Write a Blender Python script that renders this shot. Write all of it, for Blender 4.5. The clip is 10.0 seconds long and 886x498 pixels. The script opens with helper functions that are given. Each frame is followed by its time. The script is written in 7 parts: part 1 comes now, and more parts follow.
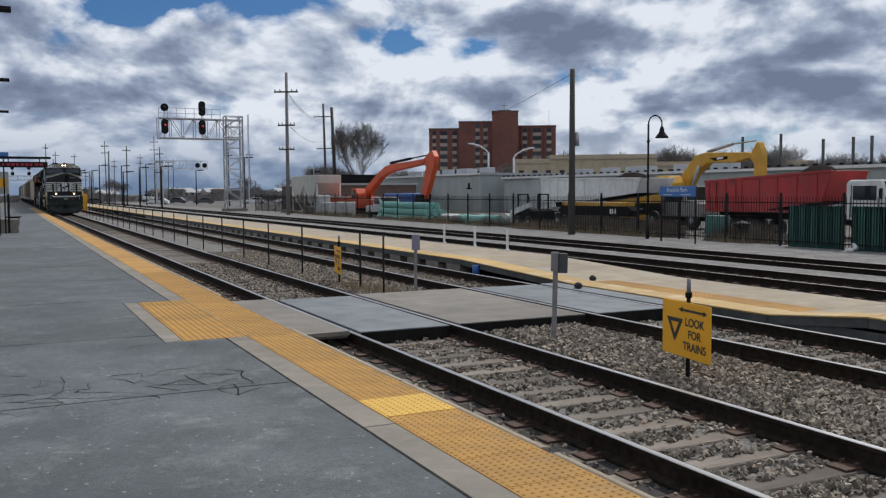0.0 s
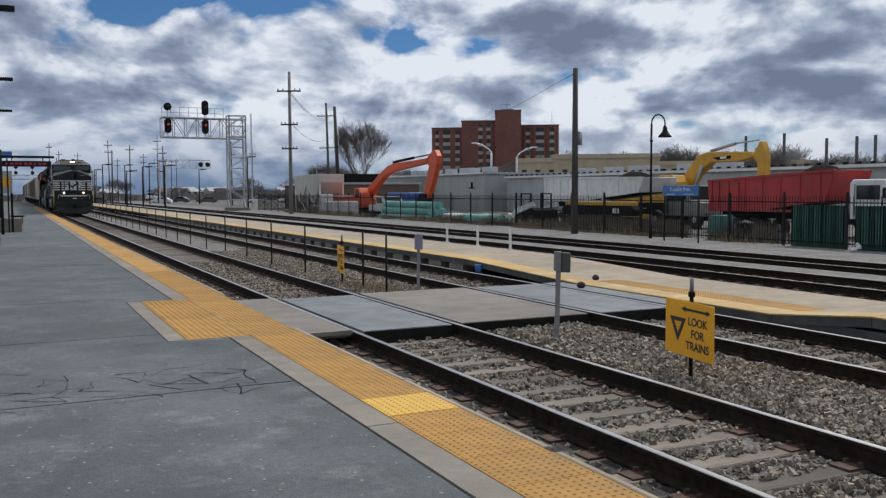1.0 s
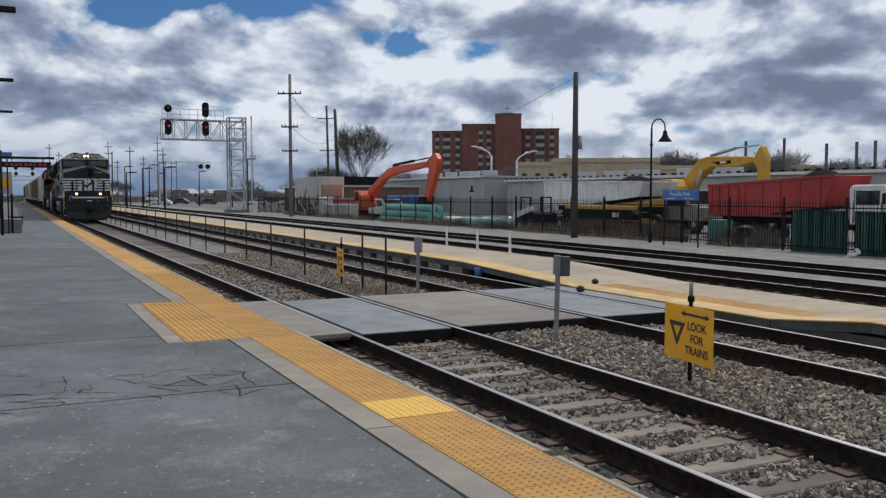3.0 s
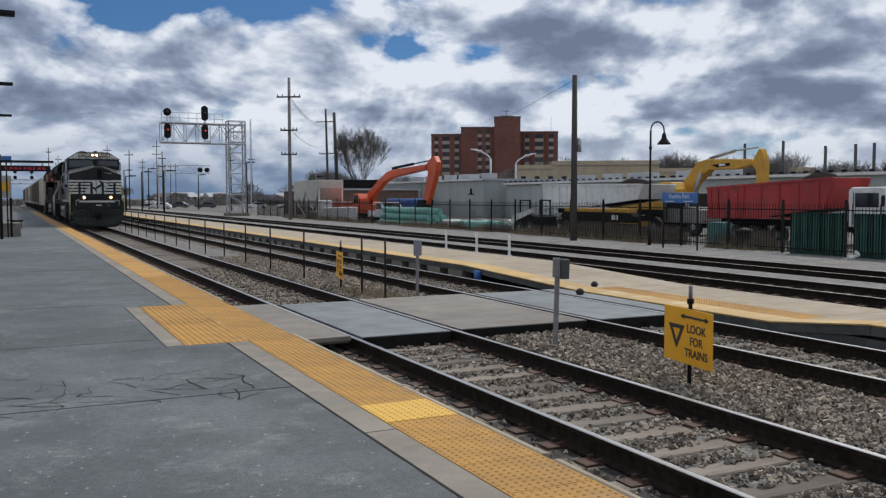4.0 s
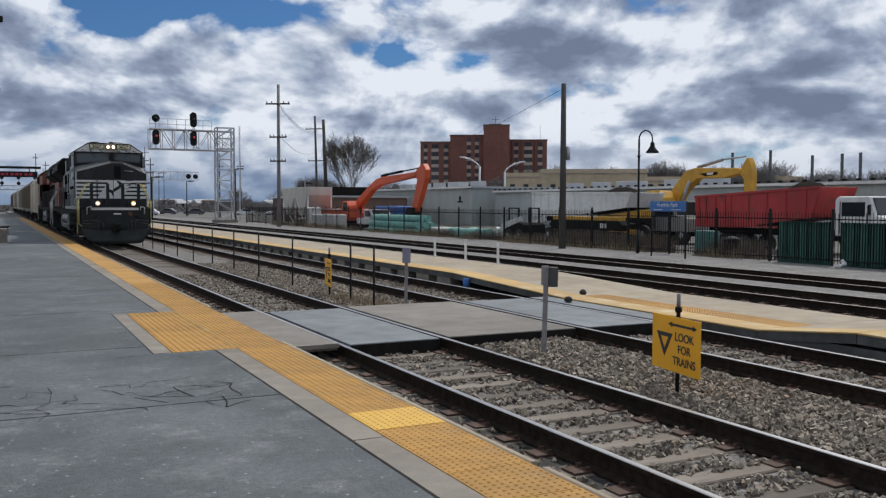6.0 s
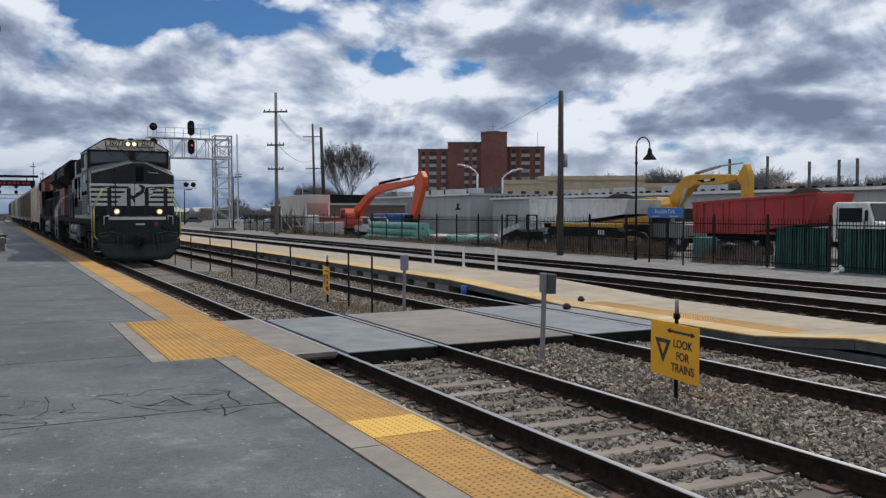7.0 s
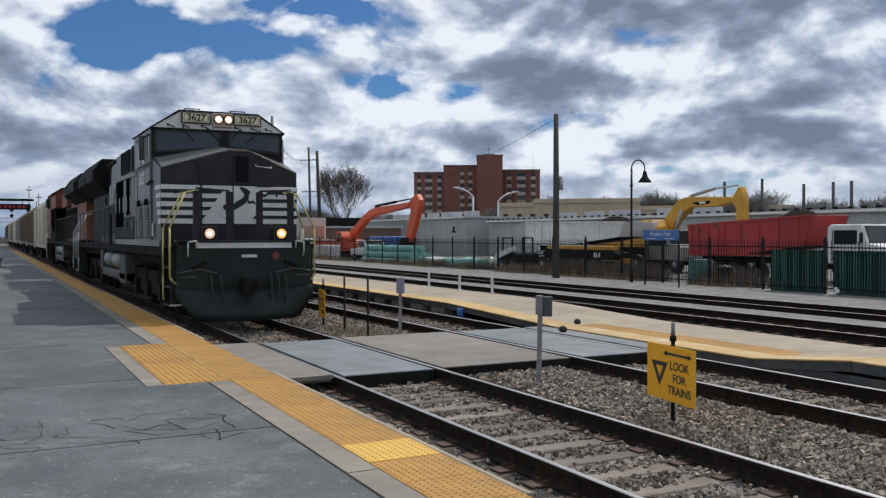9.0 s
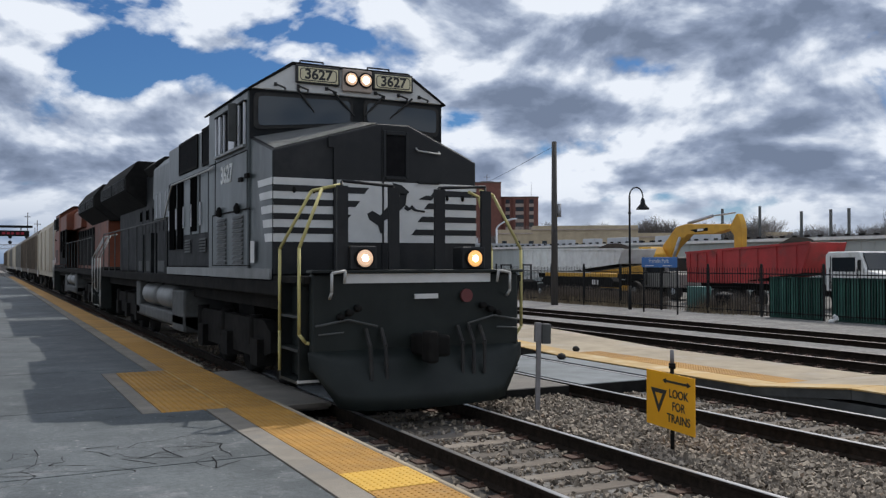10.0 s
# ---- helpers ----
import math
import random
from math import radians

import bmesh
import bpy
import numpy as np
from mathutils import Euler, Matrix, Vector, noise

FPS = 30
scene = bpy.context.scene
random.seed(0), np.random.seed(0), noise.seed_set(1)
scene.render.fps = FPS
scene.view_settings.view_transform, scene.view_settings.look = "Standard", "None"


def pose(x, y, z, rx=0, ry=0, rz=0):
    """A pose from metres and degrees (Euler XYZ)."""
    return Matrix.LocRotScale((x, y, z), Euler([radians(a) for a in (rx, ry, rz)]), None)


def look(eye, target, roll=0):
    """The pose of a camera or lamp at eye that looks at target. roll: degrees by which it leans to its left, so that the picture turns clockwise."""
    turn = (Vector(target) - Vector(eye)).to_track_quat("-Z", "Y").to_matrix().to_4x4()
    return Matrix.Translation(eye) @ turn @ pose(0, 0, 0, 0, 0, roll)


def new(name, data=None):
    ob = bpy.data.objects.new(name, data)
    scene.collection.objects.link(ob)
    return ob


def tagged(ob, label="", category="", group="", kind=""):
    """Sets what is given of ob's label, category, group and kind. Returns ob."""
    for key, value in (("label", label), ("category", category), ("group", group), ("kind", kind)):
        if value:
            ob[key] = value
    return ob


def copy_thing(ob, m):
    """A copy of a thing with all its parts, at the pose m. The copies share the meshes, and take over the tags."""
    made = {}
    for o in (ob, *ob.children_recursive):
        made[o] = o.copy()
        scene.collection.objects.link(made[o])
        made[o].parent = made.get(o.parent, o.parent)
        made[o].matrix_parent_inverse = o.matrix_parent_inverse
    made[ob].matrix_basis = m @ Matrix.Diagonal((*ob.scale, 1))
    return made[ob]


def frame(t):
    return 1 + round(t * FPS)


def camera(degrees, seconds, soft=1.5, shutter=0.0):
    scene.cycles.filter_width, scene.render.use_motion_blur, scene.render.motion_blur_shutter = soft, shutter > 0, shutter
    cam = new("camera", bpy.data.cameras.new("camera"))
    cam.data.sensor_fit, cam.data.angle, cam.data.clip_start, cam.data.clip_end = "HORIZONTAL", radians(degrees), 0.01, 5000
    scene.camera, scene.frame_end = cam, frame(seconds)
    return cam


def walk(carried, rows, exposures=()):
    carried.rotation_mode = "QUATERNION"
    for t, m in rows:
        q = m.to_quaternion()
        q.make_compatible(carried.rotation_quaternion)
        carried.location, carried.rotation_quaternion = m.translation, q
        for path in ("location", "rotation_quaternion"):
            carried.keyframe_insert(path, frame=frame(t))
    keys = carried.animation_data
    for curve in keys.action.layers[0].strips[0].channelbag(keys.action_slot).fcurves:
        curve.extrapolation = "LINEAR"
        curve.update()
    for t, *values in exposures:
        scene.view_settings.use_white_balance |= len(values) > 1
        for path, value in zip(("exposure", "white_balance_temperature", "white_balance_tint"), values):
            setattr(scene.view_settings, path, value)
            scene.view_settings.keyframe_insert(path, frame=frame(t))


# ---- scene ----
EYE_HEIGHT = 1.845
TURNS = [  # seconds, yaw to the right of the track line, pitch, lean
    (0, 26.103, -3.631, -0.267),
    (0.5, 25.961, -3.672, -0.285),
    (1, 25.920, -3.676, -0.247),
    (1.5, 25.903, -3.642, -0.093),
    (2, 25.853, -3.613, -0.041),
    (2.5, 25.909, -3.547, 0.100),
    (4, 25.974, -3.277, -0.036),
    (4.5, 26.092, -3.144, 0.086),
    (5, 26.272, -2.965, 0.147),
    (5.5, 26.539, -2.885, 0.244),
    (7, 26.821, -2.320, -0.014),
    (7.5, 26.831, -1.974, -0.124),
    (8, 26.956, -1.625, -0.151),
    (8.5, 27.017, -1.222, -0.204),
    (9, 27.086, -0.849, -0.115),
    (9.5, 27.089, -0.129, -0.155),
    (10, 27.188, 0.888, -0.075),
]
cam = camera(53.0, 10.0, soft=1.3)
walk(cam, [(t, pose(0, 0, EYE_HEIGHT, 90 + p, -r, -a)) for t, a, p, r in TURNS],
     exposures=[(0, -0.25), (7, -0.19), (10, -0.10)])

# ---- light ----
SUN_WAY = Vector((0.67, 0.41, 1.0)).normalized()
sun = new("sun", bpy.data.lights.new("sun", "SUN"))
sun.data.energy, sun.data.angle, sun.data.color = 3.1, radians(0.6), (1.0, 0.955, 0.90)
sun.matrix_basis = look(SUN_WAY * 50, (0, 0, 0))


def link(tree, a, b):
    tree.links.new(a, b)


def node(tree, kind, **inputs):
    n = tree.nodes.new(kind)
    for key, value in inputs.items():
        n.inputs[key.replace("_", " ")].default_value = value
    return n


def math_node(tree, op, a, b=None, c=None):
    n = tree.nodes.new("ShaderNodeMath")
    n.operation = op
    for i, v in enumerate((a, b, c)):
        if v is None:
            continue
        if isinstance(v, (int, float)):
            n.inputs[i].default_value = v
        else:
            tree.links.new(v, n.inputs[i])
    return n.outputs[0]


def ramp_node(tree, source, stops):
    n = tree.nodes.new("ShaderNodeValToRGB")
    tree.links.new(source, n.inputs[0])
    els = n.color_ramp.elements
    while len(els) < len(stops):
        els.new(0.5)
    for el, (p, c) in zip(els, stops):
        el.position = p
        el.color = (*c, 1) if isinstance(c, tuple) else (c, c, c, 1)
    return n.outputs[0]


def mix_node(tree, fac, a, b, blend="MIX"):
    n = tree.nodes.new("ShaderNodeMix")
    n.data_type, n.blend_type = "RGBA", blend
    for i, v in ((0, fac), (6, a), (7, b)):
        if isinstance(v, (int, float)):
            n.inputs[i].default_value = v
        elif isinstance(v, tuple):
            n.inputs[i].default_value = (*v, 1)
        else:
            tree.links.new(v, n.inputs[i])
    return n.outputs[2]


def make_world():
    world = bpy.data.worlds.new("sky")
    scene.world = world
    world.use_nodes = True
    t = world.node_tree
    t.nodes.clear()
    sky = t.nodes.new("ShaderNodeTexSky")
    sky.sky_type, sky.sun_disc = "NISHITA", False
    sky.sun_elevation, sky.sun_rotation = math.asin(SUN_WAY.z), math.atan2(SUN_WAY.x, SUN_WAY.y)
    sky.dust_density, sky.ozone_density = 0.6, 2.5
    co = t.nodes.new("ShaderNodeTexCoord").outputs["Generated"]
    sep = t.nodes.new("ShaderNodeSeparateXYZ")
    link(t, co, sep.inputs[0])
    up = math_node(t, "MAXIMUM", sep.outputs[2], 0.0)
    den = math_node(t, "ADD", up, CLOUD_FLAT)

    def layer(dx, dy, scale, detail, rough):
        """Noise on a flat cloud deck overhead, drawn out towards the horizon."""
        d = math_node(t, "DIVIDE", 1.0, den)
        c = t.nodes.new("ShaderNodeCombineXYZ")
        link(t, math_node(t, "MULTIPLY_ADD", sep.outputs[0], d, dx), c.inputs[0])
        link(t, math_node(t, "MULTIPLY_ADD", sep.outputs[1], d, dy), c.inputs[1])
        n = node(t, "ShaderNodeTexNoise", Scale=scale, Detail=detail, Roughness=rough, Distortion=0.1)
        link(t, c.outputs[0], n.inputs["Vector"])
        return n.outputs[0]

    def heap(lift, scale, detail, rough):
        """Noise of upright heaped cloud, sampled a little higher by lift."""
        m = t.nodes.new("ShaderNodeMapping")
        m.inputs["Location"].default_value = (HEAP_SHIFT[0], HEAP_SHIFT[1], lift * 1.7)
        m.inputs["Scale"].default_value = (1.0, 1.0, 1.7)
        link(t, co, m.inputs[0])
        n = node(t, "ShaderNodeTexNoise", Scale=scale, Detail=detail, Roughness=rough, Distortion=0.35)
        link(t, m.outputs[0], n.inputs["Vector"])
        v = node(t, "ShaderNodeTexVoronoi", Scale=scale * 2.2, Detail=2.5, Roughness=0.55, Lacunarity=2.2)
        v.feature, v.normalize = "SMOOTH_F1", True
        v.inputs["Smoothness"].default_value = 0.3
        link(t, m.outputs[0], v.inputs["Vector"])
        return math_node(t, "MULTIPLY_ADD", v.outputs["Distance"], -PUFF, math_node(t, "ADD", n.outputs[0], PUFF * 0.34))

    def masses(rows):
        """Sum of soft lens-shaped regions: azimuth, height, half width, half height."""
        total = None
        for az, z, w, h in rows:
            a = radians(az)
            across = t.nodes.new("ShaderNodeVectorMath")
            across.operation = "DOT_PRODUCT"
            link(t, co, across.inputs[0])
            across.inputs[1].default_value = (math.cos(a) / w, -math.sin(a) / w, 0)
            high = math_node(t, "MULTIPLY_ADD", sep.outputs[2], 1 / h, -z / h)
            r2 = math_node(t, "MULTIPLY", high, high)
            r2 = math_node(t, "MULTIPLY_ADD", across.outputs["Value"], across.outputs["Value"], r2)
            g = math_node(t, "POWER", 0.5, r2)
            total = g if total is None else math_node(t, "MAXIMUM", total, g)
        return total

    deck = layer(5.3, 2.2, 1.5, 3, 0.5)
    puff, puff_up = heap(0.0, 6.0, 8, 0.54), heap(0.022, 6.0, 8, 0.54)
    fine = heap(0.0, 19.0, 5, 0.55)
    dark, clear = masses(DARK_MASSES), masses(CLEAR_GAPS)
    density = math_node(t, "MULTIPLY_ADD", deck, 0.45, math_node(t, "MULTIPLY", puff, 0.62))
    density = math_node(t, "MULTIPLY_ADD", fine, 0.16, density)
    density = math_node(t, "MULTIPLY_ADD", clear, -0.165, density)
    density = math_node(t, "MULTIPLY_ADD", dark, 0.05, density)
    cover = ramp_node(t, density, [(COVER - 0.032, 0.0), (COVER, 0.5), (COVER + 0.04, 1.0)])
    relief = math_node(t, "MULTIPLY", math_node(t, "SUBTRACT", puff, puff_up), 3.4)
    thin = math_node(t, "MULTIPLY", math_node(t, "SUBTRACT", COVER + 0.10, density), 1.5)
    tone = math_node(t, "MULTIPLY_ADD", math_node(t, "SUBTRACT", 0.5, layer(9.1, 3.4, 2.6, 4, 0.55)), 1.1, 0.725)
    ragged = math_node(t, "MULTIPLY", dark, math_node(t, "MULTIPLY_ADD", puff, 2.2, -0.30))
    tone = math_node(t, "MULTIPLY_ADD", ragged, -0.38, tone)
    shade = math_node(t, "ADD", math_node(t, "ADD", relief, thin), tone)
    shade = math_node(t, "MULTIPLY_ADD", math_node(t, "SUBTRACT", 0.5, fine), -0.75, shade)
    cloud = ramp_node(t, shade, [(0.10, (0.185, 0.235, 0.34)), (0.40, (0.295, 0.36, 0.50)), (0.62, (0.505, 0.58, 0.72)), (0.90, (0.895, 0.95, 1.04))])
    low = t.nodes.new("ShaderNodeVectorMath")
    low.operation = "DOT_PRODUCT"
    link(t, co, low.inputs[0])
    low.inputs[1].default_value = LOW_WAY
    murk = ramp_node(t, low.outputs["Value"], [(0.93, 0.0), (0.99, 1.0)])
    haze = ramp_node(t, up, [(0.0, 0.9), (0.04, 0.42), (0.085, 0.0)])
    blue = mix_node(t, 1.0, sky.outputs[0], (SKY_GAIN * 0.50, SKY_GAIN * 0.86, SKY_GAIN * 1.30), "MULTIPLY")
    out = mix_node(t, haze, mix_node(t, cover, blue, cloud), mix_node(t, murk, (0.60, 0.665, 0.77), (0.16, 0.25, 0.41)))
    bg = node(t, "ShaderNodeBackground", Strength=1.0)
    link(t, out, bg.inputs["Color"])
    w = t.nodes.new("ShaderNodeOutputWorld")
    link(t, bg.outputs[0], w.inputs[0])


CLOUD_FLAT, SKY_GAIN, PUFF, COVER, HEAP_SHIFT = 0.20, 0.055, 0.34, 0.510, (3.1, 1.7)
LOW_WAY = Vector((0.10, 1.0, 0.03)).normalized()
DARK_MASSES = [(31.2, 0.188, 0.067, 0.016), (37.8, 0.164, 0.10, 0.020), (42.6, 0.091, 0.049, 0.012), (48.7, 0.137, 0.079, 0.038),
               (8.4, 0.153, 0.042, 0.018), (10.4, 0.121, 0.058, 0.010), (18.9, 0.153, 0.033, 0.018), (2.0, 0.097, 0.048, 0.029),
               (29.2, 0.108, 0.038, 0.012), (31.4, 0.26, 0.102, 0.026), (47.8, 0.231, 0.123, 0.037), (35.7, 0.054, 0.032, 0.011)]
CLEAR_GAPS = [(6.0, 0.186, 0.057, 0.014), (23.6, 0.164, 0.046, 0.020), (28.2, 0.156, 0.032, 0.016), (41.6, 0.074, 0.027, 0.008),
              (9.0, 0.208, 0.134, 0.018), (19.4, 0.249, 0.07, 0.017)]
make_world()

# ---- materials ----
def mat(name, c1, c2=None, scale=3.0, rough=0.8, metal=0.0, bump=0.0, bscale=40.0, rnd=0.0, coarse=0.0,
        dirt=None, dirt_scale=0.6, dirt_at=(0.52, 0.7), stretch=(1, 1, 1), emit=0.0, spec=0.5, coat=0.0):
    """Two scales of colour variation, stains with a shape of their own, fine relief."""
    m = bpy.data.materials.new(name)
    m.use_nodes = True
    t = m.node_tree
    p = t.nodes["Principled BSDF"]
    c2 = c2 or tuple(v * 0.8 for v in c1)
    mp = t.nodes.new("ShaderNodeMapping")
    mp.inputs["Scale"].default_value = stretch
    link(t, t.nodes.new("ShaderNodeTexCoord").outputs["Object"], mp.inputs[0])
    def noise_tex(s, detail=5, r=0.6):
        n = node(t, "ShaderNodeTexNoise", Scale=s, Detail=detail, Roughness=r)
        link(t, mp.outputs[0], n.inputs["Vector"])
        return n.outputs[0]
    fac = ramp_node(t, noise_tex(scale), [(0.32, 0.0), (0.68, 1.0)])
    col = mix_node(t, fac, c1, c2)
    if coarse:
        f2 = ramp_node(t, noise_tex(scale * 0.17, 3), [(0.35, 1.0 - coarse), (0.65, 1.0 + coarse)])
        col = mix_node(t, 1.0, col, f2, "MULTIPLY")
    if dirt:
        f3 = ramp_node(t, noise_tex(dirt_scale, 7, 0.65), [(dirt_at[0], 0.0), (dirt_at[1], 1.0)])
        col = mix_node(t, f3, col, dirt)
    if rnd:
        oi = t.nodes.new("ShaderNodeObjectInfo").outputs["Random"]
        f4 = ramp_node(t, oi, [(0.0, 1.0 - rnd), (1.0, 1.0 + rnd)])
        col = mix_node(t, 1.0, col, f4, "MULTIPLY")
    link(t, col, p.inputs["Base Color"])
    p.inputs["Roughness"].default_value, p.inputs["Metallic"].default_value = rough, metal
    p.inputs["Specular IOR Level"].default_value = spec
    p.inputs["Coat Weight"].default_value = coat
    if rough < 0.9 and not metal:
        link(t, math_node(t, "MULTIPLY_ADD", noise_tex(scale * 2.3), 0.25, rough - 0.12), p.inputs["Roughness"])
    if bump:
        b = node(t, "ShaderNodeBump", Strength=min(1.0, bump), Distance=0.02)
        link(t, noise_tex(bscale, 4), b.inputs["Height"])
        link(t, b.outputs[0], p.inputs["Normal"])
    if emit:
        p.inputs["Emission Color"].default_value = (*c1, 1)
        p.inputs["Emission Strength"].default_value = emit
    return m


def glass_mat(name, tint, rough=0.05):
    m = bpy.data.materials.new(name)
    m.use_nodes = True
    p = m.node_tree.nodes["Principled BSDF"]
    p.inputs["Base Color"].default_value = (*tint, 1)
    p.inputs["Roughness"].default_value = rough
    p.inputs["Specular IOR Level"].default_value = 0.4
    return m


def slab_material():
    """Worn slate-grey paving: blotches, pale scuffs, fine grit."""
    m = mat("slate_paving", (0.092, 0.104, 0.108), (0.052, 0.061, 0.066), 1.1, 0.72, bump=0.35, bscale=70, coarse=0.3, rnd=0.1,
            dirt=(0.20, 0.205, 0.21), dirt_scale=2.1, dirt_at=(0.55, 0.78))
    t = m.node_tree
    p = t.nodes["Principled BSDF"]
    co = t.nodes.new("ShaderNodeTexCoord").outputs["Object"]
    grit = node(t, "ShaderNodeTexNoise", Scale=85.0, Detail=3.0, Roughness=0.7)
    link(t, co, grit.inputs["Vector"])
    col = mix_node(t, 1.0, p.inputs["Base Color"].links[0].from_socket, ramp_node(t, grit.outputs[0], [(0.3, 0.5), (0.7, 1.5)]), "MULTIPLY")
    spot = node(t, "ShaderNodeTexNoise", Scale=7.0, Detail=6.0, Roughness=0.75)
    link(t, co, spot.inputs["Vector"])
    col = mix_node(t, ramp_node(t, spot.outputs[0], [(0.63, 0.0), (0.72, 0.85)]), col, (0.30, 0.30, 0.30))
    mottle = node(t, "ShaderNodeTexNoise", Scale=16.0, Detail=4.0, Roughness=0.65)
    link(t, co, mottle.inputs["Vector"])
    col = mix_node(t, 1.0, col, ramp_node(t, mottle.outputs[0], [(0.3, 0.78), (0.7, 1.22)]), "MULTIPLY")
    stain = node(t, "ShaderNodeTexNoise", Scale=0.55, Detail=5.0, Roughness=0.6)
    link(t, co, stain.inputs["Vector"])
    col = mix_node(t, ramp_node(t, stain.outputs[0], [(0.48, 0.0), (0.66, 0.6)]), col, (0.050, 0.062, 0.066))
    chips = node(t, "ShaderNodeTexVoronoi", Scale=9.0, Randomness=1.0)
    link(t, co, chips.inputs["Vector"])
    col = mix_node(t, ramp_node(t, chips.outputs["Distance"], [(0.07, 0.7), (0.12, 0.0)]), col, (0.36, 0.36, 0.35))
    pits = node(t, "ShaderNodeTexVoronoi", Scale=14.0, Randomness=1.0)
    link(t, co, pits.inputs["Vector"])
    col = mix_node(t, ramp_node(t, pits.outputs["Distance"], [(0.08, 0.75), (0.16, 0.0)]), col, (0.03, 0.034, 0.037))
    link(t, col, p.inputs["Base Color"])
    return m


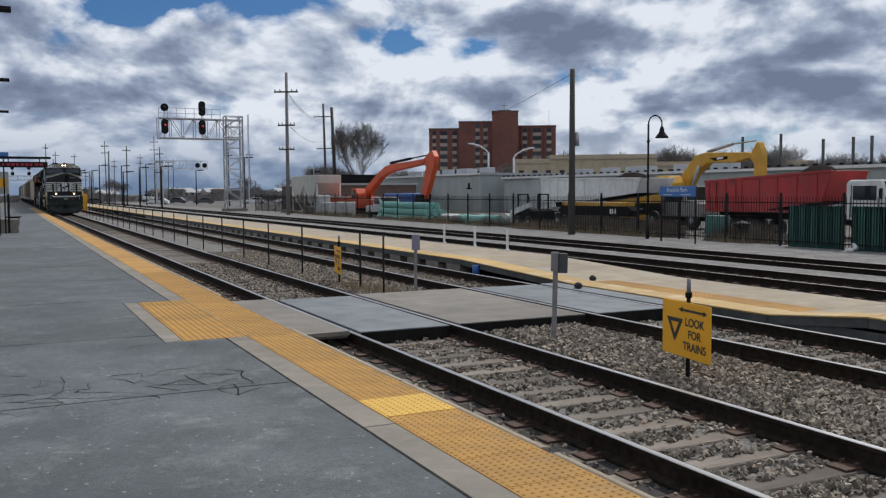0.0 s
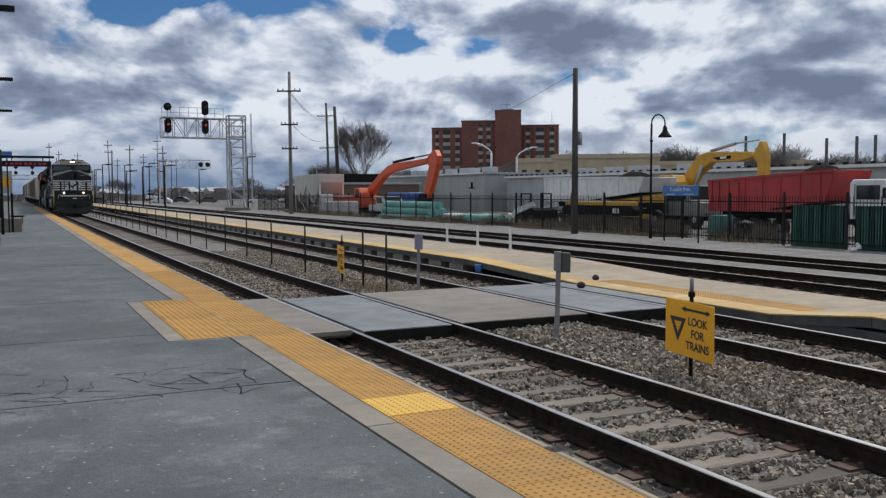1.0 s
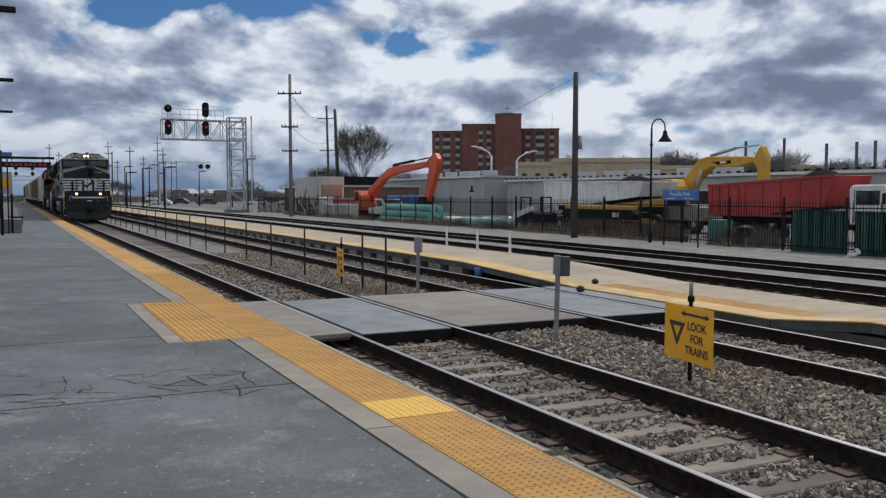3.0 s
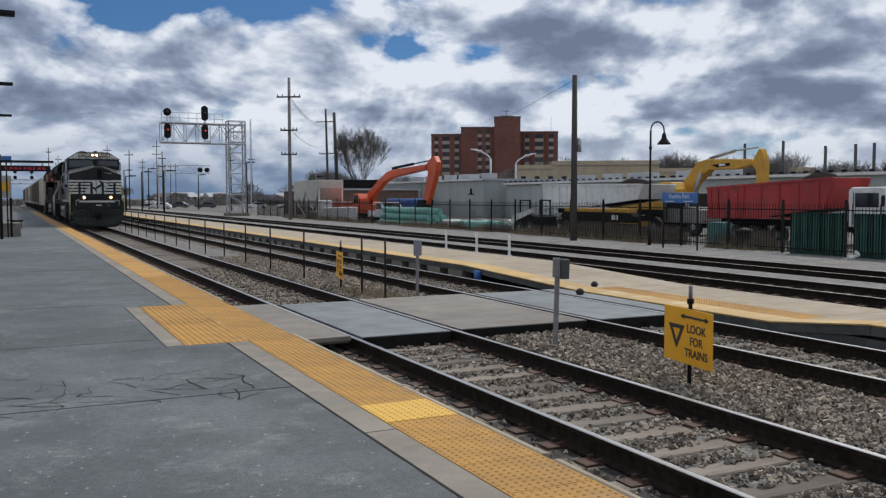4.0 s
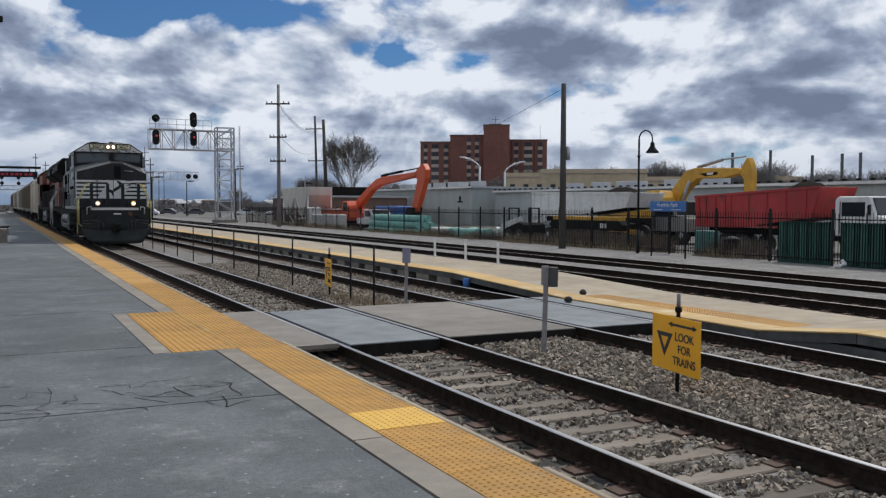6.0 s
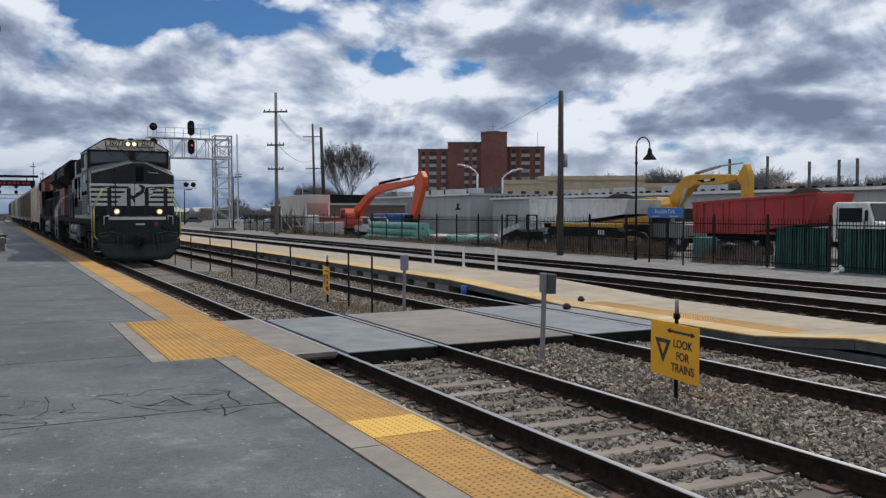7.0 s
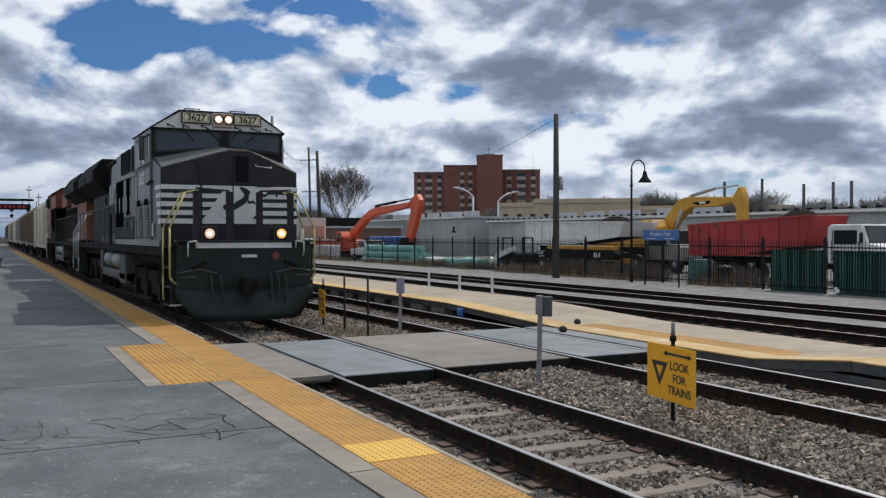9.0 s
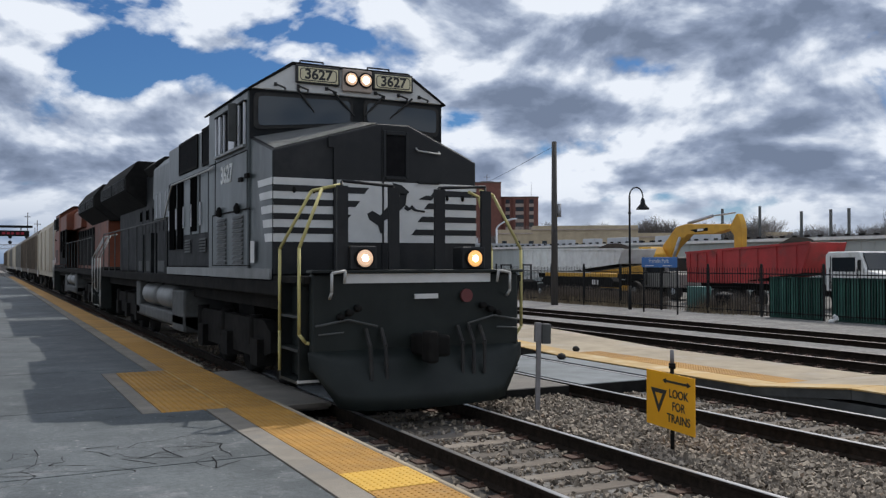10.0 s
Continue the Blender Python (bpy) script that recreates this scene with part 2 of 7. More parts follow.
M = dict(
    ground=mat("ground", (0.145, 0.137, 0.122), (0.075, 0.071, 0.064), 0.6, 0.95, bump=0.5, bscale=6, coarse=0.3),
    ballast=mat("ballast", (0.24, 0.225, 0.205), (0.06, 0.056, 0.052), 22, 0.95, bump=1.0, bscale=26, coarse=0.25),
    ballast_far=mat("ballast_far", (0.22, 0.212, 0.20), (0.115, 0.111, 0.105), 9, 0.95, bump=0.8, bscale=20, coarse=0.2),
    oily=mat("oily_ballast", (0.038, 0.034, 0.031), (0.020, 0.018, 0.016), 14, 0.9, bump=0.8, bscale=20, coarse=0.2),
    rail=mat("rail_rust", (0.032, 0.024, 0.018), (0.014, 0.0105, 0.008), 12, 0.85, spec=0.1, bump=0.3, bscale=30, coarse=0.2),
    railhead=mat("polished_rail_head", (0.46, 0.455, 0.45), (0.30, 0.29, 0.28), 6, 0.38, 1.0, stretch=(1, 0.05, 1)),
    railhead_dull=mat("dull_rail_head", (0.33, 0.29, 0.26), (0.22, 0.19, 0.17), 6, 0.45, 0.8, stretch=(1, 0.05, 1)),
    tie=mat("weathered_tie", (0.18, 0.15, 0.12), (0.075, 0.06, 0.047), 7, 0.9, bump=0.7, bscale=18, rnd=0.35, stretch=(0.25, 1, 1), dirt=(0.235, 0.205, 0.17), dirt_scale=2.0),
    plate=mat("rusty_tie_plate", (0.10, 0.052, 0.034), (0.055, 0.032, 0.023), 14, 0.85, bump=0.4),
    slab=slab_material(),
    crack=mat("crack_tar", (0.014, 0.014, 0.015), (0.024, 0.024, 0.025), 20, 0.9, spec=0.1),
    concrete=mat("old_concrete", (0.25, 0.22, 0.18), (0.17, 0.152, 0.126), 3, 0.88, bump=0.3, bscale=50, coarse=0.15, dirt=(0.2, 0.185, 0.165), dirt_scale=1.5),
    concrete_tan=mat("tan_concrete", (0.36, 0.30, 0.215), (0.27, 0.224, 0.16), 2.2, 0.88, bump=0.25, bscale=40, coarse=0.12, dirt=(0.33, 0.29, 0.24), dirt_scale=0.9),
    concrete_grey=mat("grey_panel_concrete", (0.18, 0.198, 0.206), (0.13, 0.143, 0.151), 2.4, 0.8, bump=0.25, bscale=50, coarse=0.15),
    concrete_brown=mat("brown_panel_concrete", (0.215, 0.195, 0.168), (0.15, 0.137, 0.12), 2.0, 0.85, bump=0.25, bscale=50, coarse=0.2, dirt=(0.17, 0.15, 0.13), dirt_scale=1.1),
    tactile=mat("worn_yellow_tactile", (0.47, 0.24, 0.035), (0.37, 0.19, 0.034), 4, 0.7, bump=0.2, bscale=80, coarse=0.22, rnd=0.1, dirt=(0.36, 0.26, 0.13), dirt_scale=2.2, dirt_at=(0.55, 0.8)),
    tactile_new=mat("fresh_yellow_tactile", (0.68, 0.40, 0.05), (0.60, 0.35, 0.05), 4, 0.55),
    tactile_pale=mat("pale_yellow_edge", (0.50, 0.31, 0.085), (0.40, 0.265, 0.10), 1.5, 0.75, coarse=0.15, dirt=(0.5, 0.4, 0.24), dirt_scale=1.4),
    black_steel=mat("black_painted_steel", (0.009, 0.009, 0.010), (0.015, 0.015, 0.015), 9, 0.65, spec=0.2),
    grey_steel=mat("galvanised_steel", (0.42, 0.43, 0.45), (0.32, 0.33, 0.35), 7, 0.5, 0.6, coarse=0.15),
    dull_silver=mat("dusty_aluminium", (0.22, 0.225, 0.22), (0.14, 0.145, 0.14), 3, 0.5, 0.3, coarse=0.15),
    silver=mat("aluminium_paint", (0.60, 0.61, 0.63), (0.48, 0.49, 0.51), 3, 0.5, 0.2, coarse=0.1),
    weather_steel=mat("weathered_post", (0.26, 0.25, 0.25), (0.17, 0.16, 0.16), 6, 0.75, bump=0.2),
    purple_grey=mat("faded_purple_plate", (0.25, 0.23, 0.31), (0.19, 0.18, 0.23), 6, 0.75),
    sign_yellow=mat("sign_yellow", (0.86, 0.41, 0.008), (0.80, 0.375, 0.008), 4, 0.55, coarse=0.05),
    sign_black=mat("sign_black", (0.02, 0.018, 0.015), (0.03, 0.03, 0.03), 9, 0.6),
    sign_blue=mat("sign_blue", (0.045, 0.16, 0.42), (0.04, 0.14, 0.37), 4, 0.5),
    white=mat("white_paint", (0.74, 0.74, 0.72), (0.62, 0.61, 0.58), 3, 0.6, coarse=0.08, dirt=(0.42, 0.39, 0.34), dirt_scale=1.5, dirt_at=(0.6, 0.85)),
    pole_wood=mat("pole_wood", (0.085, 0.077, 0.070), (0.048, 0.043, 0.039), 6, 0.9, bump=0.5, bscale=25, stretch=(1, 1, 0.12)),
    pole_grey=mat("bleached_pole_wood", (0.25, 0.24, 0.23), (0.17, 0.16, 0.15), 6, 0.9, bump=0.4, bscale=25, stretch=(1, 1, 0.12)),
    cream=mat("cream_steel", (0.50, 0.49, 0.44), (0.41, 0.40, 0.36), 1.2, 0.7, coarse=0.15, dirt=(0.27, 0.25, 0.21), dirt_scale=1.6, dirt_at=(0.58, 0.8)),
    bark=mat("winter_bark", (0.11, 0.092, 0.078), (0.06, 0.052, 0.045), 6, 0.95),
    twig=mat("far_twigs", (0.19, 0.178, 0.172), (0.12, 0.112, 0.108), 2, 0.95),
    brick=mat("red_brick_wall", (0.215, 0.090, 0.068), (0.165, 0.070, 0.054), 0.7, 0.9, coarse=0.12),
    brick_brown=mat("brown_brick_wall", (0.15, 0.10, 0.08), (0.11, 0.075, 0.06), 1.0, 0.9, coarse=0.12),
    tan_brick=mat("tan_brick_wall", (0.50, 0.41, 0.28), (0.41, 0.335, 0.23), 0.7, 0.9, coarse=0.1),
    stone_trim=mat("pale_window_panel", (0.46, 0.38, 0.32), (0.37, 0.30, 0.25), 1, 0.85),
    metal_wall=mat("grey_metal_wall", (0.40, 0.43, 0.415), (0.33, 0.357, 0.345), 0.8, 0.7, coarse=0.08, stretch=(1, 1, 0.3)),
    roof_grey=mat("roof_grey", (0.42, 0.43, 0.44), (0.33, 0.34, 0.35), 0.5, 0.85, coarse=0.1),
    window=glass_mat("dark_glass", (0.02, 0.025, 0.03)),
    green=mat("green_sheet", (0.085, 0.20, 0.175), (0.065, 0.16, 0.14), 2, 0.6, coarse=0.2),
    pipe=mat("green_pvc", (0.30, 0.62, 0.54), (0.24, 0.53, 0.46), 2, 0.5, coarse=0.1),
    blue=mat("blue_tarp", (0.03, 0.12, 0.36), (0.025, 0.09, 0.28), 3, 0.6),
    red=mat("red_dump_body", (0.40, 0.030, 0.030), (0.29, 0.024, 0.024), 1.4, 0.5, coarse=0.25, dirt=(0.20, 0.045, 0.04), dirt_scale=1.1),
    soil=mat("dark_soil", (0.012, 0.010, 0.009), (0.022, 0.017, 0.014), 5, 0.95, spec=0.05, bump=0.8, bscale=8),
    cat_yellow=mat("machine_yellow", (0.62, 0.34, 0.03), (0.50, 0.27, 0.03), 2, 0.55, coarse=0.1, dirt=(0.30, 0.17, 0.05), dirt_scale=1.6, dirt_at=(0.58, 0.8)),
    orange=mat("machine_orange", (0.64, 0.088, 0.02), (0.54, 0.072, 0.018), 2, 0.5, coarse=0.1),
    rubber=mat("tyre_rubber", (0.02, 0.02, 0.02), (0.035, 0.033, 0.03), 8, 0.85),
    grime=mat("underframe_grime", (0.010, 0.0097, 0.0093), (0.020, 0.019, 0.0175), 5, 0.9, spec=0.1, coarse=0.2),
    grime_grey=mat("dusty_underframe", (0.082, 0.086, 0.082), (0.045, 0.047, 0.046), 4, 0.75, coarse=0.2),
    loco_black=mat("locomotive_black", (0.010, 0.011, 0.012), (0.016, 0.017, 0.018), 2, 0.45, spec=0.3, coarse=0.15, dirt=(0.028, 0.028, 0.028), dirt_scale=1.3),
    # black side greyed to paint in its sky reflection, with blotches of dust
    loco_side=mat("dusty_sky_sheen_side", (0.060, 0.076, 0.077), (0.036, 0.047, 0.048), 1.6, 0.40, coarse=0.25, dirt=(0.11, 0.12, 0.118), dirt_scale=1.4, stretch=(1, 1, 0.35), bump=0.05, bscale=3),
    loco_dark=mat("dusty_black_hood", (0.018, 0.020, 0.021), (0.011, 0.012, 0.013), 1.6, 0.65, spec=0.15, coarse=0.2, dirt=(0.035, 0.036, 0.036), dirt_scale=1.2),
    # mid grey that paints the lit side of the dark radiator housing
    loco_mid=mat("lit_radiator_side", (0.052, 0.056, 0.060), (0.034, 0.037, 0.04), 1.6, 0.4, coarse=0.2, dirt=(0.10, 0.10, 0.10), dirt_scale=1.2),
    # dusty black paint lightened to carry sun and sky light on the nose top
    nose_top_lit=mat("sunlit_dusty_paint", (0.34, 0.345, 0.335), (0.22, 0.225, 0.22), 2, 0.5, coarse=0.15),
    # matt near-black for side windows, intake screens and the nose door panel
    window_dark=mat("matt_near_black", (0.010, 0.010, 0.011), (0.016, 0.016, 0.017), 8, 0.92, spec=0.05),
    # glass base raised to blue-grey, painting in the reflected sky
    windshield=glass_mat("sky_sheen_windshield", (0.045, 0.058, 0.070)),
    pilot=mat("dusty_pilot_black", (0.015, 0.020, 0.018), (0.008, 0.011, 0.010), 2, 0.5, spec=0.28, coarse=0.2),
    loco_white=mat("locomotive_white", (0.66, 0.66, 0.64), (0.56, 0.56, 0.54), 2.5, 0.55, coarse=0.08),
    loco_orange=mat("faded_locomotive_orange", (0.20, 0.050, 0.018), (0.13, 0.034, 0.014), 1.5, 0.6, coarse=0.15, dirt=(0.10, 0.06, 0.045), dirt_scale=0.9),
    rail_yellow=mat("handrail_yellow", (0.52, 0.46, 0.17), (0.42, 0.37, 0.15), 6, 0.6),
    handrail=mat("pale_handrail", (0.45, 0.45, 0.43), (0.33, 0.33, 0.31), 6, 0.6),
    hopper_tan=mat("hopper_tan", (0.50, 0.44, 0.34), (0.42, 0.37, 0.29), 0.8, 0.8, coarse=0.12, dirt=(0.28, 0.23, 0.17), dirt_scale=0.5),
    hopper_brown=mat("hopper_brown", (0.17, 0.135, 0.10), (0.12, 0.098, 0.076), 0.8, 0.8, coarse=0.12),
    hopper_grey=mat("hopper_grey", (0.27, 0.26, 0.24), (0.20, 0.194, 0.18), 0.8, 0.8, coarse=0.12),
    void=mat("dark_opening", (0.004, 0.004, 0.004), (0.006, 0.006, 0.006), 3, 1.0, spec=0.0),
    lamp_core=mat("lamp_core", (1.0, 0.74, 0.44), (1.0, 0.74, 0.44), 3, 0.4, emit=12.0),
    lamp_on=mat("lit_lamp", (0.9, 0.60, 0.40), (0.9, 0.60, 0.40), 3, 0.3, emit=0.6),
    lamp_amber=mat("lit_amber_lamp", (1.0, 0.50, 0.16), (1.0, 0.50, 0.16), 3, 0.3, emit=0.9),
    signal_red=mat("lit_red_signal", (0.6, 0.03, 0.03), (0.6, 0.03, 0.03), 3, 0.4, emit=0.18),
    led_red=mat("led_red_text", (0.30, 0.012, 0.03), (0.30, 0.012, 0.03), 3, 0.4, emit=0.08),
    faded_red=mat("faded_red_cover", (0.14, 0.035, 0.035), (0.10, 0.03, 0.03), 4, 0.7),
    number_board=mat("number_board", (0.72, 0.66, 0.45), (0.66, 0.60, 0.40), 4, 0.5),
    brush=mat("bare_brush", (0.17, 0.135, 0.105), (0.10, 0.082, 0.066), 3, 0.95),
    weeds=mat("dry_weeds", (0.30, 0.24, 0.15), (0.20, 0.155, 0.10), 3, 0.95),
    car_white=mat("car_white", (0.70, 0.71, 0.72), (0.64, 0.65, 0.66), 1, 0.35, coat=0.5),
    car_dark=mat("car_dark", (0.05, 0.055, 0.065), (0.06, 0.065, 0.075), 1, 0.35, coat=0.5),
    asphalt=mat("asphalt", (0.085, 0.085, 0.085), (0.06, 0.06, 0.06), 2, 0.9, bump=0.3, coarse=0.2),
    lime=mat("lime_poster", (0.30, 0.62, 0.10), (0.25, 0.55, 0.08), 3, 0.6),
)


# ---- building helpers ----
def box(bm, x0, x1, y0, y1, z0, z1):
    v = [bm.verts.new(c) for c in ((x0, y0, z0), (x1, y0, z0), (x1, y1, z0), (x0, y1, z0),
                                   (x0, y0, z1), (x1, y0, z1), (x1, y1, z1), (x0, y1, z1))]
    for f in ((3, 2, 1, 0), (4, 5, 6, 7), (0, 1, 5, 4), (1, 2, 6, 5), (2, 3, 7, 6), (3, 0, 4, 7)):
        bm.faces.new([v[i] for i in f])
    return v


def prism(bm, poly, axis, c0, c1):
    """A closed outline (in the two other axes, in x-y-z order) drawn out along one axis."""
    def at(p, c):
        return {"x": (c, p[0], p[1]), "y": (p[0], c, p[1]), "z": (p[0], p[1], c)}[axis]
    a = [bm.verts.new(at(p, c0)) for p in poly]
    b = [bm.verts.new(at(p, c1)) for p in poly]
    n = len(poly)
    faces = [bm.faces.new(a), bm.faces.new(b[::-1])]
    faces += [bm.faces.new((a[i], b[i], b[(i + 1) % n], a[(i + 1) % n])) for i in range(n)]
    bmesh.ops.recalc_face_normals(bm, faces=faces)
    return faces


def cyl(bm, p0, p1, r0, r1=None, n=10, caps=True):
    r1 = r0 if r1 is None else r1
    p0, p1 = Vector(p0), Vector(p1)
    w = (p1 - p0).normalized()
    u = w.orthogonal().normalized()
    v = w.cross(u)
    rings = []
    for p, r in ((p0, r0), (p1, r1)):
        rings.append([bm.verts.new(p + (u * math.cos(2 * math.pi * i / n) + v * math.sin(2 * math.pi * i / n)) * r) for i in range(n)])
    for i in range(n):
        f = bm.faces.new((rings[0][i], rings[0][(i + 1) % n], rings[1][(i + 1) % n], rings[1][i]))
        f.smooth = n > 6
    if caps:
        bm.faces.new(rings[0][::-1])
        bm.faces.new(rings[1])


def tube(bm, points, r, n=8):
    for a, b in zip(points, points[1:]):
        cyl(bm, a, b, r, r, n)


def lathe(bm, profile, centre, n=16, axis="z"):
    """Turned shape: profile of (radius, height) round an axis through centre."""
    rings = []
    for r, h in profile:
        ring = []
        for i in range(n):
            c, s = r * math.cos(2 * math.pi * i / n), r * math.sin(2 * math.pi * i / n)
            o = {"z": (c, s, h), "x": (h, c, s), "y": (s, h, c)}[axis]
            ring.append(bm.verts.new(Vector(centre) + Vector(o)))
        rings.append(ring)
    for a, b in zip(rings, rings[1:]):
        for i in range(n):
            bm.faces.new((a[i], a[(i + 1) % n], b[(i + 1) % n], b[i])).smooth = True
    bm.faces.new(rings[0][::-1])
    bm.faces.new(rings[-1])


def part(name, bm, material, parent=None, label="", bevel=0.0, at=None):
    me = bpy.data.meshes.new(name)
    bm.to_mesh(me)
    bm.free()
    me.materials.append(M[material])
    ob = new(name, me)
    if parent is not None:
        ob.parent = parent
    if label:
        ob["label"] = label
    if at is not None:
        ob.matrix_basis = at
    if bevel:
        mod = ob.modifiers.new("bevel", "BEVEL")
        mod.width, mod.segments, mod.limit_method = bevel, 2, "ANGLE"
    return ob


def boxes(name, spans, material, parent, label="", bevel=0.0):
    bm = bmesh.new()
    for s in spans:
        box(bm, *s)
    return part(name, bm, material, parent, label, bevel)


def mesh_of(name, bm, material):
    me = bpy.data.meshes.new(name)
    bm.to_mesh(me)
    bm.free()
    me.materials.append(M[material])
    return me


def piece(name, me, parent, m):
    ob = new(name, me)
    ob.parent = parent
    ob.matrix_basis = m
    return ob


def thing(name, label, category, m=None, group="", kind=""):
    ob = new(name)
    ob.empty_display_size = 0.2
    if m is not None:
        ob.matrix_basis = m
    return tagged(ob, label, category, group, kind)


def lettering(name, text, size, material, parent, m, depth=0.004, squeeze=1.0, bold=0.0):
    """Raised letters in the built-in font, as a mesh."""
    cu = bpy.data.curves.new(name, "FONT")
    cu.body, cu.size, cu.extrude, cu.align_x, cu.align_y, cu.offset = text, size, depth, "CENTER", "CENTER", bold
    tmp = bpy.data.objects.new(name, cu)
    scene.collection.objects.link(tmp)
    me = bpy.data.meshes.new_from_object(tmp.evaluated_get(bpy.context.evaluated_depsgraph_get()))
    bpy.data.objects.remove(tmp)
    me.transform(Matrix.Diagonal((squeeze, 1, 1, 1)))
    me.materials.clear()
    me.materials.append(M[material])
    ob = new(name, me)
    ob.parent = parent
    ob.matrix_basis = m
    return ob


def sheet(name, verts, faces, material, parent=None):
    me = bpy.data.meshes.new(name)
    me.from_pydata(verts, [], faces)
    me.materials.append(M[material])
    ob = new(name, me)
    ob.parent = parent
    return ob


rng = random.Random(7)

# ---- ground ----
bm = bmesh.new()
box(bm, -2500, 2500, -1500, 3500, -1.2, -0.42)
ground = tagged(part("ground", bm, "ground"), "flat grey-brown earth reaching to the horizon", "ground", kind="structure")
bm = bmesh.new()
prism(bm, [(2.6, -0.8), (2.6, -0.19), (10.4, -0.19), (10.4, -0.8)], "y", -30, 320)
ballast = tagged(part("ballast_bed", bm, "ballast"), "grey crushed stone ballast under the near tracks", "ballast", kind="structure")
bm = bmesh.new()
box(bm, 3.18, 3.98, -30, 10.95, -0.5, -0.182), box(bm, 3.18, 3.98, 15.1, 60, -0.5, -0.182)
tagged(part("dirt_strip", bm, "oily"), "dark oily dirt between the platform edge and first rail", "dirt", kind="structure")
bm = bmesh.new()
prism(bm, [(12.0, -0.8), (12.0, -0.185), (20.6, -0.185), (20.6, -0.8)], "y", -30, 320)
tagged(part("ballast_bed_far", bm, "oily"), "dark oily ballast under the far tracks", "ballast", kind="structure")
bm = bmesh.new()
for x0, x1, top in ((16.3, 17.35, -0.05), (20.35, 24.6, -0.06)):
    prism(bm, [(x0 - 0.25, -0.7), (x0, top), (x1, top), (x1 + 0.25, -0.7)], "y", -30, 200)
tagged(part("gravel_strip", bm, "ballast_far"), "pale gravel strip between the far tracks and fence", "gravel", kind="structure")
bm = bmesh.new()
box(bm, 24.4, 75, -30, 230, -0.7, -0.25)
tagged(part("yard_ground", bm, "ground"), "bare earth of the construction yard behind the fence", "ground", kind="structure")

# ---- tracks ----
TRACKS = [(4.82, "railhead"), (8.70, "railhead"), (15.15, "railhead_dull"), (18.95, "railhead_dull")]
RAIL = [(-0.075, -0.172), (-0.075, -0.155), (-0.012, -0.135), (-0.012, -0.045), (-0.037, -0.032), (-0.037, -0.004),
        (0.037, -0.004), (0.037, -0.032), (0.012, -0.045), (0.012, -0.135), (0.075, -0.155), (0.075, -0.172)]
bm = bmesh.new()
box(bm, -1.3, 1.3, -0.115, 0.115, -0.34, -0.172)
bmesh.ops.bevel(bm, geom=[e for e in bm.edges], offset=0.012, segments=1, affect="EDGES")
TIE = mesh_of("tie", bm, "tie")
bm = bmesh.new()
for s in (-1, 1):
    for side in (-1, 1):
        x = s * 0.7525 + side * 0.15
        box(bm, x - 0.085, x + 0.085, -0.09, 0.09, -0.172, -0.155)
        for dy in (-0.06, 0.06):
            box(bm, x - side * 0.055 - 0.02, x - side * 0.055 + 0.02, dy - 0.014, dy + 0.014, -0.156, -0.128)
PLATE = mesh_of("tie_plate", bm, "plate")


def track(k, xc, head):
    tr = thing("track_%d" % (k + 1), "steel rails on weathered timber ties in ballast", "railway track", pose(xc, 0, 0), kind="structure")
    for s in (-1, 1):
        bm = bmesh.new()
        prism(bm, [(x + s * 0.7525, z) for x, z in RAIL], "y", -30, 320)
        r = part("rail", bm, "rail", tr)
        bm = bmesh.new()
        prism(bm, [(s * 0.7525 + x, z) for x, z in ((-0.031, -0.0045), (-0.024, 0.0), (0.024, 0.0), (0.031, -0.0045))], "y", -30, 320)
        part("rail_head", bm, head, r, "rail head worn bright by wheels")
    r2 = random.Random(k)
    y = -3.0
    n = 0
    far = bmesh.new()
    while y < 110:
        skew = r2.uniform(-1.2, 1.2)
        hidden = k < 2 and 11.2 < y < 14.9
        if n < (105 if k < 2 else 40):
            if not hidden:
                piece("tie", TIE, tr, pose(r2.uniform(-0.05, 0.05), y, r2.uniform(-0.012, 0.004), 0, 0, skew))
                piece("tie_plate", PLATE, tr, pose(0, y, 0))
        else:
            box(far, -1.3, 1.3, y - 0.11, y + 0.11, -0.3, -0.174)
        n += 1
        y += 0.53 + r2.uniform(-0.03, 0.03)
    tagged(part("far_ties", far, "tie", tr), kind="stuff")
    return tr


track_obs = [track(k, xc, head) for k, (xc, head) in enumerate(TRACKS)]


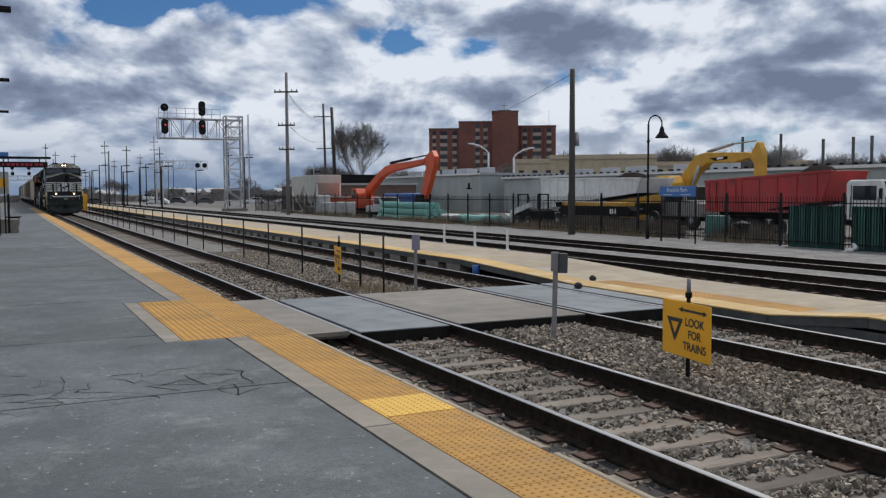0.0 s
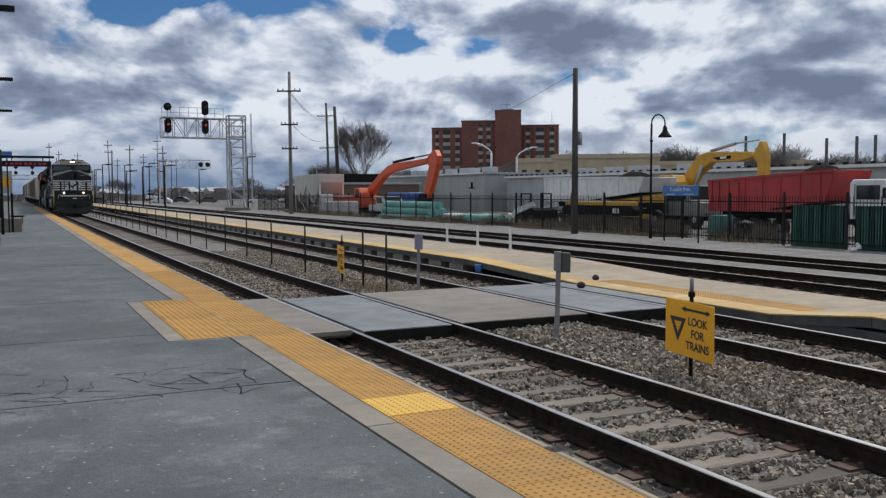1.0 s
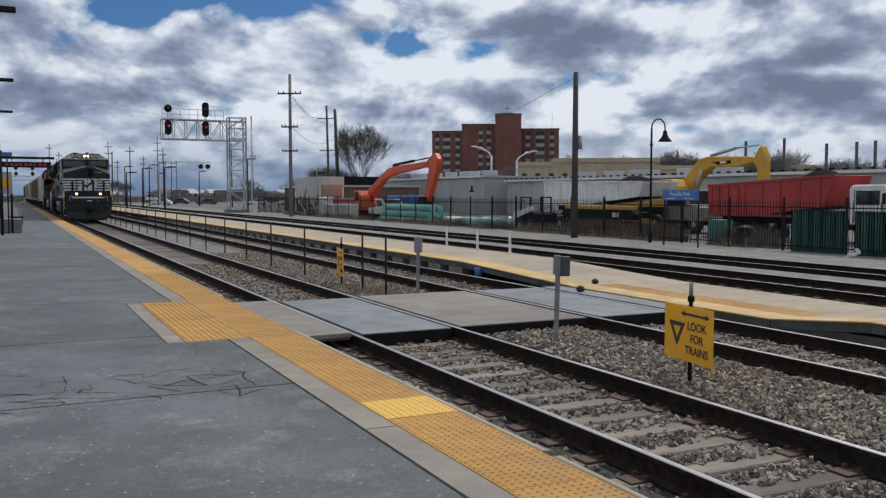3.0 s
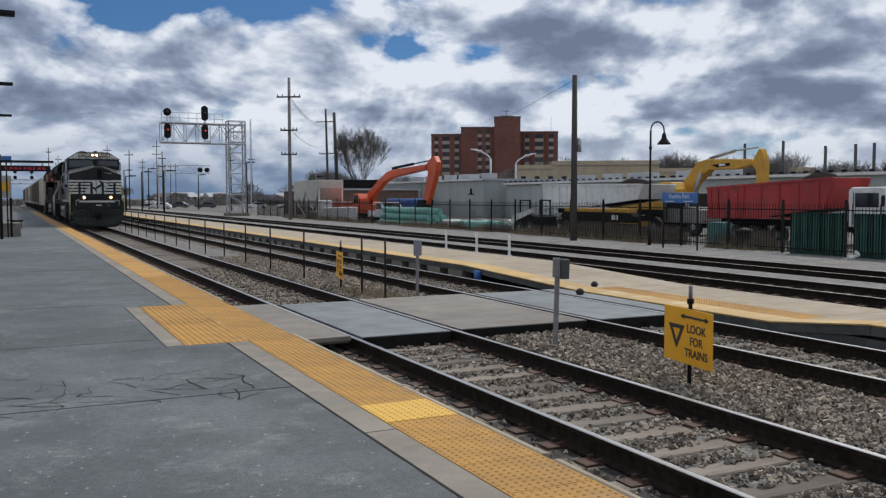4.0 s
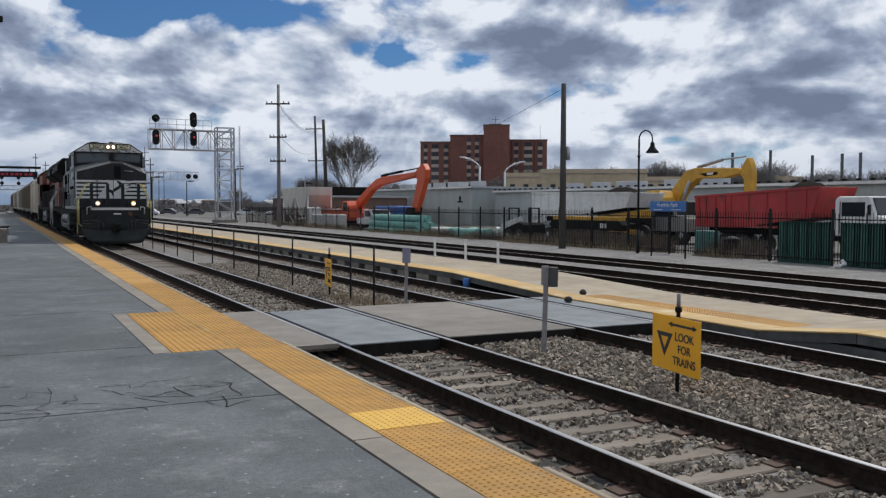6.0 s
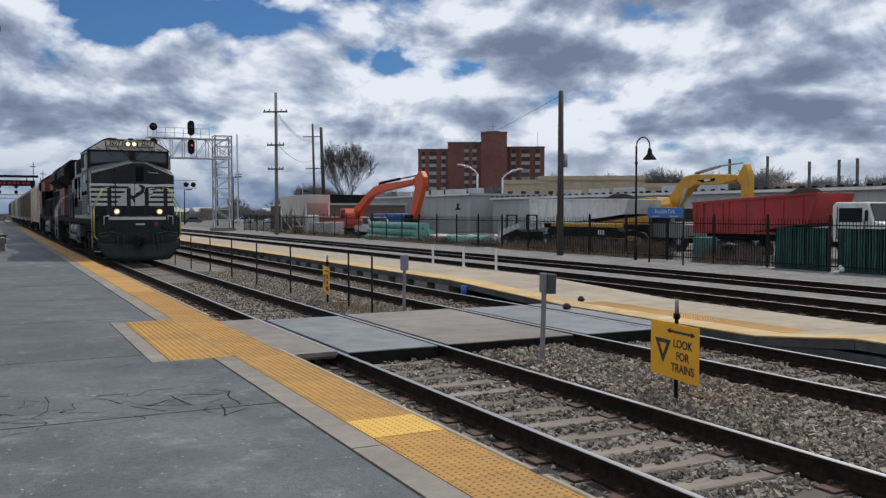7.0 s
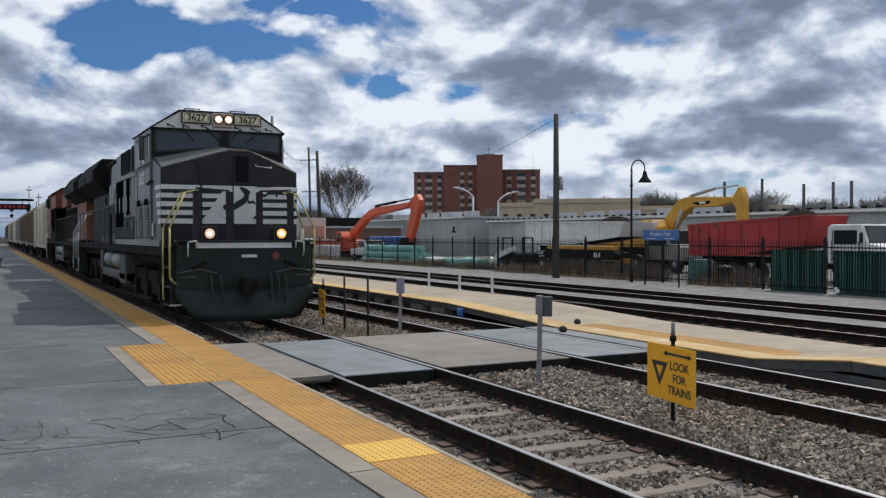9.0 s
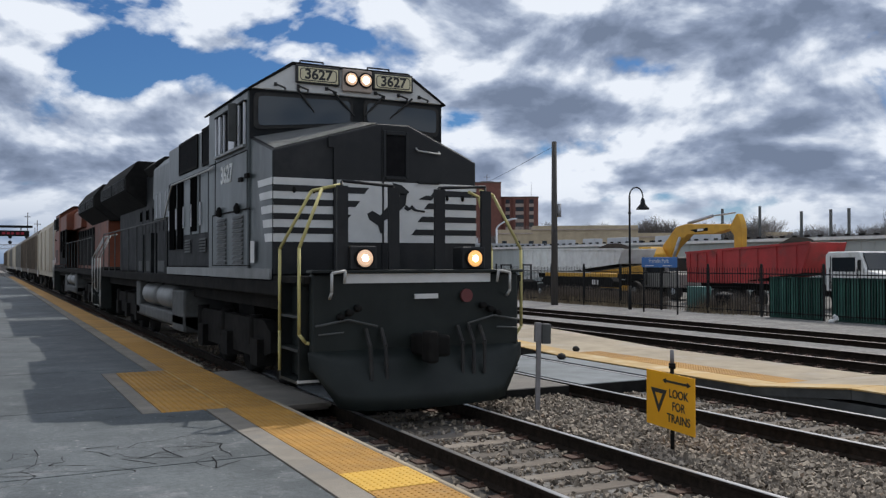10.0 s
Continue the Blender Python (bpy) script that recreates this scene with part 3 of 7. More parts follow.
def stones(name, n, x0, x1, y0, y1, z, size, seed, label, keep=None, bias=1.0):
    """Loose crushed stones as one mesh of small uneven blocks."""
    g = np.random.RandomState(seed)
    base = np.array([(-1, -1, -1), (1, -1, -1), (1, 1, -1), (-1, 1, -1), (-1, -1, 1), (1, -1, 1), (1, 1, 1), (-1, 1, 1)], float) * 0.6
    faces = np.array([(3, 2, 1, 0), (4, 5, 6, 7), (0, 1, 5, 4), (1, 2, 6, 5), (2, 3, 7, 6), (3, 0, 4, 7)])
    px, py = g.uniform(x0, x1, n), y0 + (y1 - y0) * g.uniform(0, 1, n) ** bias
    if keep is not None:
        ok = keep(px, py)
        px, py = px[ok], py[ok]
    n = len(px)
    v = base[None] * g.uniform(0.55, 1.15, (n, 8, 3))
    v[:, 4:, :2] *= g.uniform(0.4, 0.95, (n, 1, 1))
    sz = size * g.uniform(0.55, 1.3, (n, 1, 1)) * np.stack([g.uniform(0.8, 1.4, n), g.uniform(0.7, 1.1, n), g.uniform(0.5, 0.9, n)], -1)[:, None]
    v = v * sz
    q = g.normal(size=(n, 4))
    q /= np.linalg.norm(q, axis=1)[:, None]
    w, a, b, c = q.T
    rot = np.stack([np.stack([1 - 2 * (b * b + c * c), 2 * (a * b - c * w), 2 * (a * c + b * w)], -1),
                    np.stack([2 * (a * b + c * w), 1 - 2 * (a * a + c * c), 2 * (b * c - a * w)], -1),
                    np.stack([2 * (a * c - b * w), 2 * (b * c + a * w), 1 - 2 * (a * a + b * b)], -1)], 1)
    v = np.einsum("nij,nkj->nki", rot, v) + np.stack([px, py, z + g.uniform(-0.4, 0.7, n) * size], -1)[:, None]
    f = (faces[None] + 8 * np.arange(n)[:, None, None]).reshape(-1, 4)
    me = bpy.data.meshes.new(name)
    me.from_pydata(v.reshape(-1, 3).tolist(), [], f.tolist())
    me.materials.append(M["stone_mix"])
    return tagged(new(name, me), label, "gravel", kind="stuff")


def stone_material():
    m = mat("mixed_ballast_stone", (0.32, 0.282, 0.236), (0.18, 0.155, 0.126), 8, 0.92)
    t = m.node_tree
    p = t.nodes["Principled BSDF"]
    g = t.nodes.new("ShaderNodeNewGeometry").outputs["Random Per Island"]
    tone = ramp_node(t, g, [(0.0, (0.30, 0.28, 0.27)), (0.35, (0.75, 0.72, 0.68)), (0.75, (1.15, 1.12, 1.06)), (0.97, (1.5, 1.45, 1.38)), (1.0, (1.0, 0.75, 0.6))])
    col = mix_node(t, 1.0, p.inputs["Base Color"].links[0].from_socket, tone, "MULTIPLY")
    link(t, col, p.inputs["Base Color"])
    return m


M["stone_mix"] = stone_material()


def off_crossing(px, py):
    rails = np.ones(len(px), bool)
    for xc, _ in TRACKS[:2]:
        for s in (-1, 1):
            rails &= np.abs(px - xc - s * 0.7525) > 0.13
    return rails & ~((py > 10.95) & (py < 15.15))


def on_ties(px, py):
    ok = off_crossing(px, py)
    in_track = (np.abs(px - 4.82) < 1.25) | (np.abs(px - 8.70) < 1.25)
    wave = np.sin(py * 2 * np.pi / 0.53)
    edge = (px < 4.0) & (np.sin(px * 913.0 + py * 377.0) < 0.45)
    return ok & ~edge & (~in_track | (wave < 0.35))


stones("loose_ballast", 30000, 5.95, 7.55, 2.0, 30.0, -0.13, 0.042, 3, "loose grey crushed stone heaped between the near tracks", off_crossing, 1.6)
stones("loose_ballast", 44000, 3.62, 9.95, 2.0, 26.0, -0.175, 0.036, 4, "loose grey crushed stone filling the spaces between ties", on_ties, 1.6)
stones("loose_ballast", 9000, 9.75, 10.05, 3.0, 40.0, -0.16, 0.04, 5, "loose grey crushed stone along the island platform", off_crossing, 1.4)

# ---- platforms ----
PZ = 0.12
platform = thing("platform_1", "slate-grey paved station platform with yellow tactile edge", "platform", kind="structure")
bm = bmesh.new()
box(bm, -14, 3.05, -12, 130, -0.8, PZ - 0.05)
part("base", bm, "concrete", platform)
bm = bmesh.new()
box(bm, 3.05, 3.17, -12, 130, -0.45, PZ - 0.012)
part("edge_beam", bm, "concrete", platform, "worn concrete edge beam", bevel=0.01)
for y0, y1 in ((-4.0, 0.9), (0.92, 4.86), (5.0, 7.4), (7.42, 10.9), (15.1, 19.0), (19.02, 24.0), (24.02, 30.0)):
    bm = bmesh.new()
    prism(bm, [(3.175, -0.12), (3.175, PZ + 0.002), (3.185, PZ + 0.010), (3.225, PZ + 0.006), (3.245, PZ - 0.03), (3.245, -0.12)], "y", y0, y1)
    part("edge_strip", bm, "concrete_tan", platform, "pale weathered edge strip")
JOINTS = [-8.0, -4.1, -0.2, 3.9, 7.85, 11.22, 15.25, 19.1, 23.0, 27.0, 31.0, 35.0, 39.0, 43.0, 47.0, 51.0, 56.0, 62.0, 68.0, 75.0, 83.0, 92.0, 104.0, 130.0]
PAD = (1.60, 2.55, 10.62, 14.75)
for y0, y1 in zip(JOINTS, JOINTS[1:]):
    for x0, x1 in ((-14.0, -7.5), (-7.5, -1.6), (-1.6, 2.30)):
        bm = bmesh.new()
        g = 0.013
        if x1 > 2 and y0 < PAD[3] and y1 > PAD[2]:
            lo, hi = max(y0, PAD[2]), min(y1, PAD[3])
            if y0 + g < lo:
                box(bm, x0 + g, x1 - g, y0 + g, lo, PZ - 0.06, PZ)
            box(bm, x0 + g, PAD[0] - g, max(lo, y0 + g), min(hi, y1 - g), PZ - 0.06, PZ)
            if hi < y1 - g:
                box(bm, x0 + g, x1 - g, hi, y1 - g, PZ - 0.06, PZ)
        else:
            box(bm, x0 + g, x1 - g, y0 + g, y1 - g, PZ - 0.06, PZ)
        part("paving_slab", bm, "slab", platform)
# concrete border strip beside the tactile tiles, in cast lengths
for y0, y1 in ((-12, -4), (-4, 1.5), (1.5, 6.05), (6.05, PAD[2]), (PAD[3], 20), (20, 26), (26, 34), (34, 46), (46, 60), (60, 90), (90, 130)):
    bm = bmesh.new()
    box(bm, 2.312, 2.555, y0 + 0.01, y1 - 0.01, PZ - 0.08, PZ + 0.002)
    part("border_strip", bm, "concrete", platform)
bm = bmesh.new()
box(bm, PAD[0], 1.80, PAD[2], PAD[3], PZ - 0.06, PZ + 0.003)
part("border_strip", bm, "concrete", platform)


def tactile_mesh(w, l, domes, material):
    bm = bmesh.new()
    box(bm, 0.003, w - 0.003, 0.004, l - 0.004, -0.05, 0.0)
    if domes:
        nx, ny = int(w / 0.061), int(l / 0.061)
        for i in range(nx):
            for j in range(ny):
                cx, cy = (i + 0.5) * w / nx, (j + 0.5) * l / ny
                a = [bm.verts.new((cx + 0.015 * math.cos(k * math.pi / 3), cy + 0.015 * math.sin(k * math.pi / 3), 0.0)) for k in range(6)]
                b = [bm.verts.new((cx + 0.008 * math.cos(k * math.pi / 3), cy + 0.008 * math.sin(k * math.pi / 3), 0.006)) for k in range(6)]
                for k in range(6):
                    bm.faces.new((a[k], a[(k + 1) % 6], b[(k + 1) % 6], b[k]))
                bm.faces.new(b)
    return mesh_of("tactile_tile", bm, material)


TILE, TILE_NEW, TILE_FAR = tactile_mesh(0.61, 0.61, True, "tactile"), tactile_mesh(0.61, 0.61, True, "tactile_new"), tactile_mesh(0.61, 1.22, False, "tactile")
y = 6.24 - 15 * 0.61
while y < 128:
    near = y < 20
    fresh = abs(y - 6.24) < 0.01
    piece("tactile_tile", (TILE_NEW if fresh else TILE) if near else TILE_FAR, platform, pose(2.56, y, PZ + (0.004 if not fresh else 0.007)))
    y += 0.61 if near else 1.22
for j in range(7):
    m = pose(1.81, PAD[2] + j * 0.59, PZ + 0.003)
    piece("tactile_tile", TILE, platform, m @ Matrix.Diagonal((1.21, 0.965, 1, 1)))


def cracks():
    """Wandering dark cracks in the paving."""
    r = random.Random(11)
    bm = bmesh.new()
    def walk_crack(x, y, a, n, w, fork):
        pts = []
        for _ in range(n):
            pts.append((x, y))
            bend = a + r.choice((-1, 1)) * r.uniform(0.2, 1.35)
            s = r.uniform(0.06, 0.2)
            x, y = x + s * math.cos(bend), y + s * math.sin(bend)
            if r.random() < (0.55 if fork else 0.0):
                walk_crack(x, y, a + r.choice((-2.6, 2.6, 1.9)), r.randint(2, 4), w * 0.8, False)
        for (ax, ay), (bx, by) in zip(pts, pts[1:]):
            if max(ax, bx) > 2.28 or max(ay, by) > 11.2 and min(ay, by) < 11.2:
                continue
            ww = w * r.choice((0.35, 0.7, 1.3))
            f = [bm.verts.new(c) for c in ((ax, ay - ww, PZ + 0.003), (bx, by - ww, PZ + 0.003), (bx, by + ww, PZ + 0.003), (ax, ay + ww, PZ + 0.003))]
            bm.faces.new(f)
    # a web of short cracks round uneven cells
    nodes = {(i, j): (-1.05 + 0.23 * i + r.uniform(-0.1, 0.1) + 0.11 * (j % 2), 7.62 + 0.27 * j + r.uniform(-0.12, 0.12)) for i in range(14) for j in range(6)}
    for (i, j), (x, y) in nodes.items():
        for di, dj, chance in ((1, 0, 0.82), (0, 1, 0.5), (-1, 1, 0.25)):
            if (i + di, j + dj) in nodes and r.random() < chance * (1.0 if 0 < j < 4 else 0.5):
                ex, ey = nodes[i + di, j + dj]
                mx, my = (x + ex) / 2 + r.uniform(-0.03, 0.03), (y + ey) / 2 + r.uniform(-0.04, 0.04)
                w = r.choice((0.003, 0.004, 0.007))
                for (ax, ay), (bx, by) in (((x, y), (mx, my)), ((mx, my), (ex, ey))):
                    side = Vector((ay - by, bx - ax)).normalized() * w * r.uniform(0.7, 1.3)
                    bm.faces.new([bm.verts.new((px + q * side.x, py + q * side.y, PZ + 0.003)) for px, py, q in ((ax, ay, -1), (bx, by, -0.8), (bx, by, 0.8), (ax, ay, 1))])
    bmesh.ops.recalc_face_normals(bm, faces=bm.faces[:])
    for x, y, a, n in ((1.15, 10.4, -0.4, 6), (1.9, 9.6, 2.2, 8), (-0.4, 9.3, 0.3, 8), (1.2, 18.2, 0.6, 9), (1.6, 22.0, 0.2, 8), (-3, 9, 0.3, 24), (-4, 6, 0.4, 20)):
        walk_crack(x, y, a, n, 0.007, False)
    tagged(part("crack", bm, "crack", platform), kind="stuff")


cracks()
boxes("paint_line", [(2.548, 2.57, PAD[2] + 0.05, PAD[3] - 0.05, PZ - 0.01, PZ + 0.009)], "tactile_pale", platform, "pale worn seam line")

# ---- island platform ----
island = thing("platform_2", "low pale concrete island platform with faded yellow edge", "platform", kind="structure")
TOP = [(-30, 0.2), (7.9, 0.2), (9.6, 0.03), (14.6, 0.03), (19.4, 0.2), (300, 0.2)]
def island_z(y):
    for (a, za), (b, zb) in zip(TOP, TOP[1:]):
        if a <= y <= b:
            return za + (zb - za) * (y - a) / (b - a)
for (y0, z0), (y1, z1) in zip(TOP, TOP[1:]):
    for x0, x1, material, lift, name, label in ((10.62, 12.75, "concrete_tan", 0, "deck", ""), (10.04, 10.62, "grime_grey", -0.0185, "deck", ""), (10.02, 10.62, "tactile_pale", 0.003, "edge_strip", "faded yellow edge strip")):
        cuts = [y0 + (y1 - y0) * i / 6 for i in range(7)] if y1 - y0 > 50 else [y0, y1]
        for c0, c1 in zip(cuts, cuts[1:]):
            bm = bmesh.new()
            za, zb = island_z(c0) + lift, island_z(c1) + lift
            g = 0.006
            a = [bm.verts.new(c) for c in ((x0, c0 + g, za), (x1, c0 + g, za), (x1, c1 - g, zb), (x0, c1 - g, zb))]
            b = [bm.verts.new((v.co.x, v.co.y, v.co.z - (0.13 if name == "deck" else 0.02))) for v in a]
            bm.faces.new(a), bm.faces.new(b[::-1])
            for i in range(4):
                bm.faces.new((a[i], b[i], b[(i + 1) % 4], a[(i + 1) % 4]))
            part(name, bm, material, island, label)
# near-black core, dark under the edge and between the face blocks
bm = bmesh.new()
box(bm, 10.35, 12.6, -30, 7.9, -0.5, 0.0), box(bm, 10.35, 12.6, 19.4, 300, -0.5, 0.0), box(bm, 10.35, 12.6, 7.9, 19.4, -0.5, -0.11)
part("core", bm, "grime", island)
y = 19.6
while y < 75:
    bm = bmesh.new()
    box(bm, 10.06, 10.35, y, y + 0.75, -0.45, 0.065)
    part("face_block", bm, "concrete", island)
    y += 1.25
bm = bmesh.new()
box(bm, 10.06, 10.35, -25, 9.4, -0.45, 0.0)
part("face_block", bm, "grime_grey", island)
for j in range(9):
    piece("tactile_tile", TILE, island, pose(10.63, 9.3 + j * 0.61, 0.034) @ Matrix.Diagonal((0.9, 1, 1, 1)))
bm = bmesh.new()
cyl(bm, (9.98, 18.6, -0.16), (9.98, 18.6, 0.12), 0.09, n=14)
tagged(part("bottle_jug", bm, "blue"), "small blue plastic jug on the stones", "jug")

# ---- level crossing for walkers ----
crossing = thing("pedestrian_crossing", "concrete panel walkway laid across the rails", "crossing", kind="structure")
PANELS = [(3.19, 3.99, 11.02, 12.95, "concrete_brown", 0.03), (3.19, 3.99, 12.97, 15.0, "concrete_brown", 0.028),
          (4.16, 5.48, 11.0, 15.0, "concrete_grey", 0.004), (5.66, 7.80, 11.05, 15.15, "concrete_brown", 0.006),
          (8.04, 9.36, 11.05, 15.1, "concrete_grey", 0.004), (9.54, 10.0, 11.05, 15.1, "concrete_grey", 0.012)]
for x0, x1, y0, y1, material, top in PANELS:
    bm = bmesh.new()
    box(bm, x0, x1, y0, y1, -0.065, top)
    slab_ob = part("panel", bm, material, crossing, bevel=0.008)
    # near-black strips added to paint the shade on the panel ends
    if x0 > 4:
        boxes("steel_edge", [(x0 + 0.01, x1 - 0.01, y0 - 0.03, y0 - 0.002, -0.20, top - 0.012), (x0 + 0.01, x1 - 0.01, y1 + 0.002, y1 + 0.03, -0.20, top - 0.012)], "grime", slab_ob, "dark strip added for the shaded panel edge")
bm = bmesh.new()
box(bm, 3.19, 3.99, 10.95, 11.015, -0.02, 0.036)
part("kerb_lip", bm, "concrete", crossing, "pale chipped concrete lip")
bm = bmesh.new()
for x in (3.7, 4.5, 5.2, 6.2, 7.2, 8.4, 9.0):
    box(bm, x - 0.12, x + 0.12, 11.35, 14.8, -0.34, -0.065)
part("bearer", bm, "grime", crossing)
bm = bmesh.new()
lathe(bm, [(0.05, 0), (0.09, 0.04), (0.06, 0.1), (0.01, 0.12)], (9.72, 14.0, 0.012), 8)
tagged(part("rubber_lump", bm, "rubber"), "small dark rubber lump lying on the crossing", "debris")
bm = bmesh.new()
lathe(bm, [(0.05, 0), (0.08, 0.04), (0.05, 0.09), (0.01, 0.11)], (10.7, 14.9, 0.04), 8)
tagged(part("rubber_lump", bm, "rubber"), "small dark rubber lump lying on the platform edge", "debris")

# ---- low fence and signs between the near tracks ----
fence_posts = thing("divider_fence", "thin dark steel posts between the two near tracks", "fence", pose(6.4, 0, 0))
for y in [15.65, 16.9, 20.85, 23.95, 26.8, 29.8, 33.0, 36.2] + [39.3 + 3.1 * k for k in range(16)]:
    bm = bmesh.new()
    cyl(bm, (0, y, -0.3), (0, y, 1.07), 0.021, n=8)
    cyl(bm, (0, y, 1.07), (0, y, 1.09), 0.027, n=8)
    part("post", bm, "black_steel", fence_posts)


def look_sign(m, lettered=True):
    s = thing("warning_sign", "yellow look for trains sign on a short steel stake", "sign", m, "look for trains signs")
    bm = bmesh.new()
    box(bm, -0.46, 0.46, -0.012, 0.0, 0.10, 0.685)
    part("plate", bm, "sign_yellow", s, bevel=0.004)
    bm = bmesh.new()
    cyl(bm, (0, 0.022, -0.3), (0, 0.022, 0.74), 0.022, n=8)
    cyl(bm, (0, 0.022, 0.735), (0, 0.022, 0.79), 0.036, n=10)
    stake = part("stake", bm, "grime", s)
    bm = bmesh.new()
    cyl(bm, (0, 0.022, 0.79), (0, 0.022, 0.93), 0.022, n=8)
    part("stake_top", bm, "weather_steel", stake, "bare grey steel tip")
    if lettered:
        face = Matrix.Translation((0, -0.013, 0)) @ pose(0, 0, 0, 90)
        for i, w in enumerate(("LOOK", "FOR", "TRAINS")):
            lettering("lettering", w, 0.122, "sign_black", s, face @ pose(0.17, 0.475 - i * 0.128, 0), 0.002, 1.04, 0.0025)
        bm = bmesh.new()
        box(bm, -0.10, 0.37, -0.017, -0.012, 0.588, 0.612)
        for q in (-1, 1):
            tip = 0.135 + q * 0.265
            prism(bm, [(tip, 0.60), (tip - q * 0.07, 0.628), (tip - q * 0.07, 0.572)], "y", -0.017, -0.012)
        part("arrow", bm, "sign_black", s)
        bm = bmesh.new()
        outer, inner = [(-0.36, 0.50), (-0.05, 0.50), (-0.205, 0.245)], [(-0.285, 0.458), (-0.125, 0.458), (-0.205, 0.325)]
        for i in range(3):
            j = (i + 1) % 3
            prism(bm, [outer[i], outer[j], inner[j], inner[i]], "y", -0.017, -0.012)
        part("triangle", bm, "sign_black", s)
    return s


look_sign(pose(6.37, 7.2, 0, 0, 0, -99.5))
look_sign(pose(6.42, 18.3, 0, 0, 0, -101))


def rail_post(m, plate, label):
    p = thing("marker_post", label, "post", m)
    bm = bmesh.new()
    box(bm, -0.03, 0.03, -0.025, 0.025, -0.4, 1.0)
    part("shaft", bm, "weather_steel", p, bevel=0.006)
    bm = bmesh.new()
    if plate == "box":
        box(bm, 0.03, 0.15, -0.06, 0.05, 0.78, 1.04)
        part("box", bm, "grime_grey", p, "dark metal box", bevel=0.01)
        bm = bmesh.new()
        box(bm, -0.06, 0.028, -0.035, 0.03, 0.80, 1.055)
        part("cap", bm, "weather_steel", p, bevel=0.006)
    else:
        box(bm, -0.08, 0.08, -0.05, -0.027, 0.72, 1.02)
        part("plate", bm, "purple_grey", p, "faded blue-grey plate", bevel=0.004)
    return p


rail_post(pose(6.48, 9.89, 0, 0.6, 1.2, -20), "box", "grey steel post with a dark box on top")
rail_post(pose(7.18, 15.9, 0, 0, 0.4, -20), "plate", "grey steel post with a faded plate")
for y in (25.8, 23.7, 21.75):
    bm = bmesh.new()
    box(bm, -0.03, 0.03, -0.03, 0.03, 0.0, 0.62)
    box(bm, -0.06, 0.06, -0.06, 0.06, 0.0, 0.03)
    ob = part("bollard", bm, "white", None, bevel=0.008)
    ob.matrix_basis = pose(12.68, y, 0.2)
    tagged(ob, "short white square post on the island platform", "bollard", "white platform posts")

# ---- picket fence along the yard ----
FX = 24.15
BAYS = [9.6 + 2.6 * k for k in range(33)]
picket = thing("picket_fence", "black steel picket fence with pointed pales", "fence", pose(FX, 0, 0))
bm = bmesh.new()
box(bm, -0.02, 0.02, 0.03, 2.57, 0.0, 0.04)
RAILS = mesh_of("fence_rail", bm, "black_steel")


def pale(bm, yy):
    box(bm, -0.008, 0.008, yy - 0.008, yy + 0.008, 0.02, 1.62)
    a = [bm.verts.new((sx * 0.008, yy + sy * 0.008, 1.62)) for sx, sy in ((-1, -1), (1, -1), (1, 1), (-1, 1))]
    tip = bm.verts.new((0, yy, 1.68))
    for k in range(4):
        bm.faces.new((a[k], a[(k + 1) % 4], tip))


bm = bmesh.new()
pale(bm, 0)
PALE = mesh_of("pale", bm, "black_steel")
far_pales = bmesh.new()
bm = bmesh.new()
box(bm, -0.032, 0.032, -0.032, 0.032, -0.4, 1.74)
lathe(bm, [(0.045, 1.74), (0.045, 1.76), (0.02, 1.80)], (0, 0, 0), 8)
FPOST = mesh_of("post", bm, "black_steel")
for y in BAYS:
    piece("post", FPOST, picket, pose(0, y, 0))
    for z in (0.10, 1.42):
        piece("fence_rail", RAILS, picket, pose(0, y, z))
    for i in range(20):
        yy = y + 0.03 + (i + 0.5) * 2.54 / 20
        if y < 48:
            piece("pale", PALE, picket, pose(0, yy, 0))
        else:
            pale(far_pales, yy)
piece("post", FPOST, picket, pose(0, BAYS[-1] + 2.6, 0))
tagged(part("distant_pale", far_pales, "black_steel", picket), kind="stuff")


def corrugated(m, w, h, label):
    t = thing("sheet_panel", label, "panel", m, "green sheets behind the fence")
    bm = bmesh.new()
    n = int(w / 0.05)
    pts = [(i * w / n, 0.006 * (1, 1, 0, 0)[i % 4]) for i in range(n + 1)]
    lo = [[bm.verts.new((d, y, z)) for y, d in pts] for z in (0.0, h)]
    for i in range(n):
        bm.faces.new((lo[0][i], lo[0][i + 1], lo[1][i + 1], lo[1][i]))
    bmesh.ops.solidify(bm, geom=bm.faces[:], thickness=0.006)
    part("sheet", bm, "green", t)
    boxes("top_rail", [(0.02, 0.05, 0, w, h - 0.06, h)], "green", t)
    boxes("bottom_rail", [(0.02, 0.05, 0, w, 0.05, 0.11)], "green", t)
    return t


for y0 in (12.3, 14.9, 17.5, 20.05):
    corrugated(pose(FX + 0.05, y0, -0.11), 2.25, 1.46, "dark green corrugated sheet behind the black fence")


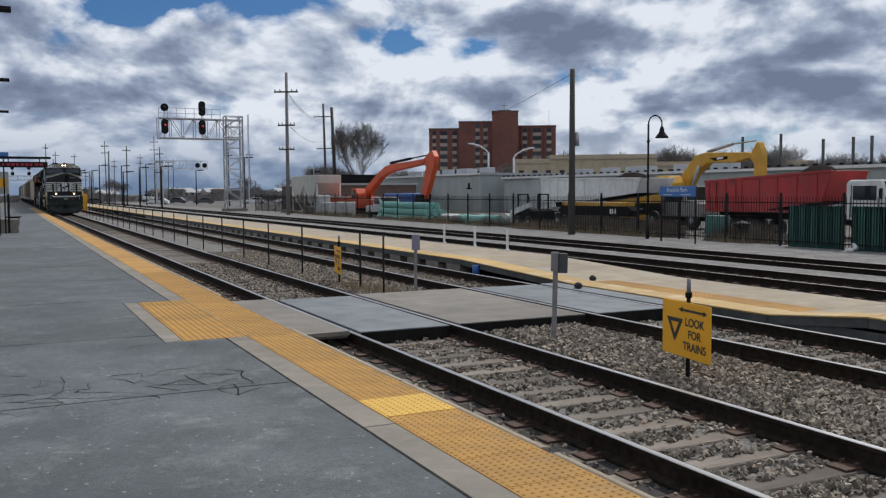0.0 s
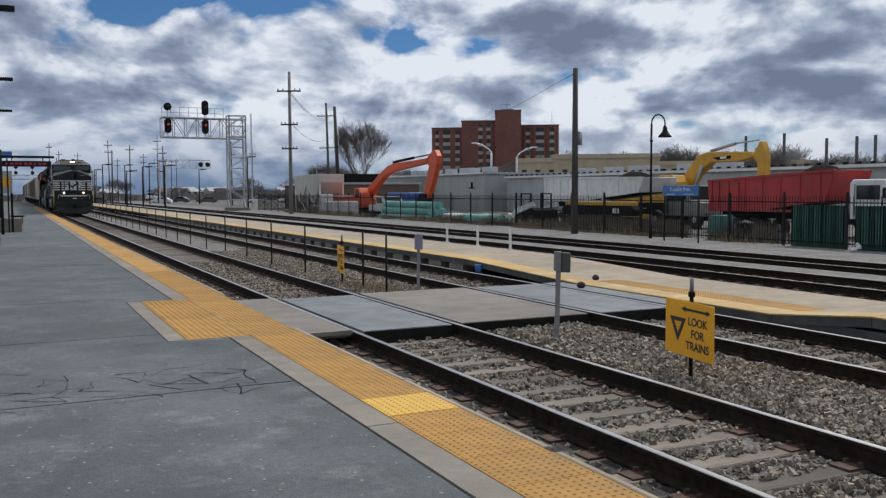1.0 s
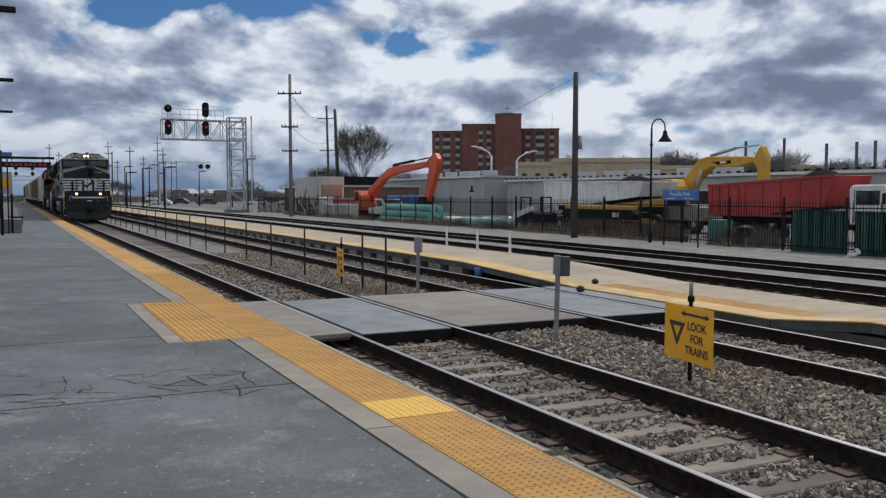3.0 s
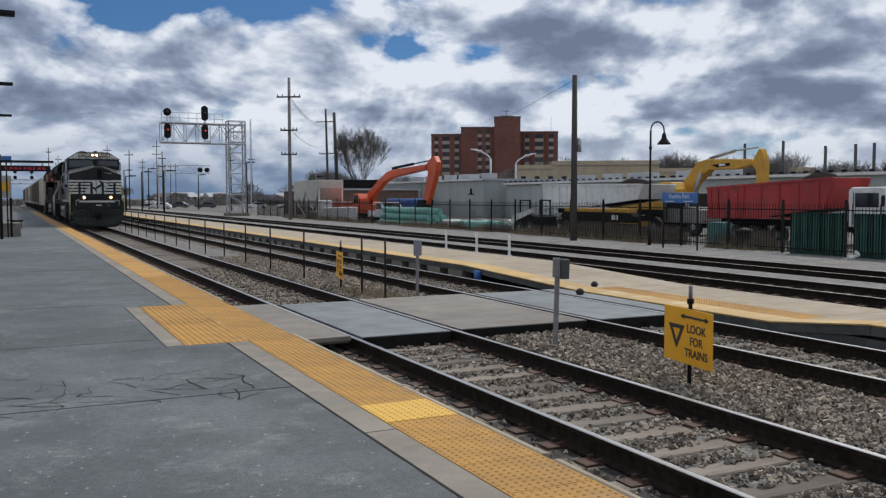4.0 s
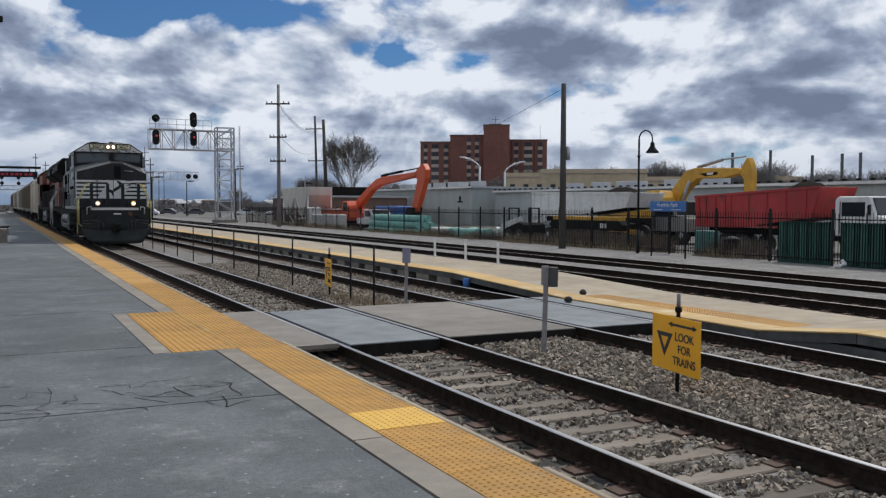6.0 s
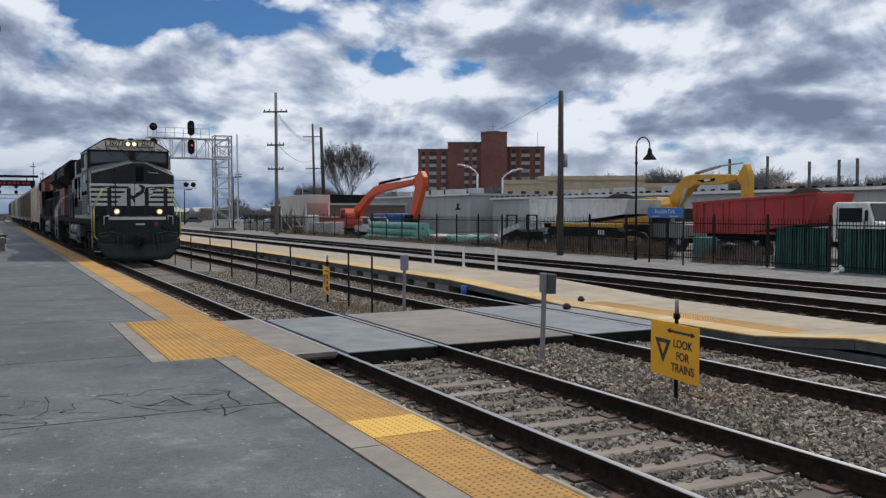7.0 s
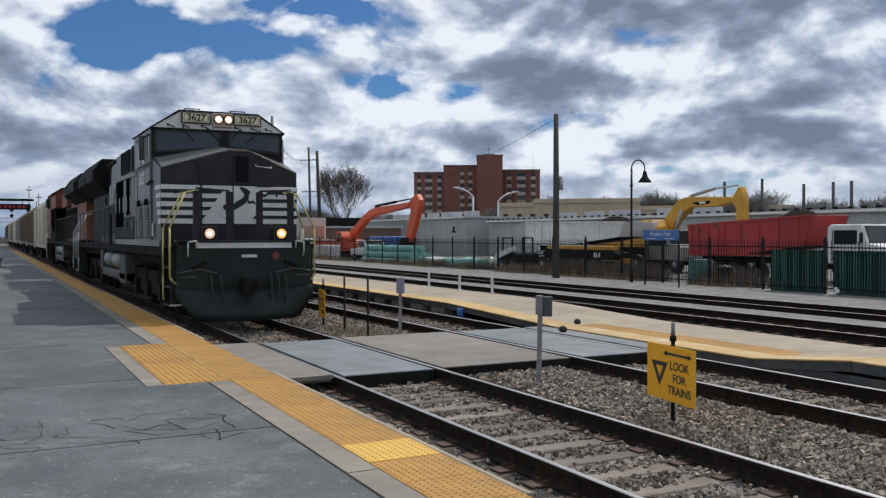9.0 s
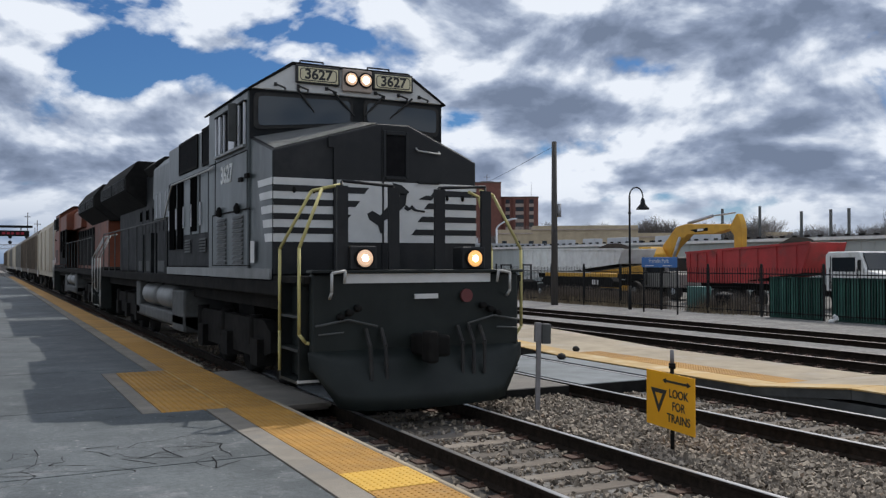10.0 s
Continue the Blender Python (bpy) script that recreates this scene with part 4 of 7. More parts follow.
def weeds(name, n, x0, x1, y0, y1, z, h, seed, material="weeds", label="dry tan weeds along the fence foot"):
    g = np.random.RandomState(seed)
    px, py = g.uniform(x0, x1, n), g.uniform(y0, y1, n)
    cl = np.sin(py * 1.3) + np.sin(py * 0.37 + 1) + g.normal(0, 0.5, n)
    px, py = px[cl > -0.3], py[cl > -0.3]
    n = len(px)
    a, lean, hh = g.uniform(0, 6.3, n), g.uniform(0.05, 0.5, n), h * g.uniform(0.3, 1.2, n)
    w = 0.012
    base = np.stack([px, py, np.full(n, z)], -1)
    tip = base + np.stack([np.cos(a) * lean * hh, np.sin(a) * lean * hh, hh], -1)
    side = np.stack([-np.sin(a) * w, np.cos(a) * w, np.zeros(n)], -1)
    v = np.stack([base - side, base + side, tip], 1).reshape(-1, 3)
    f = np.arange(3 * n).reshape(-1, 3)
    ob = sheet(name, v.tolist(), f.tolist(), material)
    return tagged(ob, label, "weeds", kind="stuff")


weeds("weeds", 16000, 23.9, 24.9, 23.0, 85.0, -0.08, 0.42, 21)
weeds("brush", 24000, 24.4, 25.8, 23.0, 37.0, -0.2, 0.85, 23, "brush", "bare brown brush behind the fence")
weeds("brush", 16000, 24.4, 26.2, 37.0, 52.0, -0.2, 0.6, 24, "brush", "bare brown brush behind the fence")
weeds("weeds", 900, 6.2, 6.9, 15.1, 18.0, -0.15, 0.16, 22)

bm = bmesh.new()
lathe(bm, [(0.24, 0.0), (0.30, 0.78), (0.33, 0.80), (0.33, 0.86), (0.30, 0.90), (0.05, 0.98)], (0, 0, 0), 16)
tagged(part("rubbish_bin", bm, "black_steel", at=pose(24.9, 25.15, -0.25)), "dark round rubbish bin behind the fence", "bin")
cabinet_box = thing("utility_cabinet", "grey-green metal utility cabinet behind the fence", "cabinet", pose(24.7, 26.1, -0.25))
boxes("case", [(0, 0.5, 0, 0.85, 0.1, 1.15)], "green", cabinet_box, bevel=0.02)
boxes("plinth", [(-0.03, 0.53, -0.03, 0.88, 0, 0.1)], "concrete", cabinet_box)
boxes("door", [(-0.015, 0.0, 0.08, 0.77, 0.2, 1.08)], "green", cabinet_box)

# ---- lamp, pole, name board at the fence ----
def gooseneck(m):
    t = thing("street_lamp", "black gooseneck lamp with a bell shade", "street lamp", m)
    bm = bmesh.new()
    cyl(bm, (0, 0, -0.3), (0, 0, 0.9), 0.075, 0.06, 12)
    cyl(bm, (0, 0, 0.9), (0, 0, 4.55), 0.045, 0.04, 12)
    cyl(bm, (0, 0, 3.82), (0, 0, 3.90), 0.065, n=12)
    part("pole", bm, "black_steel", t)
    bm = bmesh.new()
    r = 0.27
    arc = [(r - r * math.cos(a), 0, 4.55 + r * 1.3 * math.sin(a)) for a in [math.pi * i / 12 for i in range(13)]]
    tube(bm, arc + [(2 * r, 0, 4.42)], 0.028, 8)
    part("arm", bm, "black_steel", t)
    bm = bmesh.new()
    lathe(bm, [(0.05, 4.46), (0.09, 4.36), (0.10, 4.25), (0.17, 4.15), (0.26, 4.04), (0.27, 4.0)], (2 * r, 0, 0), 18)
    part("shade", bm, "black_steel", t)
    return t


gooseneck(pose(23.25, 28.65, 0, 0, 0, -26))


def utility_pole(m, h, r, arms, label, leaning=0.0, wood="pole_wood"):
    t = thing("utility_pole", label, "utility pole", m @ pose(0, 0, 0, 0, leaning, 0))
    bm = bmesh.new()
    cyl(bm, (0, 0, -0.6), (0, 0, h), r, r * 0.68, 12)
    part("pole", bm, wood, t)
    for z, w in arms:
        bm = bmesh.new()
        box(bm, -w / 2, w / 2, -r - 0.12, -r * 0.7, z - 0.06, z + 0.06)
        arm = part("crossarm", bm, "pole_wood", t)
        for k in (-0.92, -0.5, 0.5, 0.92):
            bm = bmesh.new()
            lathe(bm, [(0.03, z + 0.06), (0.06, z + 0.12), (0.04, z + 0.22), (0.015, z + 0.26)], (k * w / 2, -r - 0.04, 0), 6)
            part("insulator", bm, "grey_steel", arm)
    return t


near_pole = utility_pole(pose(22.75, 33.3, 0), 7.3, 0.165, [], "tall weathered wooden utility pole by the fence")
bm = bmesh.new()
cyl(bm, (0.2, -0.1, 3.9), (0.2, -0.1, 4.5), 0.09, n=10)
part("meter_can", bm, "grey_steel", near_pole)
bm = bmesh.new()
wire_pts = [Vector((22.75, 33.3, 7.1)).lerp(Vector((150, 300, 29)), k / 14) - Vector((0, 0, 0.0 + 9 * (k / 14) * (1 - k / 14))) for k in range(15)]
tube(bm, wire_pts, 0.011, 5)
tagged(part("overhead_wire", bm, "black_steel"), "thin sagging overhead wire from the pole", "wire")

board = thing("name_board", "blue station name board on two dark posts", "sign", pose(22.45, 25.95, 0, 0, 0, -92))
bm = bmesh.new()
box(bm, -1.02, 1.02, -0.03, 0.0, 1.66, 2.04)
part("panel", bm, "sign_blue", board, bevel=0.006)
for x in (-0.98, 0.98):
    bm = bmesh.new()
    cyl(bm, (x, 0.035, -0.4), (x, 0.035, 2.06), 0.032, n=8)
    part("post", bm, "black_steel", board)
lettering("lettering", "Franklin Park", 0.22, "white", board, pose(0, -0.031, 1.90, 90), 0.002)
for x in (-0.8, 0.25):
    boxes("small_line", [(x, x + 0.52, -0.034, -0.03, 1.71, 1.735)], "white", board)
bm = bmesh.new()
for k, (dx, dy, dz, r) in enumerate(((0, 0, 0.1, 0.13), (0.12, -0.16, 0.22, 0.15), (0.05, -0.1, 0.34, 0.11), (-0.05, 0.12, 0.06, 0.1))):
    bmesh.ops.create_icosphere(bm, subdivisions=2, radius=r, matrix=pose(dx, dy, dz - 0.06))
for v in bm.verts:
    v.co += Vector((noise.noise(v.co * 9), noise.noise(v.co * 9 + Vector((5, 0, 0))), noise.noise(v.co * 9 + Vector((0, 5, 0))))) * 0.04
tagged(part("plastic_bag", bm, "white", at=pose(23.75, 19.35, -0.03) @ Matrix.Diagonal((0.55, 0.55, 0.6, 1))), "crumpled white plastic bag by the fence", "bag")

# ---- train ----
NOSE = [(0.0, 90.3), (1.3, 80.2), (2.6, 69.9), (4.0, 59.2), (5.0, 51.5), (6.0, 43.75), (7.0, 36.0), (8.0, 28.0), (9.0, 19.85), (9.5, 15.75), (10.0, 11.32)]
TRAIN, FLIPPED, AXLES = [], set(), []


def bogie(parent, yc, y_axles, r, name="bogie"):
    bm = bmesh.new()
    y0, y1 = yc + y_axles[0], yc + y_axles[-1]
    for s in (-1, 1):
        prism(bm, [(y0 - 0.55, 0.55), (y0 - 0.55, 0.85), (y0 - 0.2, 1.0), (y1 + 0.2, 1.0), (y1 + 0.55, 0.85), (y1 + 0.55, 0.55), (y1, 0.42), (y0, 0.42)], "x", s * 1.02, s * 1.18)
        for a in y_axles:
            box(bm, s * 1.0, s * 1.28, yc + a - 0.2, yc + a + 0.2, 0.33, 0.72)
            cyl(bm, (s * 1.12, yc + a + 0.45, 0.6), (s * 1.12, yc + a + 0.45, 1.05), 0.11, n=8)
    box(bm, -0.9, 0.9, yc - 0.5, yc + 0.5, 0.6, 1.2)
    b = part(name, bm, "grime", parent)
    for a in y_axles:
        bm = bmesh.new()
        cyl(bm, (-1.0, 0, 0), (1.0, 0, 0), 0.09, n=10)
        for s in (-1, 1):
            lathe(bm, [(r + 0.03, s * 0.69), (r, s * 0.715), (r - 0.01, s * 0.84), (0.12, s * 0.84)], (0, 0, 0), 24, "x")
            for q in range(3):
                box(bm, s * 0.845 - 0.012, s * 0.845 + 0.012, r * 0.3 * math.cos(q * 2.1) - 0.05, r * 0.3 * math.cos(q * 2.1) + 0.05,
                    r * 0.55 * math.sin(q * 2.1) - 0.05, r * 0.55 * math.sin(q * 2.1) + 0.05)
        w = part("wheelset", bm, "grime", parent)
        w.matrix_basis = pose(0, yc + a, r)
        AXLES.append((w, r))
    return b


def rounded(pts, r=0.06, n=3):
    """Corner points of a polygon drawn round."""
    out = []
    for i, p in enumerate(pts):
        p, a, b = Vector(p), Vector(pts[i - 1]), Vector(pts[(i + 1) % len(pts)])
        q0, q1 = p + (a - p).normalized() * r, p + (b - p).normalized() * r
        for k in range(n + 1):
            f = k / n
            out.append(tuple(q0 * (1 - f) ** 2 + p * 2 * f * (1 - f) + q1 * f ** 2))
    return out


def handrail_run(parent, x, y0, y1, z0, z1, n, material):
    bm = bmesh.new()
    tube(bm, [(x, y0, z1), (x, y1, z1)], 0.018, 6)
    for i in range(n + 1):
        y = y0 + (y1 - y0) * i / n
        tube(bm, [(x, y, z0), (x, y, z1)], 0.016, 6)
    return part("handrail", bm, material, parent)


def locomotive(name, label, style):
    """Six-axle hood locomotive; y runs back from the nose plate."""
    lead = style == "black"
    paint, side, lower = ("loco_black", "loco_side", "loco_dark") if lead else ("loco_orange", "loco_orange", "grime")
    L = thing(name, label, "locomotive")
    # frame, deck and pilot
    bm = bmesh.new()
    box(bm, -1.52, 1.52, -0.4, 19.6, 1.42, 1.62)
    box(bm, -1.25, 1.25, -1.3, 20.3, 1.2, 1.6)
    part("frame", bm, "grime", L, bevel=0.02)
    for s in (-1, 1):
        boxes("side_sill", [(s * 1.53 - 0.015, s * 1.53 + 0.015, 0.0, 7.4, 1.63, 1.77)], "dull_silver" if lead else "grime", L)
    bm = bmesh.new()
    box(bm, -1.5, 1.5, -1.28, 0.0, 1.6, 1.68)
    part("deck", bm, "grime", L)
    boxes("deck", [(-1.5, 1.5, 18.9, 20.2, 1.6, 1.68)], "grime", L)
    for back in (False, True):
        def fy(v):
            return 18.95 - v if back else v
        bm = bmesh.new()
        prism(bm, [(-1.42, 0.55), (-1.42, 1.72), (1.42, 1.72), (1.42, 0.55)], "y", fy(-1.34), fy(-1.2))
        pil = part("pilot", bm, "pilot", L, bevel=0.03)
        bm = bmesh.new()
        grid = []
        for i in range(19):
            u = -1 + i / 9
            x = 1.46 * u
            zbot = 0.10 + (0.0 if abs(u) < 0.76 else (abs(u) - 0.76) * 2.2)
            col = []
            for k in range(5):
                f = k / 4
                z = 0.80 * (1 - f) + zbot * f
                col.append(bm.verts.new((x, fy(-1.34 - 0.34 * (1 - u * u) * f - 0.06 * (1 - u * u) * math.sin(math.pi * f)), z)))
            grid.append(col)
        for ca, cb in zip(grid, grid[1:]):
            for k in range(4):
                bm.faces.new((ca[k], cb[k], cb[k + 1], ca[k + 1])).smooth = True
        bmesh.ops.recalc_face_normals(bm, faces=bm.faces[:])
        bmesh.ops.solidify(bm, geom=bm.faces[:], thickness=0.05)
        part("plow", bm, "pilot", pil)
        bm = bmesh.new()
        box(bm, -0.16, 0.16, min(fy(-1.85), fy(-1.34)), max(fy(-1.85), fy(-1.34)), 0.72, 0.98)
        box(bm, -0.2, -0.06, min(fy(-1.98), fy(-1.75)), max(fy(-1.98), fy(-1.75)), 0.66, 1.04)
        part("coupler", bm, "grime", pil, "grimy steel coupler", bevel=0.04)
        for x in (-0.75, -0.55, 0.5, 0.66, 0.82):
            bm = bmesh.new()
            tube(bm, [(x, fy(-1.36), 1.05), (x, fy(-1.5), 0.85), (x * 0.98, fy(-1.52), 0.45)], 0.025, 6)
            part("air_hose", bm, "rubber", pil)
        # corner steps
        for s in (-1, 1):
            bm = bmesh.new()
            box(bm, s * 1.36 - 0.16, s * 1.36 + 0.16, min(fy(-0.42), fy(-0.36)), max(fy(-0.42), fy(-0.36)), 0.38, 1.6)
            for z in (0.40, 0.78, 1.18):
                box(bm, s * 1.36 - 0.17, s * 1.36 + 0.17, min(fy(-1.15), fy(-0.42)), max(fy(-1.15), fy(-0.42)), z, z + 0.035)
            st = part("step_well", bm, "pilot", L)
            bm = bmesh.new()
            box(bm, s * 1.36 - 0.165, s * 1.36 + 0.165, min(fy(-1.16), fy(-1.13)), max(fy(-1.16), fy(-1.13)), 0.44, 1.62)
            part("step_front", bm, "pilot", st, bevel=0.01)
            boxes("step_side", [(s * 1.36 - 0.02, s * 1.36 + 0.02, min(fy(-1.12), fy(-0.44)), max(fy(-1.12), fy(-0.44)), 0.46, 1.60)], "pilot", st)
            bm = bmesh.new()
            for z in (0.437,):
                box(bm, s * 1.36 - 0.175, s * 1.36 + 0.175, min(fy(-1.17), fy(-1.12)), max(fy(-1.17), fy(-1.12)), z - 0.02, z + 0.012)
            part("step_edge", bm, "loco_white", st, "white painted step edge")
            for dy in (-1.22, -0.44):
                bm = bmesh.new()
                x = s * 1.54
                tube(bm, ([(s * 1.3, fy(dy), 0.86), (s * 1.46, fy(dy), 0.90)] if dy < -1 else [(x, fy(dy), 0.5)]) + [(x, fy(dy), 1.0), (x, fy(dy), 2.02), (s * 1.2, fy(dy * 0.5 - 0.45), 2.75), (s * 0.98, fy(-1.1 if dy < -1 else -0.8), 2.80)], 0.021, 8)
                part("handrail", bm, "rail_yellow" if lead and not back else "handrail", st, "pale step handrail")
    # front porch gear
    bm = bmesh.new()
    box(bm, -1.02, 0.98, -1.37, -1.345, 1.60, 1.715)
    part("sill_stripe", bm, "loco_white", L, "white stripe across the pilot top")
    bm = bmesh.new()
    box(bm, -1.45, 1.45, -1.42, -1.2, 1.722, 1.76)
    part("anticlimber", bm, "pilot", L, bevel=0.01)
    bm = bmesh.new()
    box(bm, -0.1, 0.22, -1.375, -1.345, 1.40, 1.46)
    part("small_plate", bm, "loco_white", L)
    bm = bmesh.new()
    cyl(bm, (0.62, -1.36, 1.43), (0.62, -1.40, 1.43), 0.085, n=14)
    part("glad_hand_cover", bm, "faded_red", L, "faded red round cover")
    for x in (-0.76, 0.76):
        bm = bmesh.new()
        box(bm, x - 0.17, x + 0.17, -1.33, -1.05, 1.76, 2.05)
        lamp = part("ditch_light", bm, "loco_black", L, bevel=0.02)
        bm = bmesh.new()
        lathe(bm, [(0.125, -1.36), (0.125, -1.33), (0.10, -1.335)], (x, 0, 1.90), 18, "y")
        part("bezel", bm, "grime", lamp)
        bm = bmesh.new()
        lathe(bm, [(0.012, -1.376), (0.08, -1.370), (0.105, -1.362)], (x, 0, 1.90), 18, "y")
        part("lens", bm, ("lamp_on" if x < 0 else "lamp_amber") if lead else "window", lamp, "lit lamp lens")
        if lead:
            bm = bmesh.new()
            lathe(bm, [(0.005, -1.388), (0.034, -1.384), (0.045, -1.372)], (x, 0, 1.90), 14, "y")
            part("lamp_core", bm, "lamp_core", lamp, "bright lamp core")
    for s in (-1, 1):
        bm = bmesh.new()
        xs = (s * 0.32, s * 1.0)
        tube(bm, [(xs[0], -1.2, 1.76), (xs[0], -1.2, 2.80), (xs[1], -1.2, 2.84), (xs[1], -1.2, 1.76)], 0.02, 8)
        part("porch_rail", bm, "loco_black", L)
        for x in xs:
            boxes("rail_post", [(x - 0.07, x + 0.07, -1.24, -1.19, 1.76, 2.78)], "loco_black", L)
    for s in (-1, 1):
        bm = bmesh.new()
        tube(bm, [(s * 1.22, -1.38, 1.42), (s * 1.22, -1.46, 1.5), (s * 1.22, -1.46, 1.72), (s * 1.05, -1.46, 1.75), (s * 1.05, -1.42, 1.6)], 0.018, 8)
        part("cut_lever", bm, "handrail", L)
        bm = bmesh.new()
        tube(bm, [(s * 1.40, -1.40, 1.10), (s * 1.0, -1.42, 1.17), (s * 0.62, -1.42, 1.08)], 0.014, 6)
        tube(bm, [(s * 1.36, -1.40, 1.00), (s * 1.05, -1.41, 1.02)], 0.011, 6)
        part("lever_rod", bm, "grime_grey", L)
        for k in range(3):
            bm = bmesh.new()
            x = s * (0.86 + 0.11 * k)
            lathe(bm, [(0.01, -1.43), (0.04, -1.425), (0.045, -1.35)], (x, 0, 1.30 - 0.05 * k), 10, "y")
            part("hose_socket", bm, "grime", L)
    # nose
    prof = [(-1.5, 1.68, 0.0), (-1.5, 3.33, 0.33), (0.0, 3.77, 0.20), (0.46, 3.77, 0.20), (1.53, 3.30, 0.33), (1.53, 1.68, 0.0)]
    bm = bmesh.new()
    a = [bm.verts.new((x, 0.0, z)) for x, z, rise in prof]
    b = [bm.verts.new((x, 1.25, z + rise)) for x, z, rise in prof]
    bm.faces.new(a)
    bm.faces.new(b[::-1])
    for i in range(6):
        bm.faces.new((a[i], b[i], b[(i + 1) % 6], a[(i + 1) % 6]))
    bmesh.ops.recalc_face_normals(bm, faces=bm.faces[:])
    nose = part("nose", bm, paint, L, bevel=0.025)
    # top faces in a paler grey that paints in their sunlight
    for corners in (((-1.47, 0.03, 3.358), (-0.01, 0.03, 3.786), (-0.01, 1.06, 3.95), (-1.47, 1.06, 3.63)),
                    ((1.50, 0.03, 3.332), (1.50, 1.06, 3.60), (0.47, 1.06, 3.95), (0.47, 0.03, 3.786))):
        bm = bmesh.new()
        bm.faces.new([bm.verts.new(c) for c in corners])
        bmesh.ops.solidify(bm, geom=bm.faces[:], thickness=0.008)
        part("nose_top", bm, "nose_top_lit", nose, "dusty nose top, painted paler as if sunlit")
    # side paint: on the lead engine its grey stands for reflected sky
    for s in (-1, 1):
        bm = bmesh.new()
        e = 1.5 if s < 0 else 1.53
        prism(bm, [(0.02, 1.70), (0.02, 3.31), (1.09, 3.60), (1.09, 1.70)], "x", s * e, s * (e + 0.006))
        part("nose_side", bm, side, nose, "dusty nose side, greyed for sky reflection")
    if lead:
        # white band with black speed stripes
        boxes("white_band", [(-1.497, 1.527, -0.006, -0.0005, 2.125, 2.97)], "loco_white", nose, "white band across the nose")
        for k, (z0, z1) in enumerate(((2.79, 2.875), (2.605, 2.69), (2.42, 2.50), (2.235, 2.315))):
            ends = (-0.15 - 0.13 * k, 0.86 - 0.10 * k)
            bm = bmesh.new()
            prism(bm, [(-1.498, z0), (-1.498, z1), (ends[0], z1), (ends[0] - 0.07, z0)], "y", -0.011, -0.006)
            part("stripe", bm, "loco_black", nose, "black speed stripe")
            bm = bmesh.new()
            prism(bm, [(1.528, z0), (1.528, z1), (ends[1], z1), (ends[1] - 0.07, z0)], "y", -0.011, -0.006)
            part("stripe", bm, "loco_black", nose, "black speed stripe")
        for k, (z0, z1) in enumerate(((2.875, 2.97), (2.69, 2.79), (2.50, 2.605), (2.315, 2.42), (2.125, 2.235))):
            for s in (-1, 1):
                e = 1.507 if s < 0 else 1.537
                bm = bmesh.new()
                prism(bm, [(0.0, z0), (0.0, z1), (0.70 - 0.085 * k, z1), (0.66 - 0.085 * k, z0)], "x", s * e, s * (e + 0.006))
                part("stripe", bm, "loco_white", nose, "white speed stripe")
        # plain dark emblem: slanting body, raised neck, curled tail, one thin limb
        bm = bmesh.new()
        for poly in ([(0.02, 2.50), (0.12, 2.62), (0.27, 2.70), (0.33, 2.82), (0.42, 2.80), (0.40, 2.66), (0.30, 2.56), (0.14, 2.46), (0.05, 2.42)],
                     [(0.30, 2.80), (0.22, 2.90), (0.20, 2.96), (0.34, 2.93), (0.46, 2.84), (0.42, 2.80)],
                     [(0.02, 2.50), (-0.10, 2.56), (-0.18, 2.52), (-0.15, 2.44), (-0.02, 2.36), (0.02, 2.25), (0.06, 2.26), (0.05, 2.42)],
                     [(0.40, 2.66), (0.46, 2.62), (0.50, 2.66), (0.56, 2.60), (0.70, 2.58), (0.70, 2.555), (0.54, 2.57), (0.49, 2.60), (0.44, 2.57), (0.38, 2.60)]):
            prism(bm, poly, "y", -0.013, -0.007)
        part("emblem", bm, "loco_black", nose, "plain dark emblem shape")
        bm = bmesh.new()
        prism(bm, [(0.60, 2.74), (0.72, 2.80), (0.86, 2.79), (0.80, 2.73)], "y", -0.0135, -0.0115)
        box(bm, 0.045, 0.07, -0.016, -0.006, 1.75, 3.72)
        box(bm, -0.67, -0.63, -0.035, -0.006, 1.75, 3.42)
        box(bm, -0.75, -0.64, -0.045, -0.004, 3.40, 3.55)
        part("door_seam", bm, "loco_black", nose)
        for x, z in ((-1.22, 2.80), (-0.95, 2.80), (1.05, 2.76), (1.3, 2.76)):
            bm = bmesh.new()
            lathe(bm, [(0.012, z + 0.05), (0.026, z), (0.01, z - 0.03)], (x, -0.03, 0), 8)
            part("hook", bm, "grime", nose)
        bm = bmesh.new()
        tube(bm, [(0.57, -0.02, 2.99), (0.60, -0.05, 2.965), (0.90, -0.05, 2.965), (0.93, -0.02, 2.99)], 0.012, 6)
        part("grab_iron", bm, "grime", nose)
    bm = bmesh.new()
    for span in ((0.06, 0.10, 3.03, 3.68), (0.40, 0.44, 3.03, 3.68), (0.10, 0.40, 3.62, 3.68), (0.10, 0.40, 3.0, 3.05)):
        box(bm, span[0], span[1], -0.03, 0.0, span[2], span[3])
    frame_part = part("nose_door", bm, "loco_black", nose, bevel=0.008)
    boxes("door_panel", [(0.10, 0.40, -0.008, -0.002, 3.05, 3.62)], "window_dark", frame_part)
    bm = bmesh.new()
    tube(bm, [(0.57, -0.01, 3.46), (0.57, -0.06, 3.42), (0.92, -0.06, 3.39), (0.92, -0.01, 3.43)], 0.012, 6)
    part("grab_iron", bm, "handrail", nose)
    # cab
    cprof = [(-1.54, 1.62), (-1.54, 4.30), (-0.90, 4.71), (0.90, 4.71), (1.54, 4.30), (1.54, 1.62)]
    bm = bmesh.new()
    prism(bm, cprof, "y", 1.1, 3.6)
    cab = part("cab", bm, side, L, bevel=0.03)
    bm = bmesh.new()
